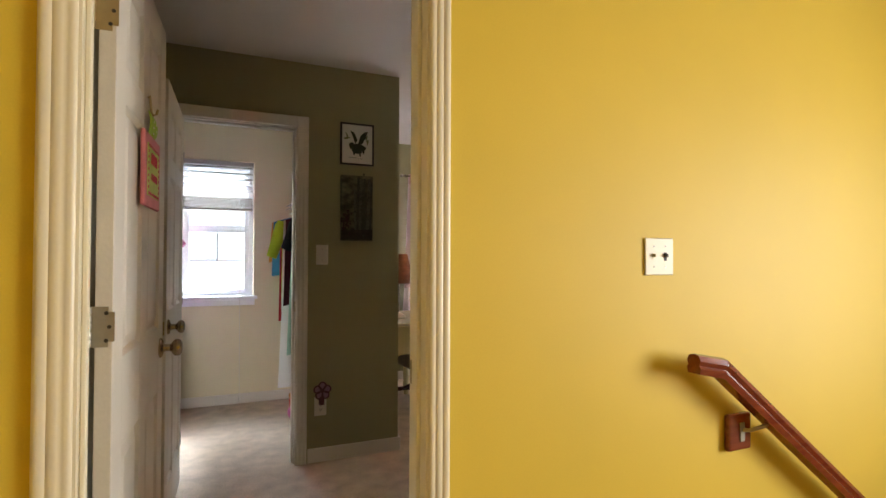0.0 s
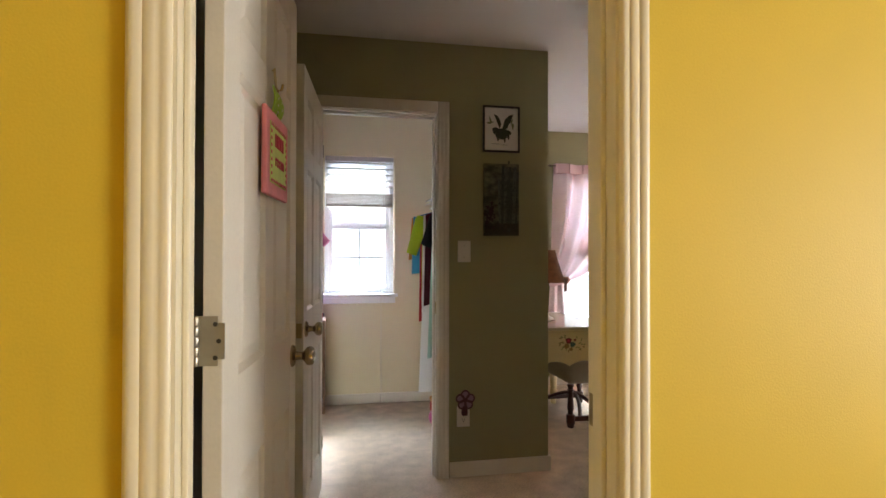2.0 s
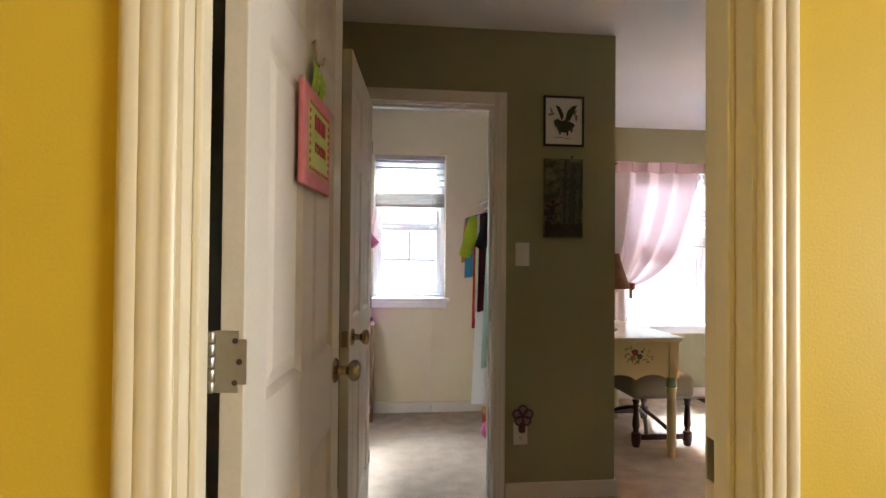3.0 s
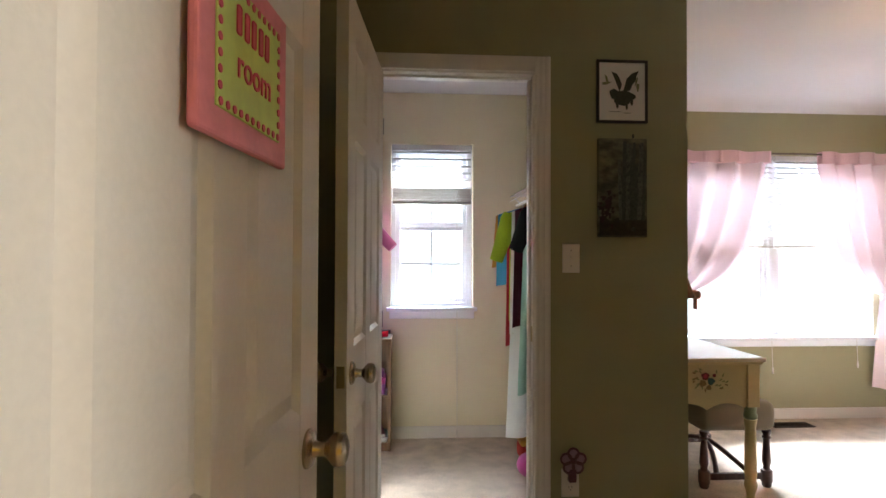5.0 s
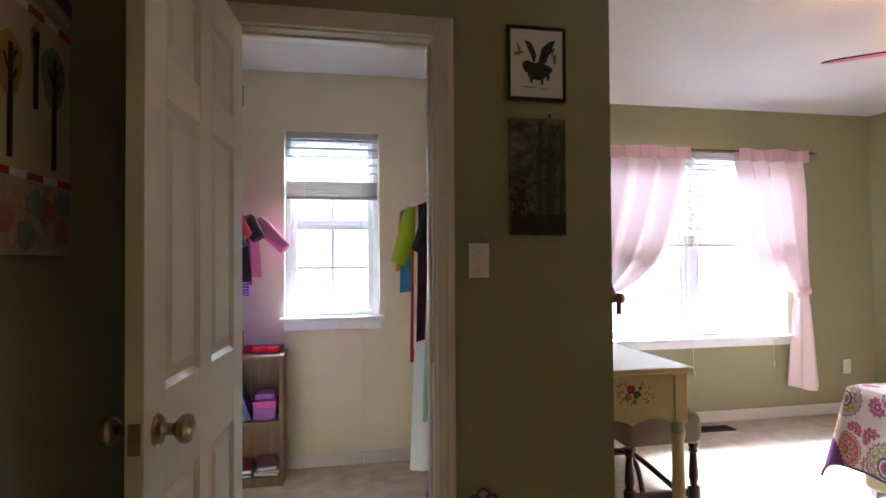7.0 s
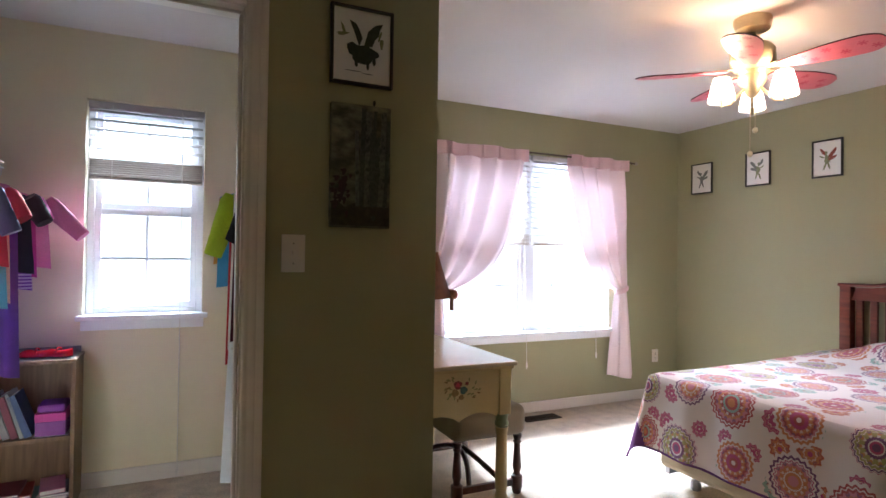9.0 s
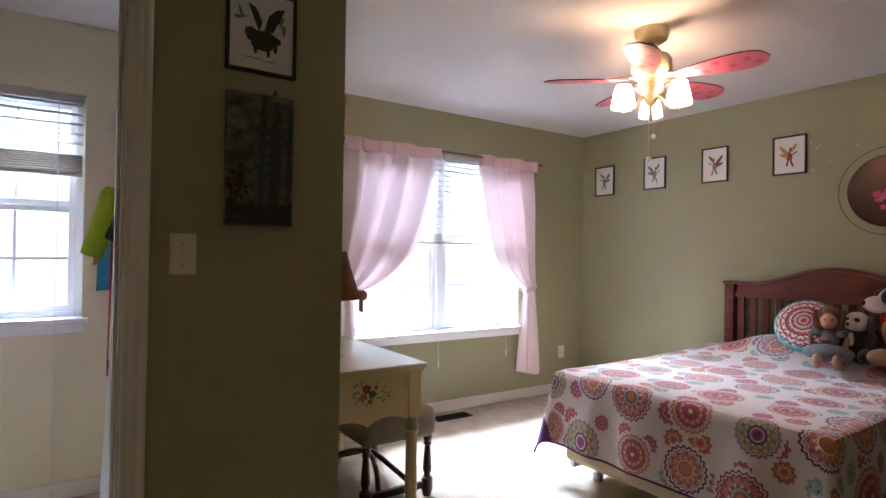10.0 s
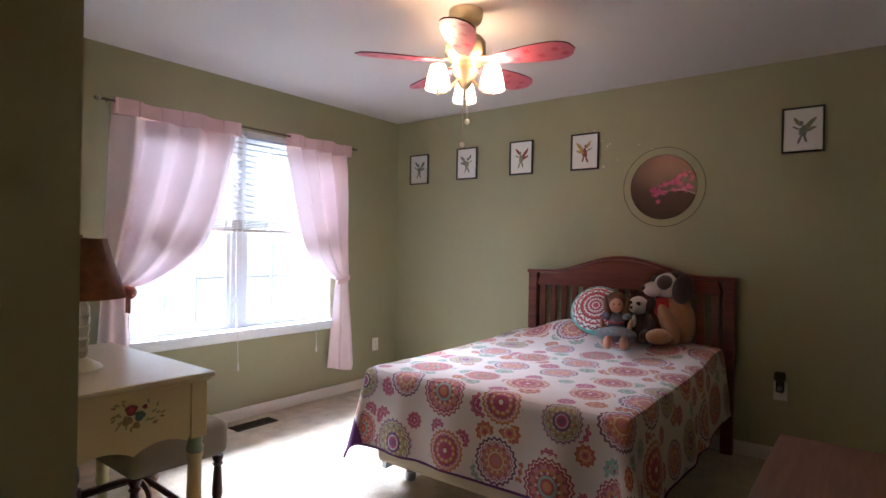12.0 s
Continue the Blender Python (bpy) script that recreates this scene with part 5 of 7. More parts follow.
plush("plush_dog", (4.15, 2.925, 0.690), -100, "small dark brown plush dog with a pale muzzle on the bed",
      [((0, 0.02, 0.10), (0.085, 0.085, 0.115), (0, 0, 0), 1), ((0, -0.02, 0.235), (0.064, 0.06, 0.058), (0, 0, 0), 2), ((0, -0.08, 0.222), (0.034, 0.034, 0.028), (0, 0, 0), 2), ((0, -0.112, 0.228), (0.012, 0.008, 0.009), (0, 0, 0), 4),
       ((-0.07, 0.0, 0.235), (0.026, 0.04, 0.06), (0, -14, 0), 1), ((0.07, 0.0, 0.235), (0.026, 0.04, 0.06), (0, 14, 0), 1), ((0.025, -0.068, 0.25), (0.016, 0.010, 0.014), (0, 0, 0), 1), ((-0.025, -0.068, 0.25), (0.016, 0.010, 0.014), (0, 0, 0), 1),
       ((0, -0.075, 0.14), (0.012, 0.02, 0.04), (0, 0, 0), 2), ((-0.075, -0.06, 0.05), (0.04, 0.07, 0.045), (0, 0, -10), 1), ((0.075, -0.06, 0.05), (0.04, 0.07, 0.045), (0, 0, 10), 1), ((-0.085, -0.03, 0.12), (0.03, 0.04, 0.07), (20, 0, 0), 1), ((0.085, -0.03, 0.12), (0.03, 0.04, 0.07), (20, 0, 0), 1)], [M_TAN, M_BROWNF, M_WHITEF, M_REDC, M_NOSE], 1.0)
plush("doll", (4.02, 3.03, 0.672), -70, "seated auburn-haired doll in a grey print dress",
      [((0, 0.02, 0.14), (0.052, 0.045, 0.075), (0, 0, 0), 1), ((0, -0.05, 0.075), (0.125, 0.105, 0.050), (-10, 0, 0), 1), ((0, 0.02, 0.145), (0.055, 0.047, 0.016), (0, 0, 0), 3),
       ((0, -0.004, 0.258), (0.044, 0.046, 0.054), (0, 0, 0), 0), ((-0.016, -0.045, 0.264), (0.007, 0.004, 0.006), (0, 0, 0), 2), ((0.016, -0.045, 0.264), (0.007, 0.004, 0.006), (0, 0, 0), 2), ((0, -0.045, 0.234), (0.010, 0.005, 0.003), (0, 0, 0), 3), ((0, 0.020, 0.282), (0.062, 0.056, 0.058), (0, 0, 0), 2), ((-0.053, 0.025, 0.225), (0.026, 0.042, 0.085), (0, -10, 0), 2), ((0.053, 0.025, 0.225), (0.026, 0.042, 0.085), (0, 10, 0), 2), ((0, 0.045, 0.215), (0.060, 0.03, 0.09), (0, 0, 0), 2),
       ((-0.062, 0.0, 0.185), (0.028, 0.028, 0.024), (0, 0, 0), 1), ((0.062, 0.0, 0.185), (0.028, 0.028, 0.024), (0, 0, 0), 1), ((-0.082, -0.02, 0.125), (0.016, 0.018, 0.055), (20, -10, 0), 0), ((0.082, -0.02, 0.125), (0.016, 0.018, 0.055), (20, 10, 0), 0),
       ((-0.045, -0.175, 0.040), (0.026, 0.065, 0.030), (0, 0, 0), 0), ((0.045, -0.175, 0.040), (0.026, 0.065, 0.030), (0, 0, 0), 0), ((-0.045, -0.235, 0.052), (0.026, 0.022, 0.042), (0, 0, 0), 0), ((0.045, -0.235, 0.052), (0.026, 0.022, 0.042), (0, 0, 0), 0)], [M_SKIN, M_DRESS, M_HAIR, M_CRIMSON], 1.0)

# ---- headboard wall ----
fairy = [("grey winged figure", M_GREY, M_GREY), ("grey green winged figure", M_LEAF, M_GREY), ("rust winged figure", M_LEAF, M_RUST), ("amber winged figure", M_RUST, M_AMBER), ("pale winged figure", M_GREY, M_LEAF)]
for i, (fy0, fy1, fz) in enumerate(((5.195, 4.975, 1.985), (4.655, 4.440, 2.000), (4.118, 3.905, 2.005), (3.580, 3.360, 2.005), (2.204, 1.985, 2.012))):
    w, h = fy0 - fy1, 0.272
    what, ma, mb = fairy[i]
    s = 1 if i % 2 else -1
    figs = [(ma, [oval(0.0, -0.01, 0.020, 0.034, 14, 0.15, i), oval(s * 0.012, 0.038, 0.014, 0.015, 12, 0.1), oval(s * 0.016, -0.058, 0.007, 0.030, 10, 0.1, i, s * 0.4), oval(-s * 0.012, -0.055, 0.007, 0.026, 10, 0.1, i, -s * 0.3), oval(s * 0.034, 0.012, 0.024, 0.005, 10, 0.1, 0, s * 0.5)]),
            (mb, [oval(-s * 0.036, 0.034, 0.013, 0.044, 14, 0.1, i, s * 0.7), oval(-s * 0.036, 0.000, 0.011, 0.032, 12, 0.1, i, s * 1.2), oval(s * 0.030, 0.050, 0.010, 0.030, 12, 0.1, i, -s * 0.6)])]
    framed_print(pose(HEAD_X - 0.0005, (fy0 + fy1) / 2, fz, 0, 0, -90), w, h, "black framed print of a " + what + " on green wall", figs, "framed prints above the bed")


def dark_disc():
    m = mat("dark_glossy_round_print", (0.045, 0.016, 0.010), 0.30, metal=0.45, grain=0.15, scale=30, stain=0.25, stain_scale=6)
    return m


M_BLOSSOM = mat("magenta_blossom_paint", (0.55, 0.07, 0.22), 0.6, grain=0.15, scale=80)
M_TWIG = mat("pale_twig_paint", (0.5, 0.38, 0.36), 0.6)
rd = tagged(new("round_wall_art"), "round dark cherry blossom print inside a thin wire ring", "wall art")
rd.matrix_basis = pose(HEAD_X - 0.0005, 2.900, 1.712, 0, 0, -90)
part("disc", lathe(bmesh.new(), [(0.222, 0), (0.222, 0.006), (0.218, 0.009)], 64, 0, 0, 0, Euler((radians(90), 0, 0)).to_matrix()), dark_disc(), rd)
part("mat_ring", lathe(bmesh.new(), [(0.272, 0.0), (0.272, 0.003)], 64, 0, 0, 0, Euler((radians(90), 0, 0)).to_matrix()), M_GREEN, rd, "plain green painted surround")
part("wire_ring", tube(bmesh.new(), [(0.272 * math.cos(2 * math.pi * k / 64), -0.002, 0.272 * math.sin(2 * math.pi * k / 64)) for k in range(65)], 0.0024, 6), M_BLACK, rd, "thin black wire ring")
tw = bmesh.new()
tube(tw, [(0.212, -0.0102, -0.055), (0.15, -0.0104, -0.030), (0.08, -0.0104, -0.022), (0.0, -0.0104, -0.035), (-0.05, -0.0104, -0.055)], [0.005, 0.004, 0.003, 0.002, 0.0015], 6)
tube(tw, [(0.15, -0.0104, -0.030), (0.12, -0.0104, 0.02), (0.16, -0.0104, 0.08)], 0.002, 6)
part("painted_branch", tw, M_TWIG, rd)
rng = random.Random(5)
bl0 = None
for i in range(44):
    u = rng.random()
    bxx, bz = 0.19 - 0.26 * u, -0.045 + (0.125 * (1 - u) + 0.03) * rng.random()
    if i < 3:
        bxx, bz = (-0.03, -0.10) if i == 0 else (-0.085 + 0.02 * i, -0.055)
    s = 0.6 + 0.6 * rng.random()
    if bl0 is None:
        bm = bmesh.new()
        blot(bm, [(0.014 * (1 + 0.28 * math.cos(5 * 2 * math.pi * k / 20)) * math.cos(2 * math.pi * k / 20), 0.014 * (1 + 0.28 * math.cos(5 * 2 * math.pi * k / 20)) * math.sin(2 * math.pi * k / 20)) for k in range(20)], 0.001)
        bl0 = part("blossom", bm, M_BLOSSOM, rd)
        o = bl0
    else:
        o = new("blossom", bl0.data)
        o.parent = rd
    o.matrix_basis = pose(bxx, -0.0098 - 0.0002 * (i % 7), bz, 0, 72 * rng.random(), 0) @ Matrix.Diagonal((s, 1, s, 1))

M_STAR = mat("pale_star_sticker", (0.55, 0.52, 0.40), 0.5)
star_me = None
for i, (sy, sz, s) in enumerate(((3.325, 1.885, 1.3), (3.466, 2.155, 0.8), (3.40, 2.158, 0.9), (3.46, 2.05, 0.8), (3.34, 2.075, 0.9), (3.30, 2.03, 1.0), (3.28, 2.045, 0.9), (3.07, 2.02, 0.8), (2.98, 1.98, 0.7), (3.22, 1.925, 0.7))):
    if star_me is None:
        bm = bmesh.new()
        blot(bm, [((0.011 if k % 2 == 0 else 0.005) * math.cos(math.pi * k / 5 + math.pi / 2), (0.011 if k % 2 == 0 else 0.005) * math.sin(math.pi * k / 5 + math.pi / 2)) for k in range(10)], 0.0008)
        st = finish(bm, "star_sticker", M_STAR)
        star_me = st.data
    else:
        st = new("star_sticker", star_me)
    st.matrix_basis = pose(HEAD_X - 0.0005, sy, sz, 0, 17 * i, -90) @ Matrix.Diagonal((s, 1, s, 1))
    tagged(st, "small pale star sticker on the green wall", "sticker", "star stickers")

# ---- ceiling fan with lamps ----
FX, FY = 2.80, 3.362
M_FANB = mat("pale_brass_fan_enamel", (0.54, 0.45, 0.30), 0.35, metal=0.4, grain=0.05, scale=60, stain=0.1)
M_BLADE = mat("pink_fan_blade_paint", (0.62, 0.14, 0.20), 0.35, grain=0.05, scale=60, stain=0.08, stain_scale=8)
M_DAISY = mat("crimson_daisy_paint", (0.50, 0.03, 0.10), 0.4)
M_RIM = mat("dark_blade_edge", (0.08, 0.02, 0.03), 0.4)
fan = Thing("ceiling_fan", (FX, FY, CEIL), "ceiling fan with pink flowered blades and three lit lamps", "ceiling fan")
fan.add("canopy", lathe(bmesh.new(), [(0.084, 0.0), (0.086, -0.02), (0.076, -0.055), (0.050, -0.069), (0.02, -0.072)], 28, FX, FY, CEIL), M_FANB, smooth=True)
fan.add("down_rod", lathe(bmesh.new(), [(0.014, -0.07), (0.014, -0.14)], 16, FX, FY, CEIL), M_FANB, smooth=True)
fan.add("motor_housing", lathe(bmesh.new(), [(0.03, -0.125), (0.085, -0.135), (0.100, -0.155), (0.102, -0.215), (0.085, -0.245), (0.06, -0.255), (0.058, -0.275)], 32, FX, FY, CEIL), M_FANB, smooth=True)
fan.add("lamp_hub", lathe(bmesh.new(), [(0.058, -0.276), (0.064, -0.290), (0.060, -0.315), (0.048, -0.33), (0.036, -0.355), (0.024, -0.375), (0.012, -0.385)], 24, FX, FY, CEIL), M_FANB, smooth=True)
blade_mesh = daisy_mesh = None
for k in range(5):
    a = radians(-5 + 72 * k)
    m = pose(FX, FY, CEIL - 0.252, 0, 0, math.degrees(a)) @ pose(0, 0, 0, -11, 0, 0)
    ml = fan.inv @ m
    bm = bmesh.new()
    up, lo = [], []
    n = 22
    outl = []
    for i in range(n + 1):
        u = i / n
        half = 0.028 + 0.052 * math.sin(min(1, u * 1.15) * math.pi * 0.60) ** 1.1
        if u > 0.78:
            half *= math.sqrt(max(0.0, 1 - ((u - 0.78) / 0.22) ** 2)) * 0.999 + 0.001
        outl.append((0.115 + 0.425 * u, half))
    ring = outl + [(x, -h) for x, h in reversed(outl)]
    vt, vb = [bm.verts.new((x, y, 0.003)) for x, y in ring], [bm.verts.new((x, y, -0.003)) for x, y in ring]
    bm.faces.new(vt), bm.faces.new(vb[::-1])
    for i in range(len(ring)):
        j = (i + 1) % len(ring)
        f = bm.faces.new((vt[i], vt[j], vb[j], vb[i]))
        f.material_index = 1
    bmesh.ops.remove_doubles(bm, verts=bm.verts, dist=0.0005)
    bl = part("blade", bm, [M_BLADE, M_RIM], fan.root, "pink blade with crimson daisies", matrix=ml)
    part("blade_iron", box(0.07, 0.17, -0.022, 0.022, 0.004, 0.010, bevel=0.002), M_FANB, bl)
    for dx, dy in ((0.26, 0.028), (0.32, -0.03), (0.38, 0.022), (0.45, -0.018), (0.49, 0.025), (0.22, -0.02)):
        bm = bmesh.new()
        ring = []
        for q in range(6):
            for r, da in ((0.005, -0.52), (0.0184, -0.22), (0.021, 0.0), (0.0184, 0.22)):
                b = math.pi * q / 3 + da
                ring.append((dx + r * math.cos(b), dy + r * math.sin(b)))
        fv, fw = [bm.verts.new((x, y, -0.0036)) for x, y in ring], [bm.verts.new((x, y, -0.0031)) for x, y in ring]
        bm.faces.new(fv), bm.faces.new(fw[::-1])
        for i in range(24):
            bm.faces.new((fv[i], fv[(i + 1) % 24], fw[(i + 1) % 24], fw[i]))
        part("painted_daisy", bm, M_DAISY, bl)
M_SHADE = sheer("white_frosted_lamp_shade", (0.94, 0.92, 0.90), 0.7, 0.05)
M_BULB = mat("lit_bulb", (1, 0.9, 0.7), 0.5, emit=((1.0, 0.80, 0.58), 60))
for k, ang in enumerate((156, -84, 36)):
    a = radians(ang)
    lx, ly = FX + 0.150 * math.cos(a), FY + 0.150 * math.sin(a)
    zc = CEIL - 0.365
    arm = fan.add("lamp_arm", tube(bmesh.new(), [(FX + 0.03 * math.cos(a), FY + 0.03 * math.sin(a), CEIL - 0.335), (FX + 0.07 * math.cos(a), FY + 0.07 * math.sin(a), CEIL - 0.375), (FX + 0.11 * math.cos(a), FY + 0.11 * math.sin(a), CEIL - 0.420), (lx, ly, CEIL - 0.430), (lx, ly, CEIL - 0.395)], 0.008, 10), M_FANB, smooth=True)
    bm = bmesh.new()
    prof_s = [(0.060, zc - 0.045), (0.062, zc - 0.04), (0.057, zc - 0.01), (0.048, zc + 0.03), (0.038, zc + 0.065), (0.036, zc + 0.07)]
    rings = [[bm.verts.new((lx + r * math.cos(2 * math.pi * i / 28), ly + r * math.sin(2 * math.pi * i / 28), z)) for i in range(28)] for r, z in prof_s]
    for p, q in zip(rings, rings[1:]):
        for i in range(28):
            bm.faces.new((p[i], p[(i + 1) % 28], q[(i + 1) % 28], q[i]))
    fan.add("lamp_shade", bm, M_SHADE, "glowing white frosted shade", smooth=True)
    bulb = fan.add("bulb", ellipsoid(bmesh.new(), (lx, ly, zc + 0.005), (0.022, 0.022, 0.034), u=14, v=10), M_BULB, smooth=True)
    lamp = new("fan_lamp", bpy.data.lights.new("fan_lamp", "POINT"))
    lamp.data.energy, lamp.data.color, lamp.data.shadow_soft_size = 4.6, (1.0, 0.62, 0.33), 0.03
    lamp.location = (lx, ly, zc + 0.062)
for dx, dy, zl in ((0.012, -0.008, -0.53), (-0.008, 0.004, -0.645)):
    ch = fan.add("pull_chain", tube(bmesh.new(), [(FX + dx, FY + dy, CEIL - 0.375), (FX + dx, FY + dy, CEIL + zl)], 0.0022, 6), M_FANB)
    fan.add("chain_fob", ellipsoid(bmesh.new(), (FX + dx, FY + dy, CEIL + zl - 0.014), (0.013, 0.013, 0.015), u=12, v=8), M_PLATE, smooth=True, under=ch)

# ---- curtains ----
ROD_Y, ROD_Z = 5.285, 2.098
rod = Thing("curtain_rod", (1.885, ROD_Y, ROD_Z), "thin dark bronze curtain rod with glass finials", "curtain rod")
M_BRONZE = mat("dark_bronze_rod", (0.13, 0.10, 0.075), 0.35, metal=0.9, grain=0.1, scale=60)
rod.add("rod", tube(bmesh.new(), [(1.885, ROD_Y, ROD_Z), (3.90, ROD_Y, ROD_Z)], 0.0075, 10), M_BRONZE, smooth=True)
for fx in (1.872, 3.915):
    rod.add("finial", ellipsoid(bmesh.new(), (fx, ROD_Y, ROD_Z), (0.02, 0.016, 0.016), u=14, v=10), M_NICKEL, smooth=True)
for fx in (1.92, 2.99, 3.87):
    rod.add("rod_bracket", tube(bmesh.new(), [(fx, WIN_Y - 0.001, ROD_Z + 0.012), (fx, ROD_Y + 0.02, ROD_Z + 0.012), (fx, ROD_Y + 0.003, ROD_Z - 0.010), (fx, ROD_Y - 0.010, ROD_Z)], 0.005, 8), M_BRONZE)


def curtain(name, x0, x1, tie_x, tie_z, tie_w, end_z, end_x0, end_x1, folds, free_right, seed, label):
    """A tab of sheer cloth gathered to a tie at one side, with a tail below it. free_right: the loose edge is on the high-x side."""
    t = Thing(name, (tie_x, ROD_Y, end_z), label, "curtain", "pink window curtains")
    rg = random.Random(seed)
    ph = rg.random() * 6
    bm = bmesh.new()
    NS, NT = 110, 70
    zt = ROD_Z - 0.072
    rows = []
    for it in range(NT + 1):
        f = it / NT
        row = []
        for i in range(NS + 1):
            s = i / NS
            loose = s if free_right else 1 - s
            xt = x0 + (x1 - x0) * s
            xb = tie_x + (s - 0.5) * tie_w
            q = (1 - loose) * f ** 1.4 + loose * (0.40 * f ** 1.1 + 0.60 * f ** 5)
            x = xt + (xb - xt) * q
            drop = zt - tie_z
            sag = 0.16 * loose * math.sin(math.pi * f ** 1.6) * f
            z = zt - drop * f - sag * 0.6
            amp = (0.018 + 0.034 * math.sin(math.pi * min(1, f * 0.8 + 0.2))) * (1 - 0.35 * f)
            w = 2 * math.pi * folds * s + ph
            y = ROD_Y + amp * (math.sin(w) + 0.22 * math.sin(1.7 * w + 1.1)) + 0.012 * noise.noise((s * 5, f * 3, seed))
            y -= 0.05 * math.sin(math.pi * f) * loose * 0.8
            x += 0.006 * math.sin(2 * w) * (1 - f)
            row.append(bm.verts.new((x, y, z)))
        rows.append(row)
    for a, b in zip(rows, rows[1:]):
        for i in range(NS):
            bm.faces.new((a[i], a[i + 1], b[i + 1], b[i]))
    t.add("panel", bm, M_SHEER, smooth=True)
    bm = bmesh.new()
    rows = []
    for it in range(29):
        f = it / 28
        row = []
        for i in range(61):
            s = i / 60
            xa = tie_x + (s - 0.5) * tie_w
            xb = end_x0 + (end_x1 - end_x0) * s
            x = xa + (xb - xa) * f ** 0.8
            w = 2 * math.pi * (folds - 2) * s + ph
            y = ROD_Y + (0.014 + 0.012 * f) * math.sin(w)
            z = tie_z + (end_z - tie_z) * f + 0.02 * math.sin(5 * s + ph) * f
            row.append(bm.verts.new((x, y, z)))
        rows.append(row)
    for a, b in zip(rows, rows[1:]):
        for i in range(60):
            bm.faces.new((a[i], a[i + 1], b[i + 1], b[i]))
    t.add("tail", bm, M_SHEER, smooth=True)
    bm = bmesh.new()
    lo, hi = [], []
    for i in range(121):
        s = i / 120
        w = 2 * math.pi * folds * s + ph
        x = x0 + (x1 - x0) * s
        pinch = 0.010 if (s * 6) % 1 < 0.12 else 0.0
        y = ROD_Y - 0.028 + 0.010 * math.sin(w) - pinch
        lo.append((x, y, zt - 0.004)), hi.append((x, y, ROD_Z + 0.014 + 0.006 * math.sin(w * 0.5)))
    vs = []
    for (xa, ya, za), (xb, yb, zb) in zip(lo, hi):
        vs.append([bm.verts.new((xa, ya, za)), bm.verts.new((xb, yb, zb)), bm.verts.new((xb, yb + 0.056, zb)), bm.verts.new((xa, ya + 0.056, za))])
    for a, b in zip(vs, vs[1:]):
        for i in range(4):
            bm.faces.new((a[i], a[(i + 1) % 4], b[(i + 1) % 4], b[i]))
    t.add("heading", bm, M_BAND, "gathered rod-pocket heading", smooth=True)
    bm = bmesh.new()
    rr = []
    for dz, g in ((-0.022, 0.94), (-0.012, 1.03), (0.012, 1.03), (0.022, 0.94)):
        rr.append([bm.verts.new((tie_x + (tie_w * 0.5 + 0.008) * g * math.cos(2 * math.pi * k / 24), ROD_Y + (0.034) * g * math.sin(2 * math.pi * k / 24), tie_z + dz + 0.02 * math.cos(2 * math.pi * k / 24))) for k in range(24)])
    for a, b in zip(rr, rr[1:]):
        for k in range(24):
            bm.faces.new((a[k], a[(k + 1) % 24], b[(k + 1) % 24], b[k]))
    t.add("tie_band", bm, M_BAND, "pink tie-back band", smooth=True)
    return t


curtain("curtain", 1.955, 2.775, 1.985, 0.985, 0.14, 0.30, 1.88, 2.10, 4, True, 3, "pink sheer curtain swept to one side by a tie-back")
curtain("curtain", 3.190, 3.815, 3.765, 0.985, 0.13, 0.235, 3.63, 3.92, 4, False, 8, "pink sheer curtain gathered at the tie-back beside the corner")

# ---- desk, lamp, bench ----
DX0, DX1, DY0, DY1, DZ = 1.175, 1.775, 3.825, 4.80, 0.762
desk = Thing("desk", ((DX0 + DX1) / 2, (DY0 + DY1) / 2, 0), "cream painted desk with hand-painted roses and turned legs", "desk")
bm = bmesh.new()
bx(bm, DX0, DX1, DY0, DY1, DZ - 0.020, DZ, 0.006, 3)
desk.add("desktop", bm, M_DESKTOP)
desk.add("top_moulding", box(DX0 + 0.012, DX1 - 0.012, DY0 + 0.012, DY1 - 0.012, DZ - 0.036, DZ - 0.0205, bevel=0.005), M_DESK)
LEGX, LEGY = (DX0 + 0.055, DX1 - 0.055), (DY0 + 0.055, DY1 - 0.055)
for lx in LEGX:
    for ly in LEGY:
        post = desk.add("corner_post", box(lx - 0.032, lx + 0.032, ly - 0.032, ly + 0.032, 0.505, DZ - 0.0365, bevel=0.003), M_DESK)
        leg = desk.add("leg", lathe(bmesh.new(), [(0.020, 0.0), (0.024, 0.008), (0.020, 0.05), (0.031, 0.09), (0.033, 0.105), (0.026, 0.125), (0.030, 0.16), (0.028, 0.30), (0.026, 0.40), (0.031, 0.43), (0.033, 0.44)], 20, lx, ly, 0), M_DESK, smooth=True)
        desk.add("leg_collar", lathe(bmesh.new(), [(0.026, 0.4402), (0.033, 0.448), (0.034, 0.46), (0.027, 0.475), (0.031, 0.495), (0.031, 0.5045)], 20, lx, ly, 0), M_DESKGREEN, "green painted collar", smooth=True, under=leg)


def apron_outline(u0, u1, top, low):
    pts = [(u0, top), (u0, low + 0.008)]
    for i in range(1, 40):
        s = i / 40
        z = low - 0.022 + 0.034 * abs(math.sin(math.pi * 2 * s)) ** 0.8
        pts.append((u0 + (u1 - u0) * s, z))
    pts += [(u1, low + 0.008), (u1, top)]
    return pts


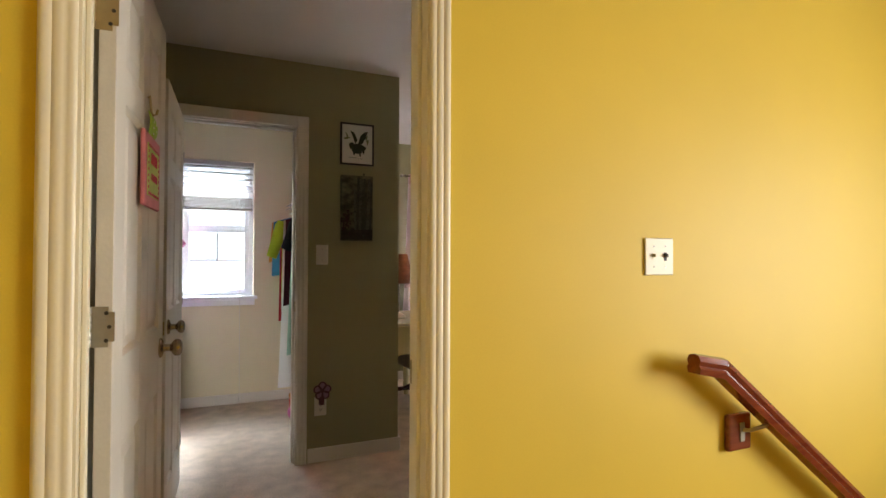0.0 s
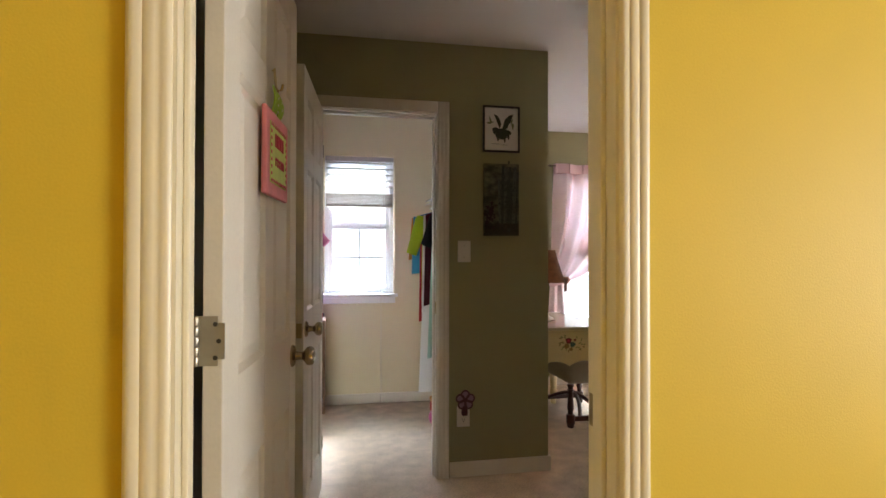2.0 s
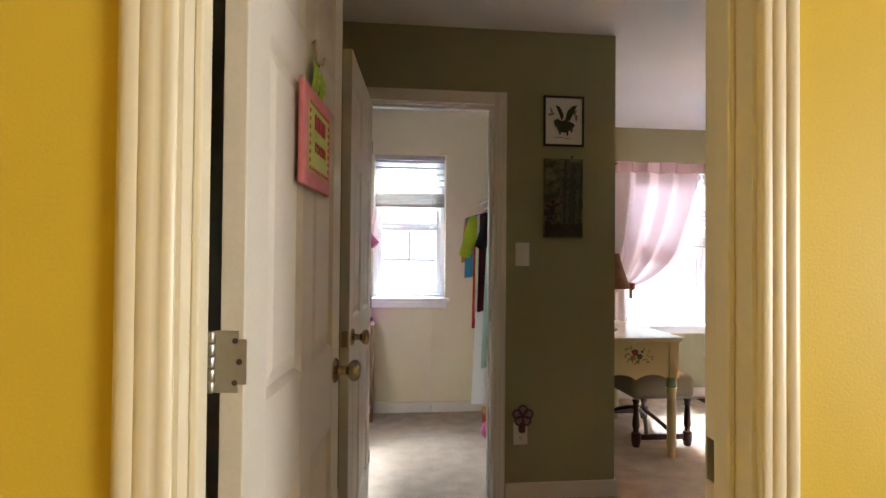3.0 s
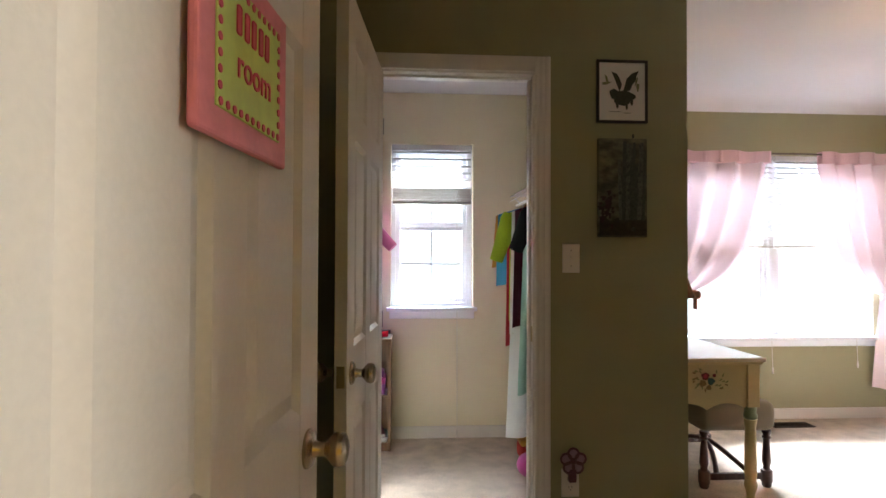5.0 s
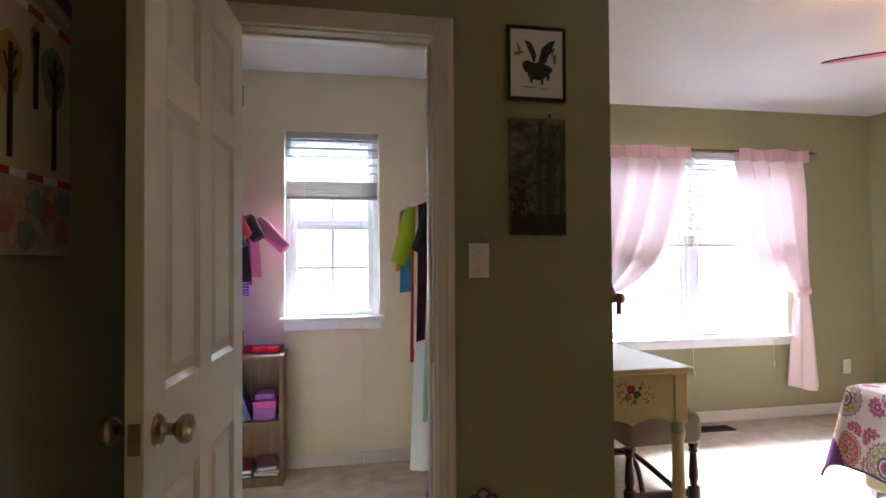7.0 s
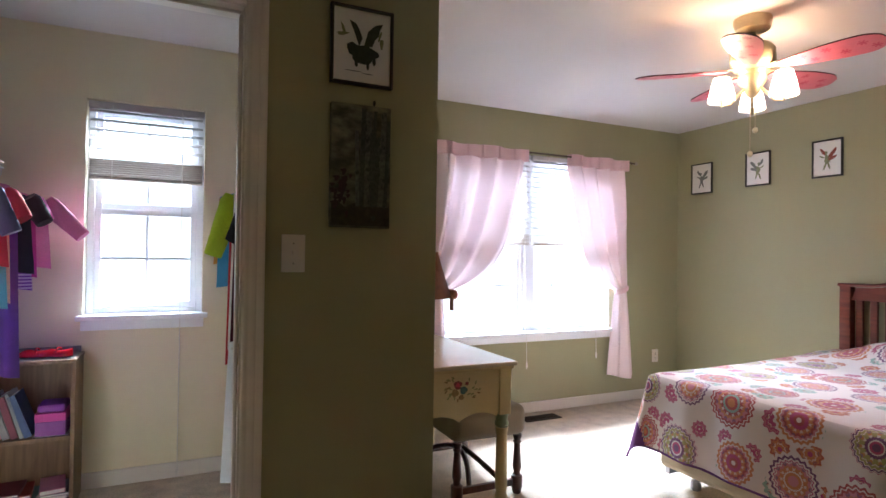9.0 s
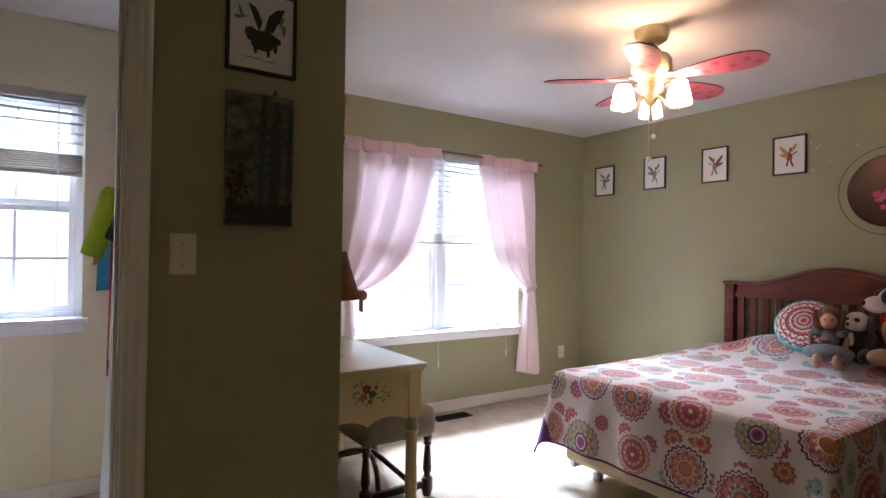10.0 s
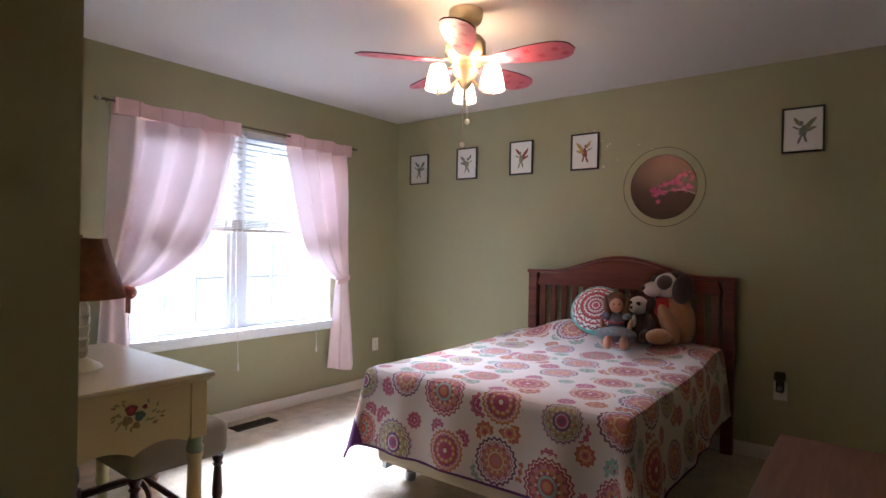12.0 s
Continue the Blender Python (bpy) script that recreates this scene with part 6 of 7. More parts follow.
A0, A1 = LEGX[0] + 0.033, LEGX[1] - 0.033
for yy in (DY0 + 0.030, DY1 - 0.048):
    desk.add("apron", extrude_outline(bmesh.new(), apron_outline(A0, A1, DZ - 0.037, 0.515), yy, yy + 0.018), M_DESK)
for xx in (LEGX[0] - 0.025, LEGX[1] + 0.007):
    bm = extrude_outline(bmesh.new(), apron_outline(LEGY[0] + 0.033, LEGY[1] - 0.033, DZ - 0.037, 0.60), 0, 0.018)
    bm.transform(Matrix(((0, 1, 0, xx), (1, 0, 0, 0), (0, 0, 1, 0), (0, 0, 0, 1))))
    desk.add("apron", bm, M_DESK)
M_ROSE2 = mat("painted_rose_red", (0.26, 0.05, 0.05), 0.5, grain=0.5, scale=220)
M_BLUEF = mat("painted_flower_blue", (0.07, 0.14, 0.13), 0.5, grain=0.3, scale=150)
M_GOLDF = mat("painted_flower_gold", (0.34, 0.22, 0.09), 0.5, grain=0.3, scale=150)
M_SPRIG = mat("painted_sprig_green", (0.34, 0.34, 0.15), 0.5, grain=0.3, scale=150)
rg = random.Random(2)
FXC, FZC, FYP = 1.478, 0.640, DY0 + 0.0298
for i, (dx, dz, r, mt) in enumerate(((-0.012, 0.026, 0.021, M_ROSE2), (0.018, 0.000, 0.019, M_BLUEF), (-0.026, -0.010, 0.018, M_GOLDF), (-0.012, 0.026, 0.010, M_CRIMSON), (0.006, -0.032, 0.013, M_GOLDF), (0.035, 0.030, 0.009, M_ROSE2))):
    bm = bmesh.new()
    blot(bm, oval(FXC + dx, FZC + dz, r, r * 0.95, 18, 0.10, i), 0.0006 + 0.0002 * i)
    desk.add("painted_flower", local(Matrix.Translation((0, FYP, 0)), bm), mt)
for i in range(26):
    a, d = rg.random() * 6.28, 0.030 + 0.055 * rg.random()
    bm = bmesh.new()
    blot(bm, oval(FXC + d * 1.25 * math.cos(a), FZC + d * 0.8 * math.sin(a), 0.010, 0.004, 8, 0.1, i, a + rg.random()), 0.0005)
    desk.add("painted_leaf", local(Matrix.Translation((0, FYP, 0)), bm), M_SPRIG if i % 4 else M_GOLDF)

LX, LY = 1.43, 4.22
M_LSHADE = mat("brown_patterned_shade", (0.28, 0.11, 0.04), 0.6, grain=0.15, scale=60, stain=0.45, stain_scale=14)
M_CRYSTAL = bpy.data.materials.new("clear_lamp_glass")
M_CRYSTAL.use_nodes = True
pb = M_CRYSTAL.node_tree.nodes["Principled BSDF"]
pb.inputs["Transmission Weight"].default_value, pb.inputs["Roughness"].default_value, pb.inputs["IOR"].default_value = 0.85, 0.08, 1.45
pb.inputs["Base Color"].default_value = (0.86, 0.80, 0.76, 1)
lamp_t = Thing("table_lamp", (LX, LY, DZ), "table lamp with a brown shade and clear ribbed base", "lamp")
lamp_t.add("foot", lathe(bmesh.new(), [(0.075, 0.0), (0.078, 0.008), (0.070, 0.020), (0.052, 0.030), (0.034, 0.042), (0.02, 0.05)], 28, LX, LY, DZ), M_PLATE, "ivory round foot", smooth=True)
bm = bmesh.new()
pr = []
for i in range(41):
    u = i / 40
    pr.append((0.018 + 0.008 * math.sin(u * math.pi) + 0.005 * abs(math.sin(u * math.pi * 6)), 0.05 + 0.26 * u))
lamp_t.add("stem", lathe(bm, pr, 24, LX, LY, DZ), M_CRYSTAL, "clear ribbed glass stem", smooth=True)
bm = bmesh.new()
sh = [(0.155, DZ + 0.285), (0.152, DZ + 0.30), (0.132, DZ + 0.36), (0.105, DZ + 0.44), (0.085, DZ + 0.515), (0.086, DZ + 0.522)]
rings = [[bm.verts.new((LX + r * (1 + 0.012 * math.sin(i * 2.5)) * math.cos(2 * math.pi * i / 40), LY + r * (1 + 0.012 * math.sin(i * 2.5)) * math.sin(2 * math.pi * i / 40), z)) for i in range(40)] for r, z in sh]
for p, q in zip(rings, rings[1:]):
    for i in range(40):
        bm.faces.new((p[i], p[(i + 1) % 40], q[(i + 1) % 40], q[i]))
bmesh.ops.solidify(bm, geom=list(bm.faces), thickness=0.002)
lamp_t.add("shade", bm, M_LSHADE, "brown patterned tapered shade", smooth=True)
lamp_t.add("harp_top", lathe(bmesh.new(), [(0.006, 0.30), (0.006, 0.52), (0.088, 0.5205), (0.088, 0.5225), (0.006, 0.523), (0.006, 0.535)], 16, LX, LY, DZ), M_BRASS, smooth=True)
bow = bmesh.new()
for sgn in (-1, 1):
    ellipsoid(bow, (LX + 0.165, LY - 0.03 + sgn * 0.022, DZ + 0.30), (0.020, 0.034, 0.026), (0, 0, sgn * 20), 12, 8)
for sgn in (-1, 1):
    bx(bow, LX + 0.160, LX + 0.163, LY - 0.03 + sgn * 0.012 - 0.010, LY - 0.03 + sgn * 0.012 + 0.010, DZ + 0.215, DZ + 0.30)
lamp_t.add("bow", bow, mat("brown_pink_ribbon", (0.62, 0.26, 0.17), 0.6), "ribbon bow on the shade rim")

bench = Thing("bench", (1.77, 4.40, 0), "upholstered bench with dark turned legs and stretchers", "bench")
SX0, SX1, SY0, SY1 = 1.545, 1.985, 4.05, 4.76
bm = bmesh.new()
bx(bm, SX0, SX1, SY0, SY1, 0.315, 0.475, 0.045, 5)
for v in bm.verts:
    if v.co.z > 0.40:
        cx, cy = (v.co.x - (SX0 + SX1) / 2) / ((SX1 - SX0) / 2), (v.co.y - (SY0 + SY1) / 2) / ((SY1 - SY0) / 2)
        v.co.z += 0.03 * (1 - cx * cx) * (1 - cy * cy)
bench.add("seat", bm, M_STOOLC, smooth=True)
for lx in (SX0 + 0.04, SX1 - 0.04):
    for ly in (SY0 + 0.04, SY1 - 0.04):
        bench.add("leg", lathe(bmesh.new(), [(0.020, 0.0), (0.026, 0.012), (0.026, 0.03), (0.031, 0.031), (0.031, 0.095), (0.020, 0.10), (0.018, 0.115), (0.025, 0.14), (0.021, 0.20), (0.016, 0.265), (0.024, 0.275), (0.017, 0.285), (0.024, 0.30), (0.024, 0.314)], 18, lx, ly, 0), M_STOOLW, smooth=True)
for ly in (SY0 + 0.04, SY1 - 0.04):
    bench.add("stretcher", box(SX0 + 0.072, SX1 - 0.072, ly - 0.012, ly + 0.012, 0.045, 0.080, bevel=0.003), M_STOOLW)
for s in (-1, 1):
    pts = [((SX0 + SX1) / 2 + s * (0.10 - 0.085 * math.sin(math.pi * i / 16)), SY0 + 0.053 + (SY1 - SY0 - 0.106) * i / 16, 0.065 + 0.10 * math.sin(math.pi * i / 16)) for i in range(17)]
    bench.add("curved_stretcher", tube(bmesh.new(), pts, 0.014, 8), M_STOOLW, smooth=True)

vent = Thing("floor_vent", (2.86, 5.20, 0), "dark brown metal floor vent set in the carpet", "vent")
M_VENT = mat("dark_brown_vent_metal", (0.035, 0.022, 0.016), 0.45, metal=0.5, grain=0.1, scale=60)
VX0, VX1, VY0, VY1 = 2.70, 3.025, 5.125, 5.245
bm = bmesh.new()
bx(bm, VX0, VX1, VY0, VY0 + 0.014, 0.0005, 0.008, 0.002, 1), bx(bm, VX0, VX1, VY1 - 0.014, VY1, 0.0005, 0.008, 0.002, 1)
bx(bm, VX0, VX0 + 0.014, VY0 + 0.014, VY1 - 0.014, 0.0005, 0.008, 0.002, 1), bx(bm, VX1 - 0.014, VX1, VY0 + 0.014, VY1 - 0.014, 0.0005, 0.008, 0.002, 1)
vent.add("frame", bm, M_VENT)
vent.add("backing", box(VX0 + 0.014, VX1 - 0.014, VY0 + 0.014, VY1 - 0.014, 0.0005, 0.002), M_DARK)
sl = None
for i in range(24):
    x = VX0 + 0.024 + 0.012 * i
    if sl is None:
        sl = vent.add("slat", box(x - 0.002, x + 0.002, VY0 + 0.014, VY1 - 0.014, 0.002, 0.007), M_VENT)
        x_first = x
    else:
        o = new("slat", sl.data)
        o.parent, o.location = vent.root, (x - x_first, 0, 0)

chest = Thing("wooden_chest", (2.95, 1.68, 0), "low brown wooden chest beside the bed", "chest")
chest.add("lid", box(2.36, 3.51, 1.362, 2.075, 0.425, 0.45, bevel=0.006), M_CHEST)
chest.add("body", box(2.38, 3.49, 1.377, 2.055, 0.06, 0.4245, bevel=0.005), M_CHEST)
for lx in (2.42, 3.45):
    for ly in (1.34, 2.015):
        chest.add("foot", box(lx - 0.03, lx + 0.03, ly - 0.03, ly + 0.03, 0.0, 0.0595, bevel=0.004), M_CHEST)

# ---- closet ----
M_WIRE = mat("white_coated_wire", (0.72, 0.70, 0.68), 0.4)


def closet_shelf(xw, out, y0, y1, z, depth, label):
    """A wire shelf with its hanging rail, fixed to a side wall."""
    t = Thing("wire_shelf", (xw, y0, z), label, "shelf", "closet shelves")
    x1 = xw + out * depth
    for yy in (y0, y1):
        t.add("bracket", tube(bmesh.new(), [(xw, yy, z - 0.25), (x1 - out * 0.03, yy, z - 0.01)], 0.005, 6), M_WIRE)
    for k in range(4):
        xx = xw + out * (0.01 + (depth - 0.01) * k / 3)
        t.add("long_wire", tube(bmesh.new(), [(xx, y0, z), (xx, y1, z)], 0.0035, 6), M_WIRE)
    t.add("front_wire", tube(bmesh.new(), [(x1, y0, z - 0.03), (x1, y1, z - 0.03)], 0.0035, 6), M_WIRE)
    t.add("hanging_rail", tube(bmesh.new(), [(x1 - out * 0.045, y0, z - 0.06), (x1 - out * 0.045, y1, z - 0.06)], 0.010, 10), M_WIRE)
    bm = bmesh.new()
    n = int((y1 - y0) / 0.03)
    for i in range(n + 1):
        yy = y0 + (y1 - y0) * i / n
        bx(bm, min(xw, x1), max(xw, x1), yy - 0.0012, yy + 0.0012, z + 0.003, z + 0.006)
    cross = t.add("cross_wires", bm, M_WIRE)
    cross["kind"] = "stuff"
    return x1 - out * 0.045


ZL = 1.70
RAIL_L = closet_shelf(CLO_L + 0.002, 1, 3.56, 4.98, ZL, 0.33, "white wire closet shelf with a hanging rail of children's clothes")
RAIL_R = closet_shelf(CLO_R - 0.002, -1, 3.56, 4.98, ZL, 0.345, "white wire closet shelf with a hanging rail of dresses")


def cloth_mat(name, colour, stripe=None, width=14.0):
    if stripe is None:
        return mat(name, colour, 0.9, grain=0.12, scale=200, bump=0.2, stain=0.12, stain_scale=9, sheen=0.2)
    m = mat(name, colour, 0.9)
    n, l = m.node_tree.nodes, m.node_tree.links
    b = n["Principled BSDF"]
    co, w, r = n.new("ShaderNodeTexCoord"), n.new("ShaderNodeTexWave"), n.new("ShaderNodeValToRGB")
    w.bands_direction = "Z"
    w.inputs["Scale"].default_value, w.inputs["Distortion"].default_value = width, 0.4
    l.new(co.outputs["Object"], w.inputs["Vector"]), l.new(w.outputs["Fac"], r.inputs["Fac"])
    r.color_ramp.interpolation = "CONSTANT"
    r.color_ramp.elements[0].color, r.color_ramp.elements[1].color = (*colour, 1), (*stripe, 1)
    r.color_ramp.elements[1].position = 0.5
    l.new(r.outputs["Color"], b.inputs["Base Color"])
    return m


def garment(y, rail_x, side, material, label, category, width=0.40, length=0.50, flare=0.05, sleeve=0.0, drop=0.0, seed=1, name="shirt", off=0.0, sag=0.5):
    """A garment on its hanger, seen edge on: shoulders slope from the hanger, folds run down, sleeves hang out."""
    rg = random.Random(seed)
    top = ZL - 0.06 - 0.075 - drop
    t = Thing(name, (rail_x + off, y, top), label, category, "clothes on the closet rails")
    cx = rail_x + off
    hook = [(cx, y, ZL - 0.052 + 0.008), (cx + 0.016, y, ZL - 0.040), (cx + 0.014, y, ZL - 0.075), (cx, y, ZL - 0.095), (cx, y, top + 0.005)]
    hg_ = t.add("hanger", tube(bmesh.new(), hook + [(cx - width * 0.45, y, top - 0.055), (cx + width * 0.45, y, top - 0.055), (cx, y, top + 0.004)], 0.0035, 6), M_WIRE, "white wire hanger")
    bm = bmesh.new()
    NS, NT = 28, 22
    ph = rg.random() * 6
    layers = []
    for sgn in (-1, 1):
        rows = []
        for it in range(NT + 1):
            f = it / NT
            row = []
            for i in range(NS + 1):
                s = i / NS * 2 - 1
                hw = width / 2 + flare * f * (1 if f > 0.2 else f / 0.2)
                x = cx + hw * s
                z = top - length * f - 0.055 * abs(s) ** 1.3 * (1 - f * 0.4) + (0.02 if abs(s) < 0.25 and f == 0 else 0)
                d = 0.013 + 0.020 * math.sin(math.pi * min(1.0, f * 1.2 + 0.1)) * (1 - s * s * 0.6)
                fold = (0.008 + 0.016 * f) * math.sin(s * 7 + ph + f * 1.5) + 0.006 * noise.noise((s * 3, f * 4, seed))
                yy = y + sgn * d * (1 - abs(s) ** 6) + fold
                row.append(bm.verts.new((x, yy, z)))
            rows.append(row)
        for a, b in zip(rows, rows[1:]):
            for i in range(NS):
                bm.faces.new((a[i], a[i + 1], b[i + 1], b[i]))
        layers.append(rows)
    bmesh.ops.remove_doubles(bm, verts=bm.verts, dist=0.0008)
    t.add("body", bm, material, smooth=True)
    if sleeve:
        for sx in (-1, 1):
            x0, z0 = cx + sx * width * 0.48, top - 0.060
            pts, rad = [], []
            for i in range(9):
                u = i / 8
                pts.append((x0 + sx * sleeve * (u * (1 - sag) + 0.1 * u), y + 0.01 * math.sin(u * 5 + ph), z0 - sleeve * u * (0.45 + sag * 0.6)))
                rad.append(0.050 * (1 - 0.28 * u) * (0.75 if i == 0 else 1))
            b2 = tube(bmesh.new(), pts, rad, 12)
            b2.transform(Matrix.Translation((0, y, 0)) @ Matrix.Diagonal((1, 0.55, 1, 1)) @ Matrix.Translation((0, -y, 0)))
            t.add("sleeve", b2, material, smooth=True)
    return t


C_LIME = cloth_mat("neon_lime_jersey", (0.55, 0.72, 0.04))
C_WINE = cloth_mat("wine_red_velvet", (0.10, 0.012, 0.035))
C_NAVY = cloth_mat("black_navy_cloth", (0.012, 0.012, 0.022))
C_WHITE = sheer("white_gauze_dress", (0.82, 0.84, 0.86), 0.30, 0.03)
C_CREAM = cloth_mat("cream_white_cotton", (0.74, 0.72, 0.68))
C_MINT = cloth_mat("mint_gauze", (0.40, 0.66, 0.60))
C_BLUE = cloth_mat("bright_blue_cotton", (0.05, 0.28, 0.55))
C_RED = cloth_mat("bright_red_cotton", (0.55, 0.03, 0.045))
C_ORANGE = cloth_mat("orange_cotton", (0.65, 0.30, 0.05))
C_STRIPE = cloth_mat("black_white_stripe", (0.65, 0.65, 0.65), (0.04, 0.04, 0.05), 22)
C_PINK = cloth_mat("pink_fleece", (0.62, 0.20, 0.36))
C_MAG = cloth_mat("magenta_cotton", (0.50, 0.04, 0.22))
C_PURP = cloth_mat("deep_purple_cotton", (0.10, 0.03, 0.22))
C_PSTR = cloth_mat("purple_white_stripe", (0.20, 0.07, 0.32), (0.55, 0.48, 0.62), 20)
C_TEAL = cloth_mat("aqua_cotton", (0.14, 0.45, 0.45))
C_SALM = cloth_mat("salmon_cotton", (0.62, 0.24, 0.18))
C_DENIM = cloth_mat("grey_violet_jersey", (0.11, 0.09, 0.20))
C_GREENP = cloth_mat("pale_green_cotton", (0.35, 0.60, 0.34))

R = RAIL_R
garment(4.02, R, -1, C_LIME, "neon lime short-sleeved top on a hanger", "shirt", 0.36, 0.60, 0.0, 0.27, seed=1, name="lime_shirt", off=-0.045, sag=0.80)
garment(3.89, R, -1, C_WINE, "wine red velvet dress on a hanger", "dress", 0.36, 0.62, 0.01, seed=2, name="wine_dress", off=-0.045)
garment(3.83, R, -1, C_NAVY, "black short top on a hanger", "shirt", 0.32, 0.20, 0.0, 0.22, seed=3, name="black_shirt", off=-0.0, sag=0.75)
garment(3.96, R, -1, C_CREAM, "cream white cotton tunic on a hanger", "shirt", 0.38, 0.66, 0.015, seed=12, name="white_tunic", off=-0.035)
garment(3.925, R, -1, C_WHITE, "long white gauze dress on a hanger", "dress", 0.31, 1.19, 0.05, seed=4, name="white_dress", off=-0.055)
garment(3.855, R, -1, C_MINT, "mint gauze dress on a hanger", "dress", 0.26, 0.95, 0.04, seed=5, name="mint_dress", off=-0.05)
garment(4.08, R, -1, C_RED, "bright red cotton top on a hanger", "shirt", 0.40, 0.74, 0.01, seed=6, name="red_shirt", off=-0.03)
garment(4.16, R, -1, C_BLUE, "bright blue cotton top on a hanger", "shirt", 0.44, 0.42, 0.01, seed=7, name="blue_shirt", off=-0.045)
garment(4.24, R, -1, C_ORANGE, "orange cotton top on a hanger", "shirt", 0.44, 0.32, 0.02, seed=8, name="orange_shirt", off=-0.045)
garment(4.32, R, -1, C_STRIPE, "black and white striped top on a hanger", "shirt", 0.44, 0.30, 0.02, seed=9, name="striped_shirt", off=0.03)
garment(4.42, R, -1, C_MAG, "magenta dress on a hanger", "dress", 0.40, 0.60, 0.02, seed=10, name="magenta_dress", off=0.06)

R = RAIL_L
left_row = [(4.86, C_PINK, "pink fleece jacket on a hanger", "jacket", 0.40, 0.36, 0.24, "pink_jacket", 0.05, 0.42),
            (4.79, C_MAG, "magenta dress with ruffles on a hanger", "dress", 0.38, 0.40, 0.12, "magenta_dress", 0.02, 0.6),
            (4.73, C_PSTR, "purple and white striped top on a hanger", "shirt", 0.36, 0.46, 0.0, "striped_shirt", 0.02, 0.6),
            (4.66, C_NAVY, "black short-sleeved top on a hanger", "shirt", 0.38, 0.38, 0.14, "black_shirt", 0.03, 0.6),
            (4.60, C_PURP, "deep purple trousers on a hanger", "trousers", 0.26, 0.84, 0.0, "purple_trousers", 0.06, 0.6),
            (4.54, C_SALM, "salmon cotton top on a hanger", "shirt", 0.36, 0.50, 0.12, "salmon_shirt", -0.01, 0.6),
            (4.47, C_TEAL, "aqua cotton top on a hanger", "shirt", 0.38, 0.52, 0.0, "aqua_shirt", -0.02, 0.6),
            (4.40, C_RED, "bright red top with short sleeves on a hanger", "shirt", 0.38, 0.34, 0.14, "red_shirt", 0.0, 0.6),
            (4.32, C_PSTR, "purple and white striped leggings on a hanger", "trousers", 0.28, 0.78, 0.0, "striped_leggings", 0.03, 0.6),
            (4.24, C_DENIM, "grey violet hooded top on a hanger", "shirt", 0.42, 0.50, 0.20, "violet_shirt", -0.03, 0.7),
            (4.16, C_NAVY, "black dress on a hanger", "dress", 0.38, 0.62, 0.0, "black_dress", -0.02, 0.6),
            (4.08, C_GREENP, "pale green dress on a hanger", "dress", 0.38, 0.78, 0.0, "green_dress", -0.05, 0.6),
            (4.00, C_PINK, "pink dress with a ruffled hem on a hanger", "dress", 0.36, 0.84, 0.0, "pink_dress", -0.04, 0.6)]
for i, (y, mt, label, cat, w, ln, slv, nm, off, sag) in enumerate(left_row):
    garment(y, R, 1, mt, label, cat, w, ln, 0.02, slv, seed=20 + i, name=nm, off=off, sag=sag)

# bookcase against the back wall
KX0, KX1, KY0, KY1, KZ = -0.80, -0.165, 4.765, 5.010, 0.735
bc = Thing("bookcase", ((KX0 + KX1) / 2, (KY0 + KY1) / 2, 0), "small oak laminate bookcase in the closet corner", "bookcase")
for a, b in ((KX0, KX0 + 0.018), (KX1 - 0.018, KX1)):
    bc.add("side_panel", box(a, b, KY0, KY1, 0.0, KZ - 0.0185, bevel=0.0015, seg=1), M_SHELF)
bc.add("top", box(KX0 - 0.004, KX1 + 0.004, KY0 - 0.006, KY1, KZ - 0.018, KZ, bevel=0.002, seg=1), M_SHELF)
for z in (0.055, 0.365):
    bc.add("shelf", box(KX0 + 0.0185, KX1 - 0.0185, KY0 + 0.003, KY1 - 0.008, z - 0.018, z, bevel=0.001, seg=1), M_SHELF)
bc.add("plinth", box(KX0 + 0.0185, KX1 - 0.0185, KY0 + 0.01, KY0 + 0.024, 0.0, 0.0365), M_SHELF)
bc.add("back_panel", box(KX0 + 0.0185, KX1 - 0.0185, KY1 - 0.007, KY1, 0.0, KZ - 0.019), M_SHELF)

book_cols = [mat("book_cover_" + n_, c, 0.5, grain=0.05, scale=60, stain=0.1, stain_scale=20) for n_, c in (("blue", (0.06, 0.10, 0.24)), ("grey", (0.30, 0.30, 0.32)), ("white", (0.62, 0.60, 0.58)), ("red", (0.36, 0.05, 0.05)), ("maroon", (0.20, 0.04, 0.07)), ("teal", (0.06, 0.20, 0.22)), ("brown", (0.18, 0.10, 0.06)), ("pink", (0.50, 0.18, 0.26)))]
rg = random.Random(11)


def book(at, w, h, d, lean, material, label, flat=False):
    """A book: boards with a rounded spine and the block of pages between."""
    root = tagged(new("book"), label, "book", "books in the bookcase")
    root.matrix_basis = pose(*at, 0, lean, 0) if not flat else pose(*at, 0, 90, 0) @ pose(0, 0, 0, 0, 0, 0)
    bm = bmesh.new()
    bx(bm, 0, 0.0025, 0, d, 0, h), bx(bm, w - 0.0025, w, 0, d, 0, h), bx(bm, 0.0025, w - 0.0025, 0, 0.003, 0, h)
    part("cover", bm, material, root)
    part("pages", box(0.0028, w - 0.0028, 0.0035, d - 0.004, 0.004, h - 0.004), M_PAPER, root)
    return root


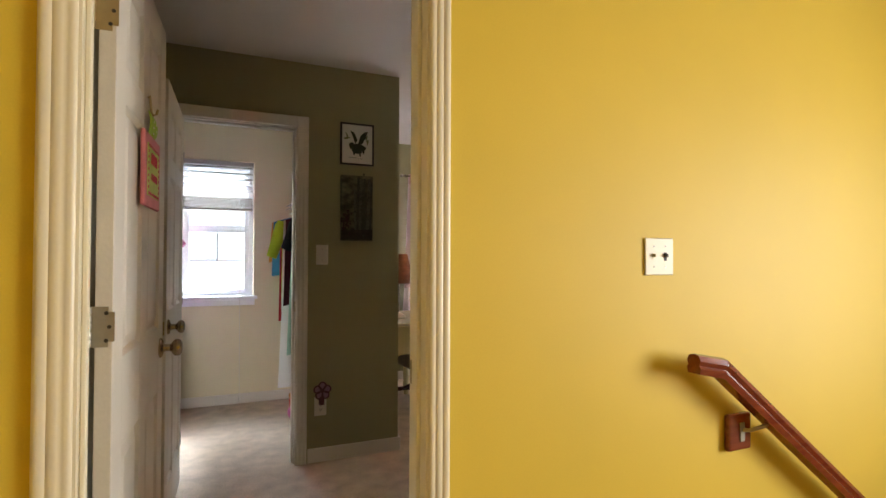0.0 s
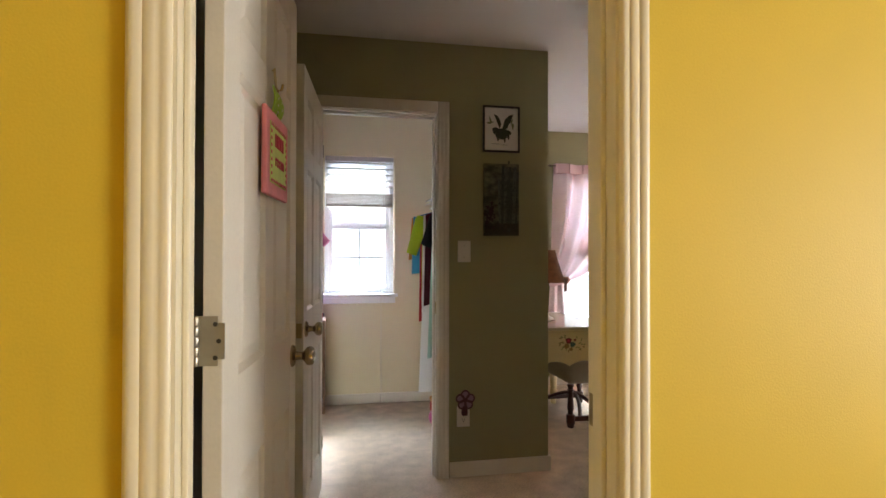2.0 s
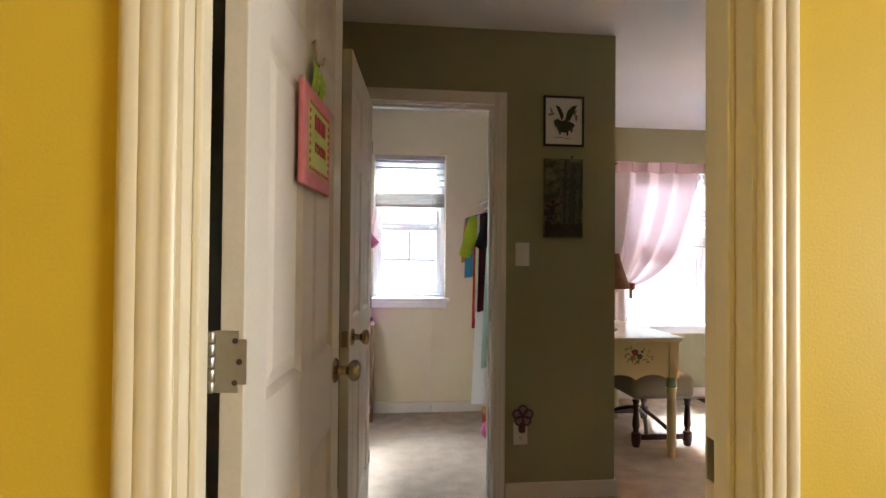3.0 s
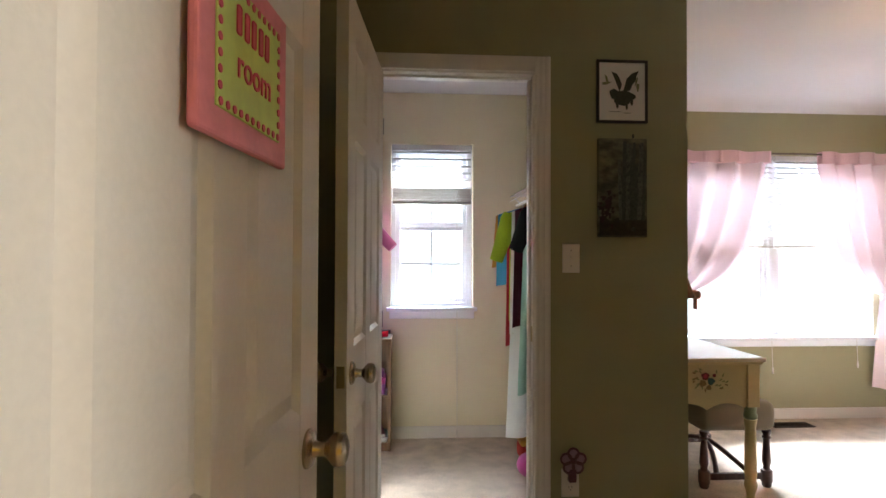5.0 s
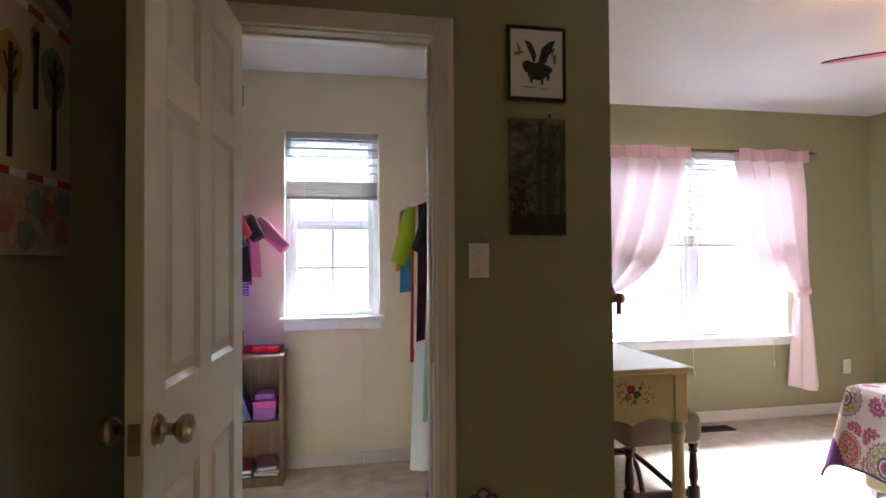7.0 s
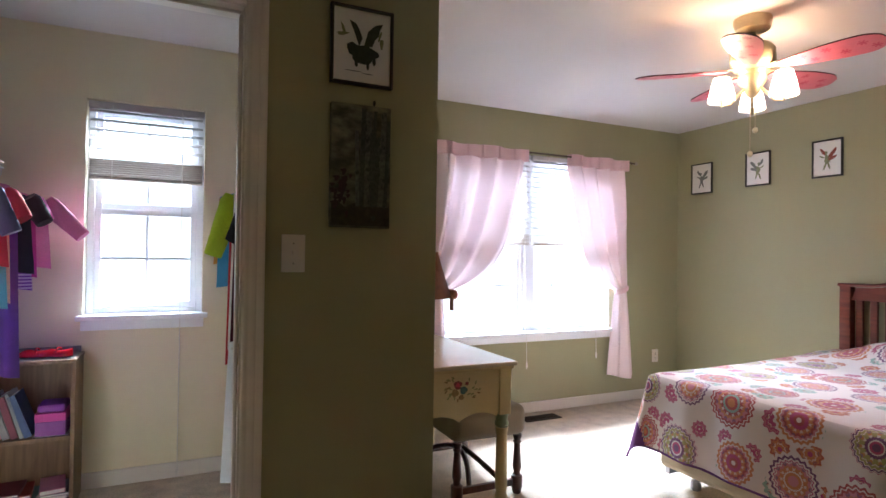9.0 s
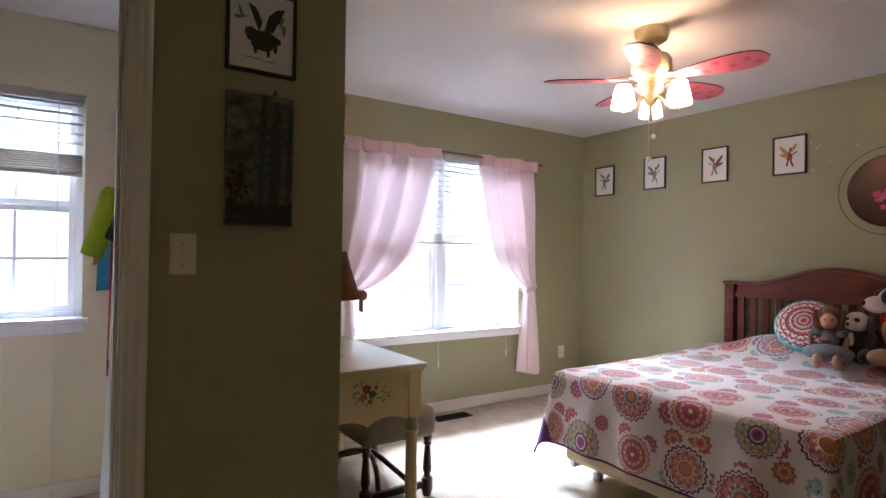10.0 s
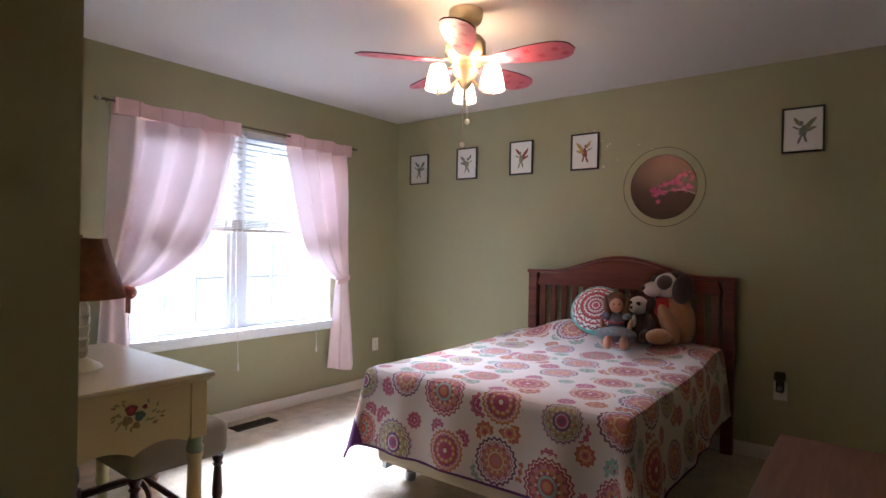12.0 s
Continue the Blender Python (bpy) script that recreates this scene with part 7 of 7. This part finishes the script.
x = KX0 + 0.03
i = 0
while x < KX1 - 0.245:
    w, h = 0.014 + 0.02 * rg.random(), 0.19 + 0.06 * rg.random()
    lean = -16 - 4 * rg.random()
    nm = ("blue", "grey", "white", "red", "maroon", "teal", "brown", "pink")
    k = rg.randrange(8)
    book((x + 0.07 * (1 if lean < 0 else 0), KY0 + 0.02, 0.3665), w, h, 0.16, lean, book_cols[k], nm[k] + " children's book leaning on the shelf")
    x += w * 1.07 + 0.003
z = 0.0565
for k, (w, tk, xs) in enumerate(((0.27, 0.016, -0.24), (0.25, 0.012, -0.245), (0.22, 0.022, -0.27), (0.26, 0.014, -0.46), (0.24, 0.020, -0.47), (0.2, 0.014, -0.49))):
    if k == 3:
        z = 0.0565
    root = tagged(new("book"), ("white", "grey", "pink", "teal", "red", "maroon")[k] + " picture book lying flat on the bottom shelf", "book", "books in the bookcase")
    root.matrix_basis = pose(xs - 0.0, KY0 + 0.115, z + 0.0, 0, 0, (-6, 4, 9, -4, 7, 2)[k])
    part("cover", box(-w / 2 + 0.06 if k < 3 else -w / 2, 0.055 if k < 3 else w / 2, -0.095, 0.10, 0, tk, bevel=0.001, seg=1), book_cols[(2, 1, 7, 5, 3, 4)[k]], root)
    part("pages", box(-w / 2 + 0.064 if k < 3 else -w / 2 + 0.004, 0.051 if k < 3 else w / 2 - 0.004, -0.0965, 0.08, 0.003, tk - 0.003), M_PAPER, root)
    z += tk + 0.0005

M_HOTP = mat("hot_pink_card", (0.55, 0.04, 0.30), 0.5, grain=0.05, scale=60)
M_VIO = mat("violet_card", (0.25, 0.06, 0.32), 0.5, grain=0.05, scale=60)
kb = Thing("storage_box", (-0.27, 4.87, 0.366), "small pink and purple striped storage box on the shelf", "box")
kb.add("body", box(-0.330, -0.205, 4.79, 4.95, 0.3665, 0.435, bevel=0.003), M_VIO)
kb.add("stripe", box(-0.3315, -0.2035, 4.788, 4.952, 0.4355, 0.475, bevel=0.002), M_HOTP)
kb.add("lid", box(-0.325, -0.210, 4.80, 4.94, 0.4755, 0.515, bevel=0.012), M_VIO)
kb.add("tray", box(-0.340, -0.195, 4.785, 4.955, 0.3660, 0.3664), M_PAPER)

M_REDSH = mat("glossy_red_shoe_leather", (0.50, 0.015, 0.025), 0.18, grain=0.1, scale=120, bump=0.1)


def shoe(at, rz, label):
    t = tagged(new("shoe"), label, "shoe", "red shoes on the bookcase")
    t.matrix_basis = pose(*at, 0, 0, rz)
    bm = bmesh.new()
    rows = []
    for i in range(13):
        u = i / 12
        x = -0.075 + 0.15 * u
        hw = 0.026 * (1 - abs(2 * u - 1) ** 4) ** 0.5 + 0.002 + 0.005 * math.sin(u * math.pi)
        h = 0.038 - 0.010 * math.sin(u * math.pi) if u < 0.5 else 0.028 + 0.006 * math.sin((u - 0.5) * 2 * math.pi) - 0.014 * max(0, u - 0.8) * 5
        rows.append([bm.verts.new((x, hw * math.cos(a), 0.007 + max(0, math.sin(a)) * h if math.sin(a) > 0 else 0.007)) for a in [math.pi * k / 8 for k in range(9)]])
    for a, b in zip(rows, rows[1:]):
        for k in range(8):
            bm.faces.new((a[k], a[k + 1], b[k + 1], b[k]))
    bm.faces.new(rows[0]), bm.faces.new(rows[-1][::-1])
    part("upper", bm, M_REDSH, t, smooth=True)
    part("sole", ellipsoid(bmesh.new(), (0, 0, 0.004), (0.079, 0.030, 0.004), u=20, v=6), M_DARK, t)
    part("strap", tube(bmesh.new(), [(-0.01, -0.026, 0.02), (-0.008, -0.016, 0.042), (-0.006, 0.0, 0.048), (-0.008, 0.016, 0.042), (-0.01, 0.026, 0.02)], 0.004, 6), M_REDSH, t)
    return t


shoe((-0.255, 4.845, KZ + 0.003), 158, "glossy red child's shoe on the bookcase")
shoe((-0.345, 4.855, KZ + 0.003), 168, "glossy red child's shoe beside its pair")
tray = Thing("shallow_tray", (-0.30, 4.90, KZ), "shallow grey tray under the red shoes", "tray")
tray.add("base", box(-0.445, -0.175, 4.79, 4.995, KZ + 0.0005, KZ + 0.003), M_GREY)
tray.add("rim", box(-0.445, -0.175, 4.990, 4.998, KZ + 0.0032, KZ + 0.032, bevel=0.002), M_GREY)
M_BAGP = mat("clear_pink_plastic_bag", (0.50, 0.22, 0.33), 0.15, grain=0.3, scale=14, bump=0.8, stain=0.4, stain_scale=18)
bag = bmesh.new()
ellipsoid(bag, (0, 0, 0.030), (0.085, 0.065, 0.032), u=22, v=14)
for v in bag.verts:
    v.co += Vector((noise.noise(v.co * 22), noise.noise(v.co * 22 + Vector((3, 1, 2))), 0.6 * noise.noise(v.co * 25))) * 0.012
    v.co.z = max(v.co.z, 0.0)
ob = finish(bag, "plastic_bag", M_BAGP, smooth=True)
ob.matrix_basis = pose(-0.545, 4.86, KZ + 0.0005)
tagged(ob, "crumpled pink plastic bag on the bookcase", "bag")

# soft toy and red case on the closet floor
M_MAGF = mat("magenta_plush", (0.48, 0.05, 0.26), 0.95, grain=0.25, scale=260, bump=0.7, sheen=0.3)
M_GRN = mat("green_plush", (0.08, 0.30, 0.16), 0.95, grain=0.2, scale=260)
plush("floor_plush", (0.665, 4.30, 0.0), 60, "magenta soft toy lying on the closet carpet",
      [((0, 0, 0.07), (0.10, 0.085, 0.07), (0, 0, 0), 0), ((-0.07, -0.05, 0.05), (0.06, 0.05, 0.045), (0, 20, 0), 0), ((0.08, 0.03, 0.06), (0.05, 0.06, 0.05), (0, 0, 0), 1), ((0.0, -0.08, 0.09), (0.045, 0.04, 0.04), (0, 0, 0), 0)], [M_MAGF, M_GRN])
rc = Thing("red_case", (0.74, 4.62, 0), "small red case with an orange lid on the closet floor", "case")
rc.add("body", box(0.655, 0.82, 4.55, 4.70, 0.0005, 0.085, bevel=0.012), M_REDC)
rc.add("lid", box(0.652, 0.823, 4.547, 4.703, 0.0855, 0.125, bevel=0.014), C_ORANGE)
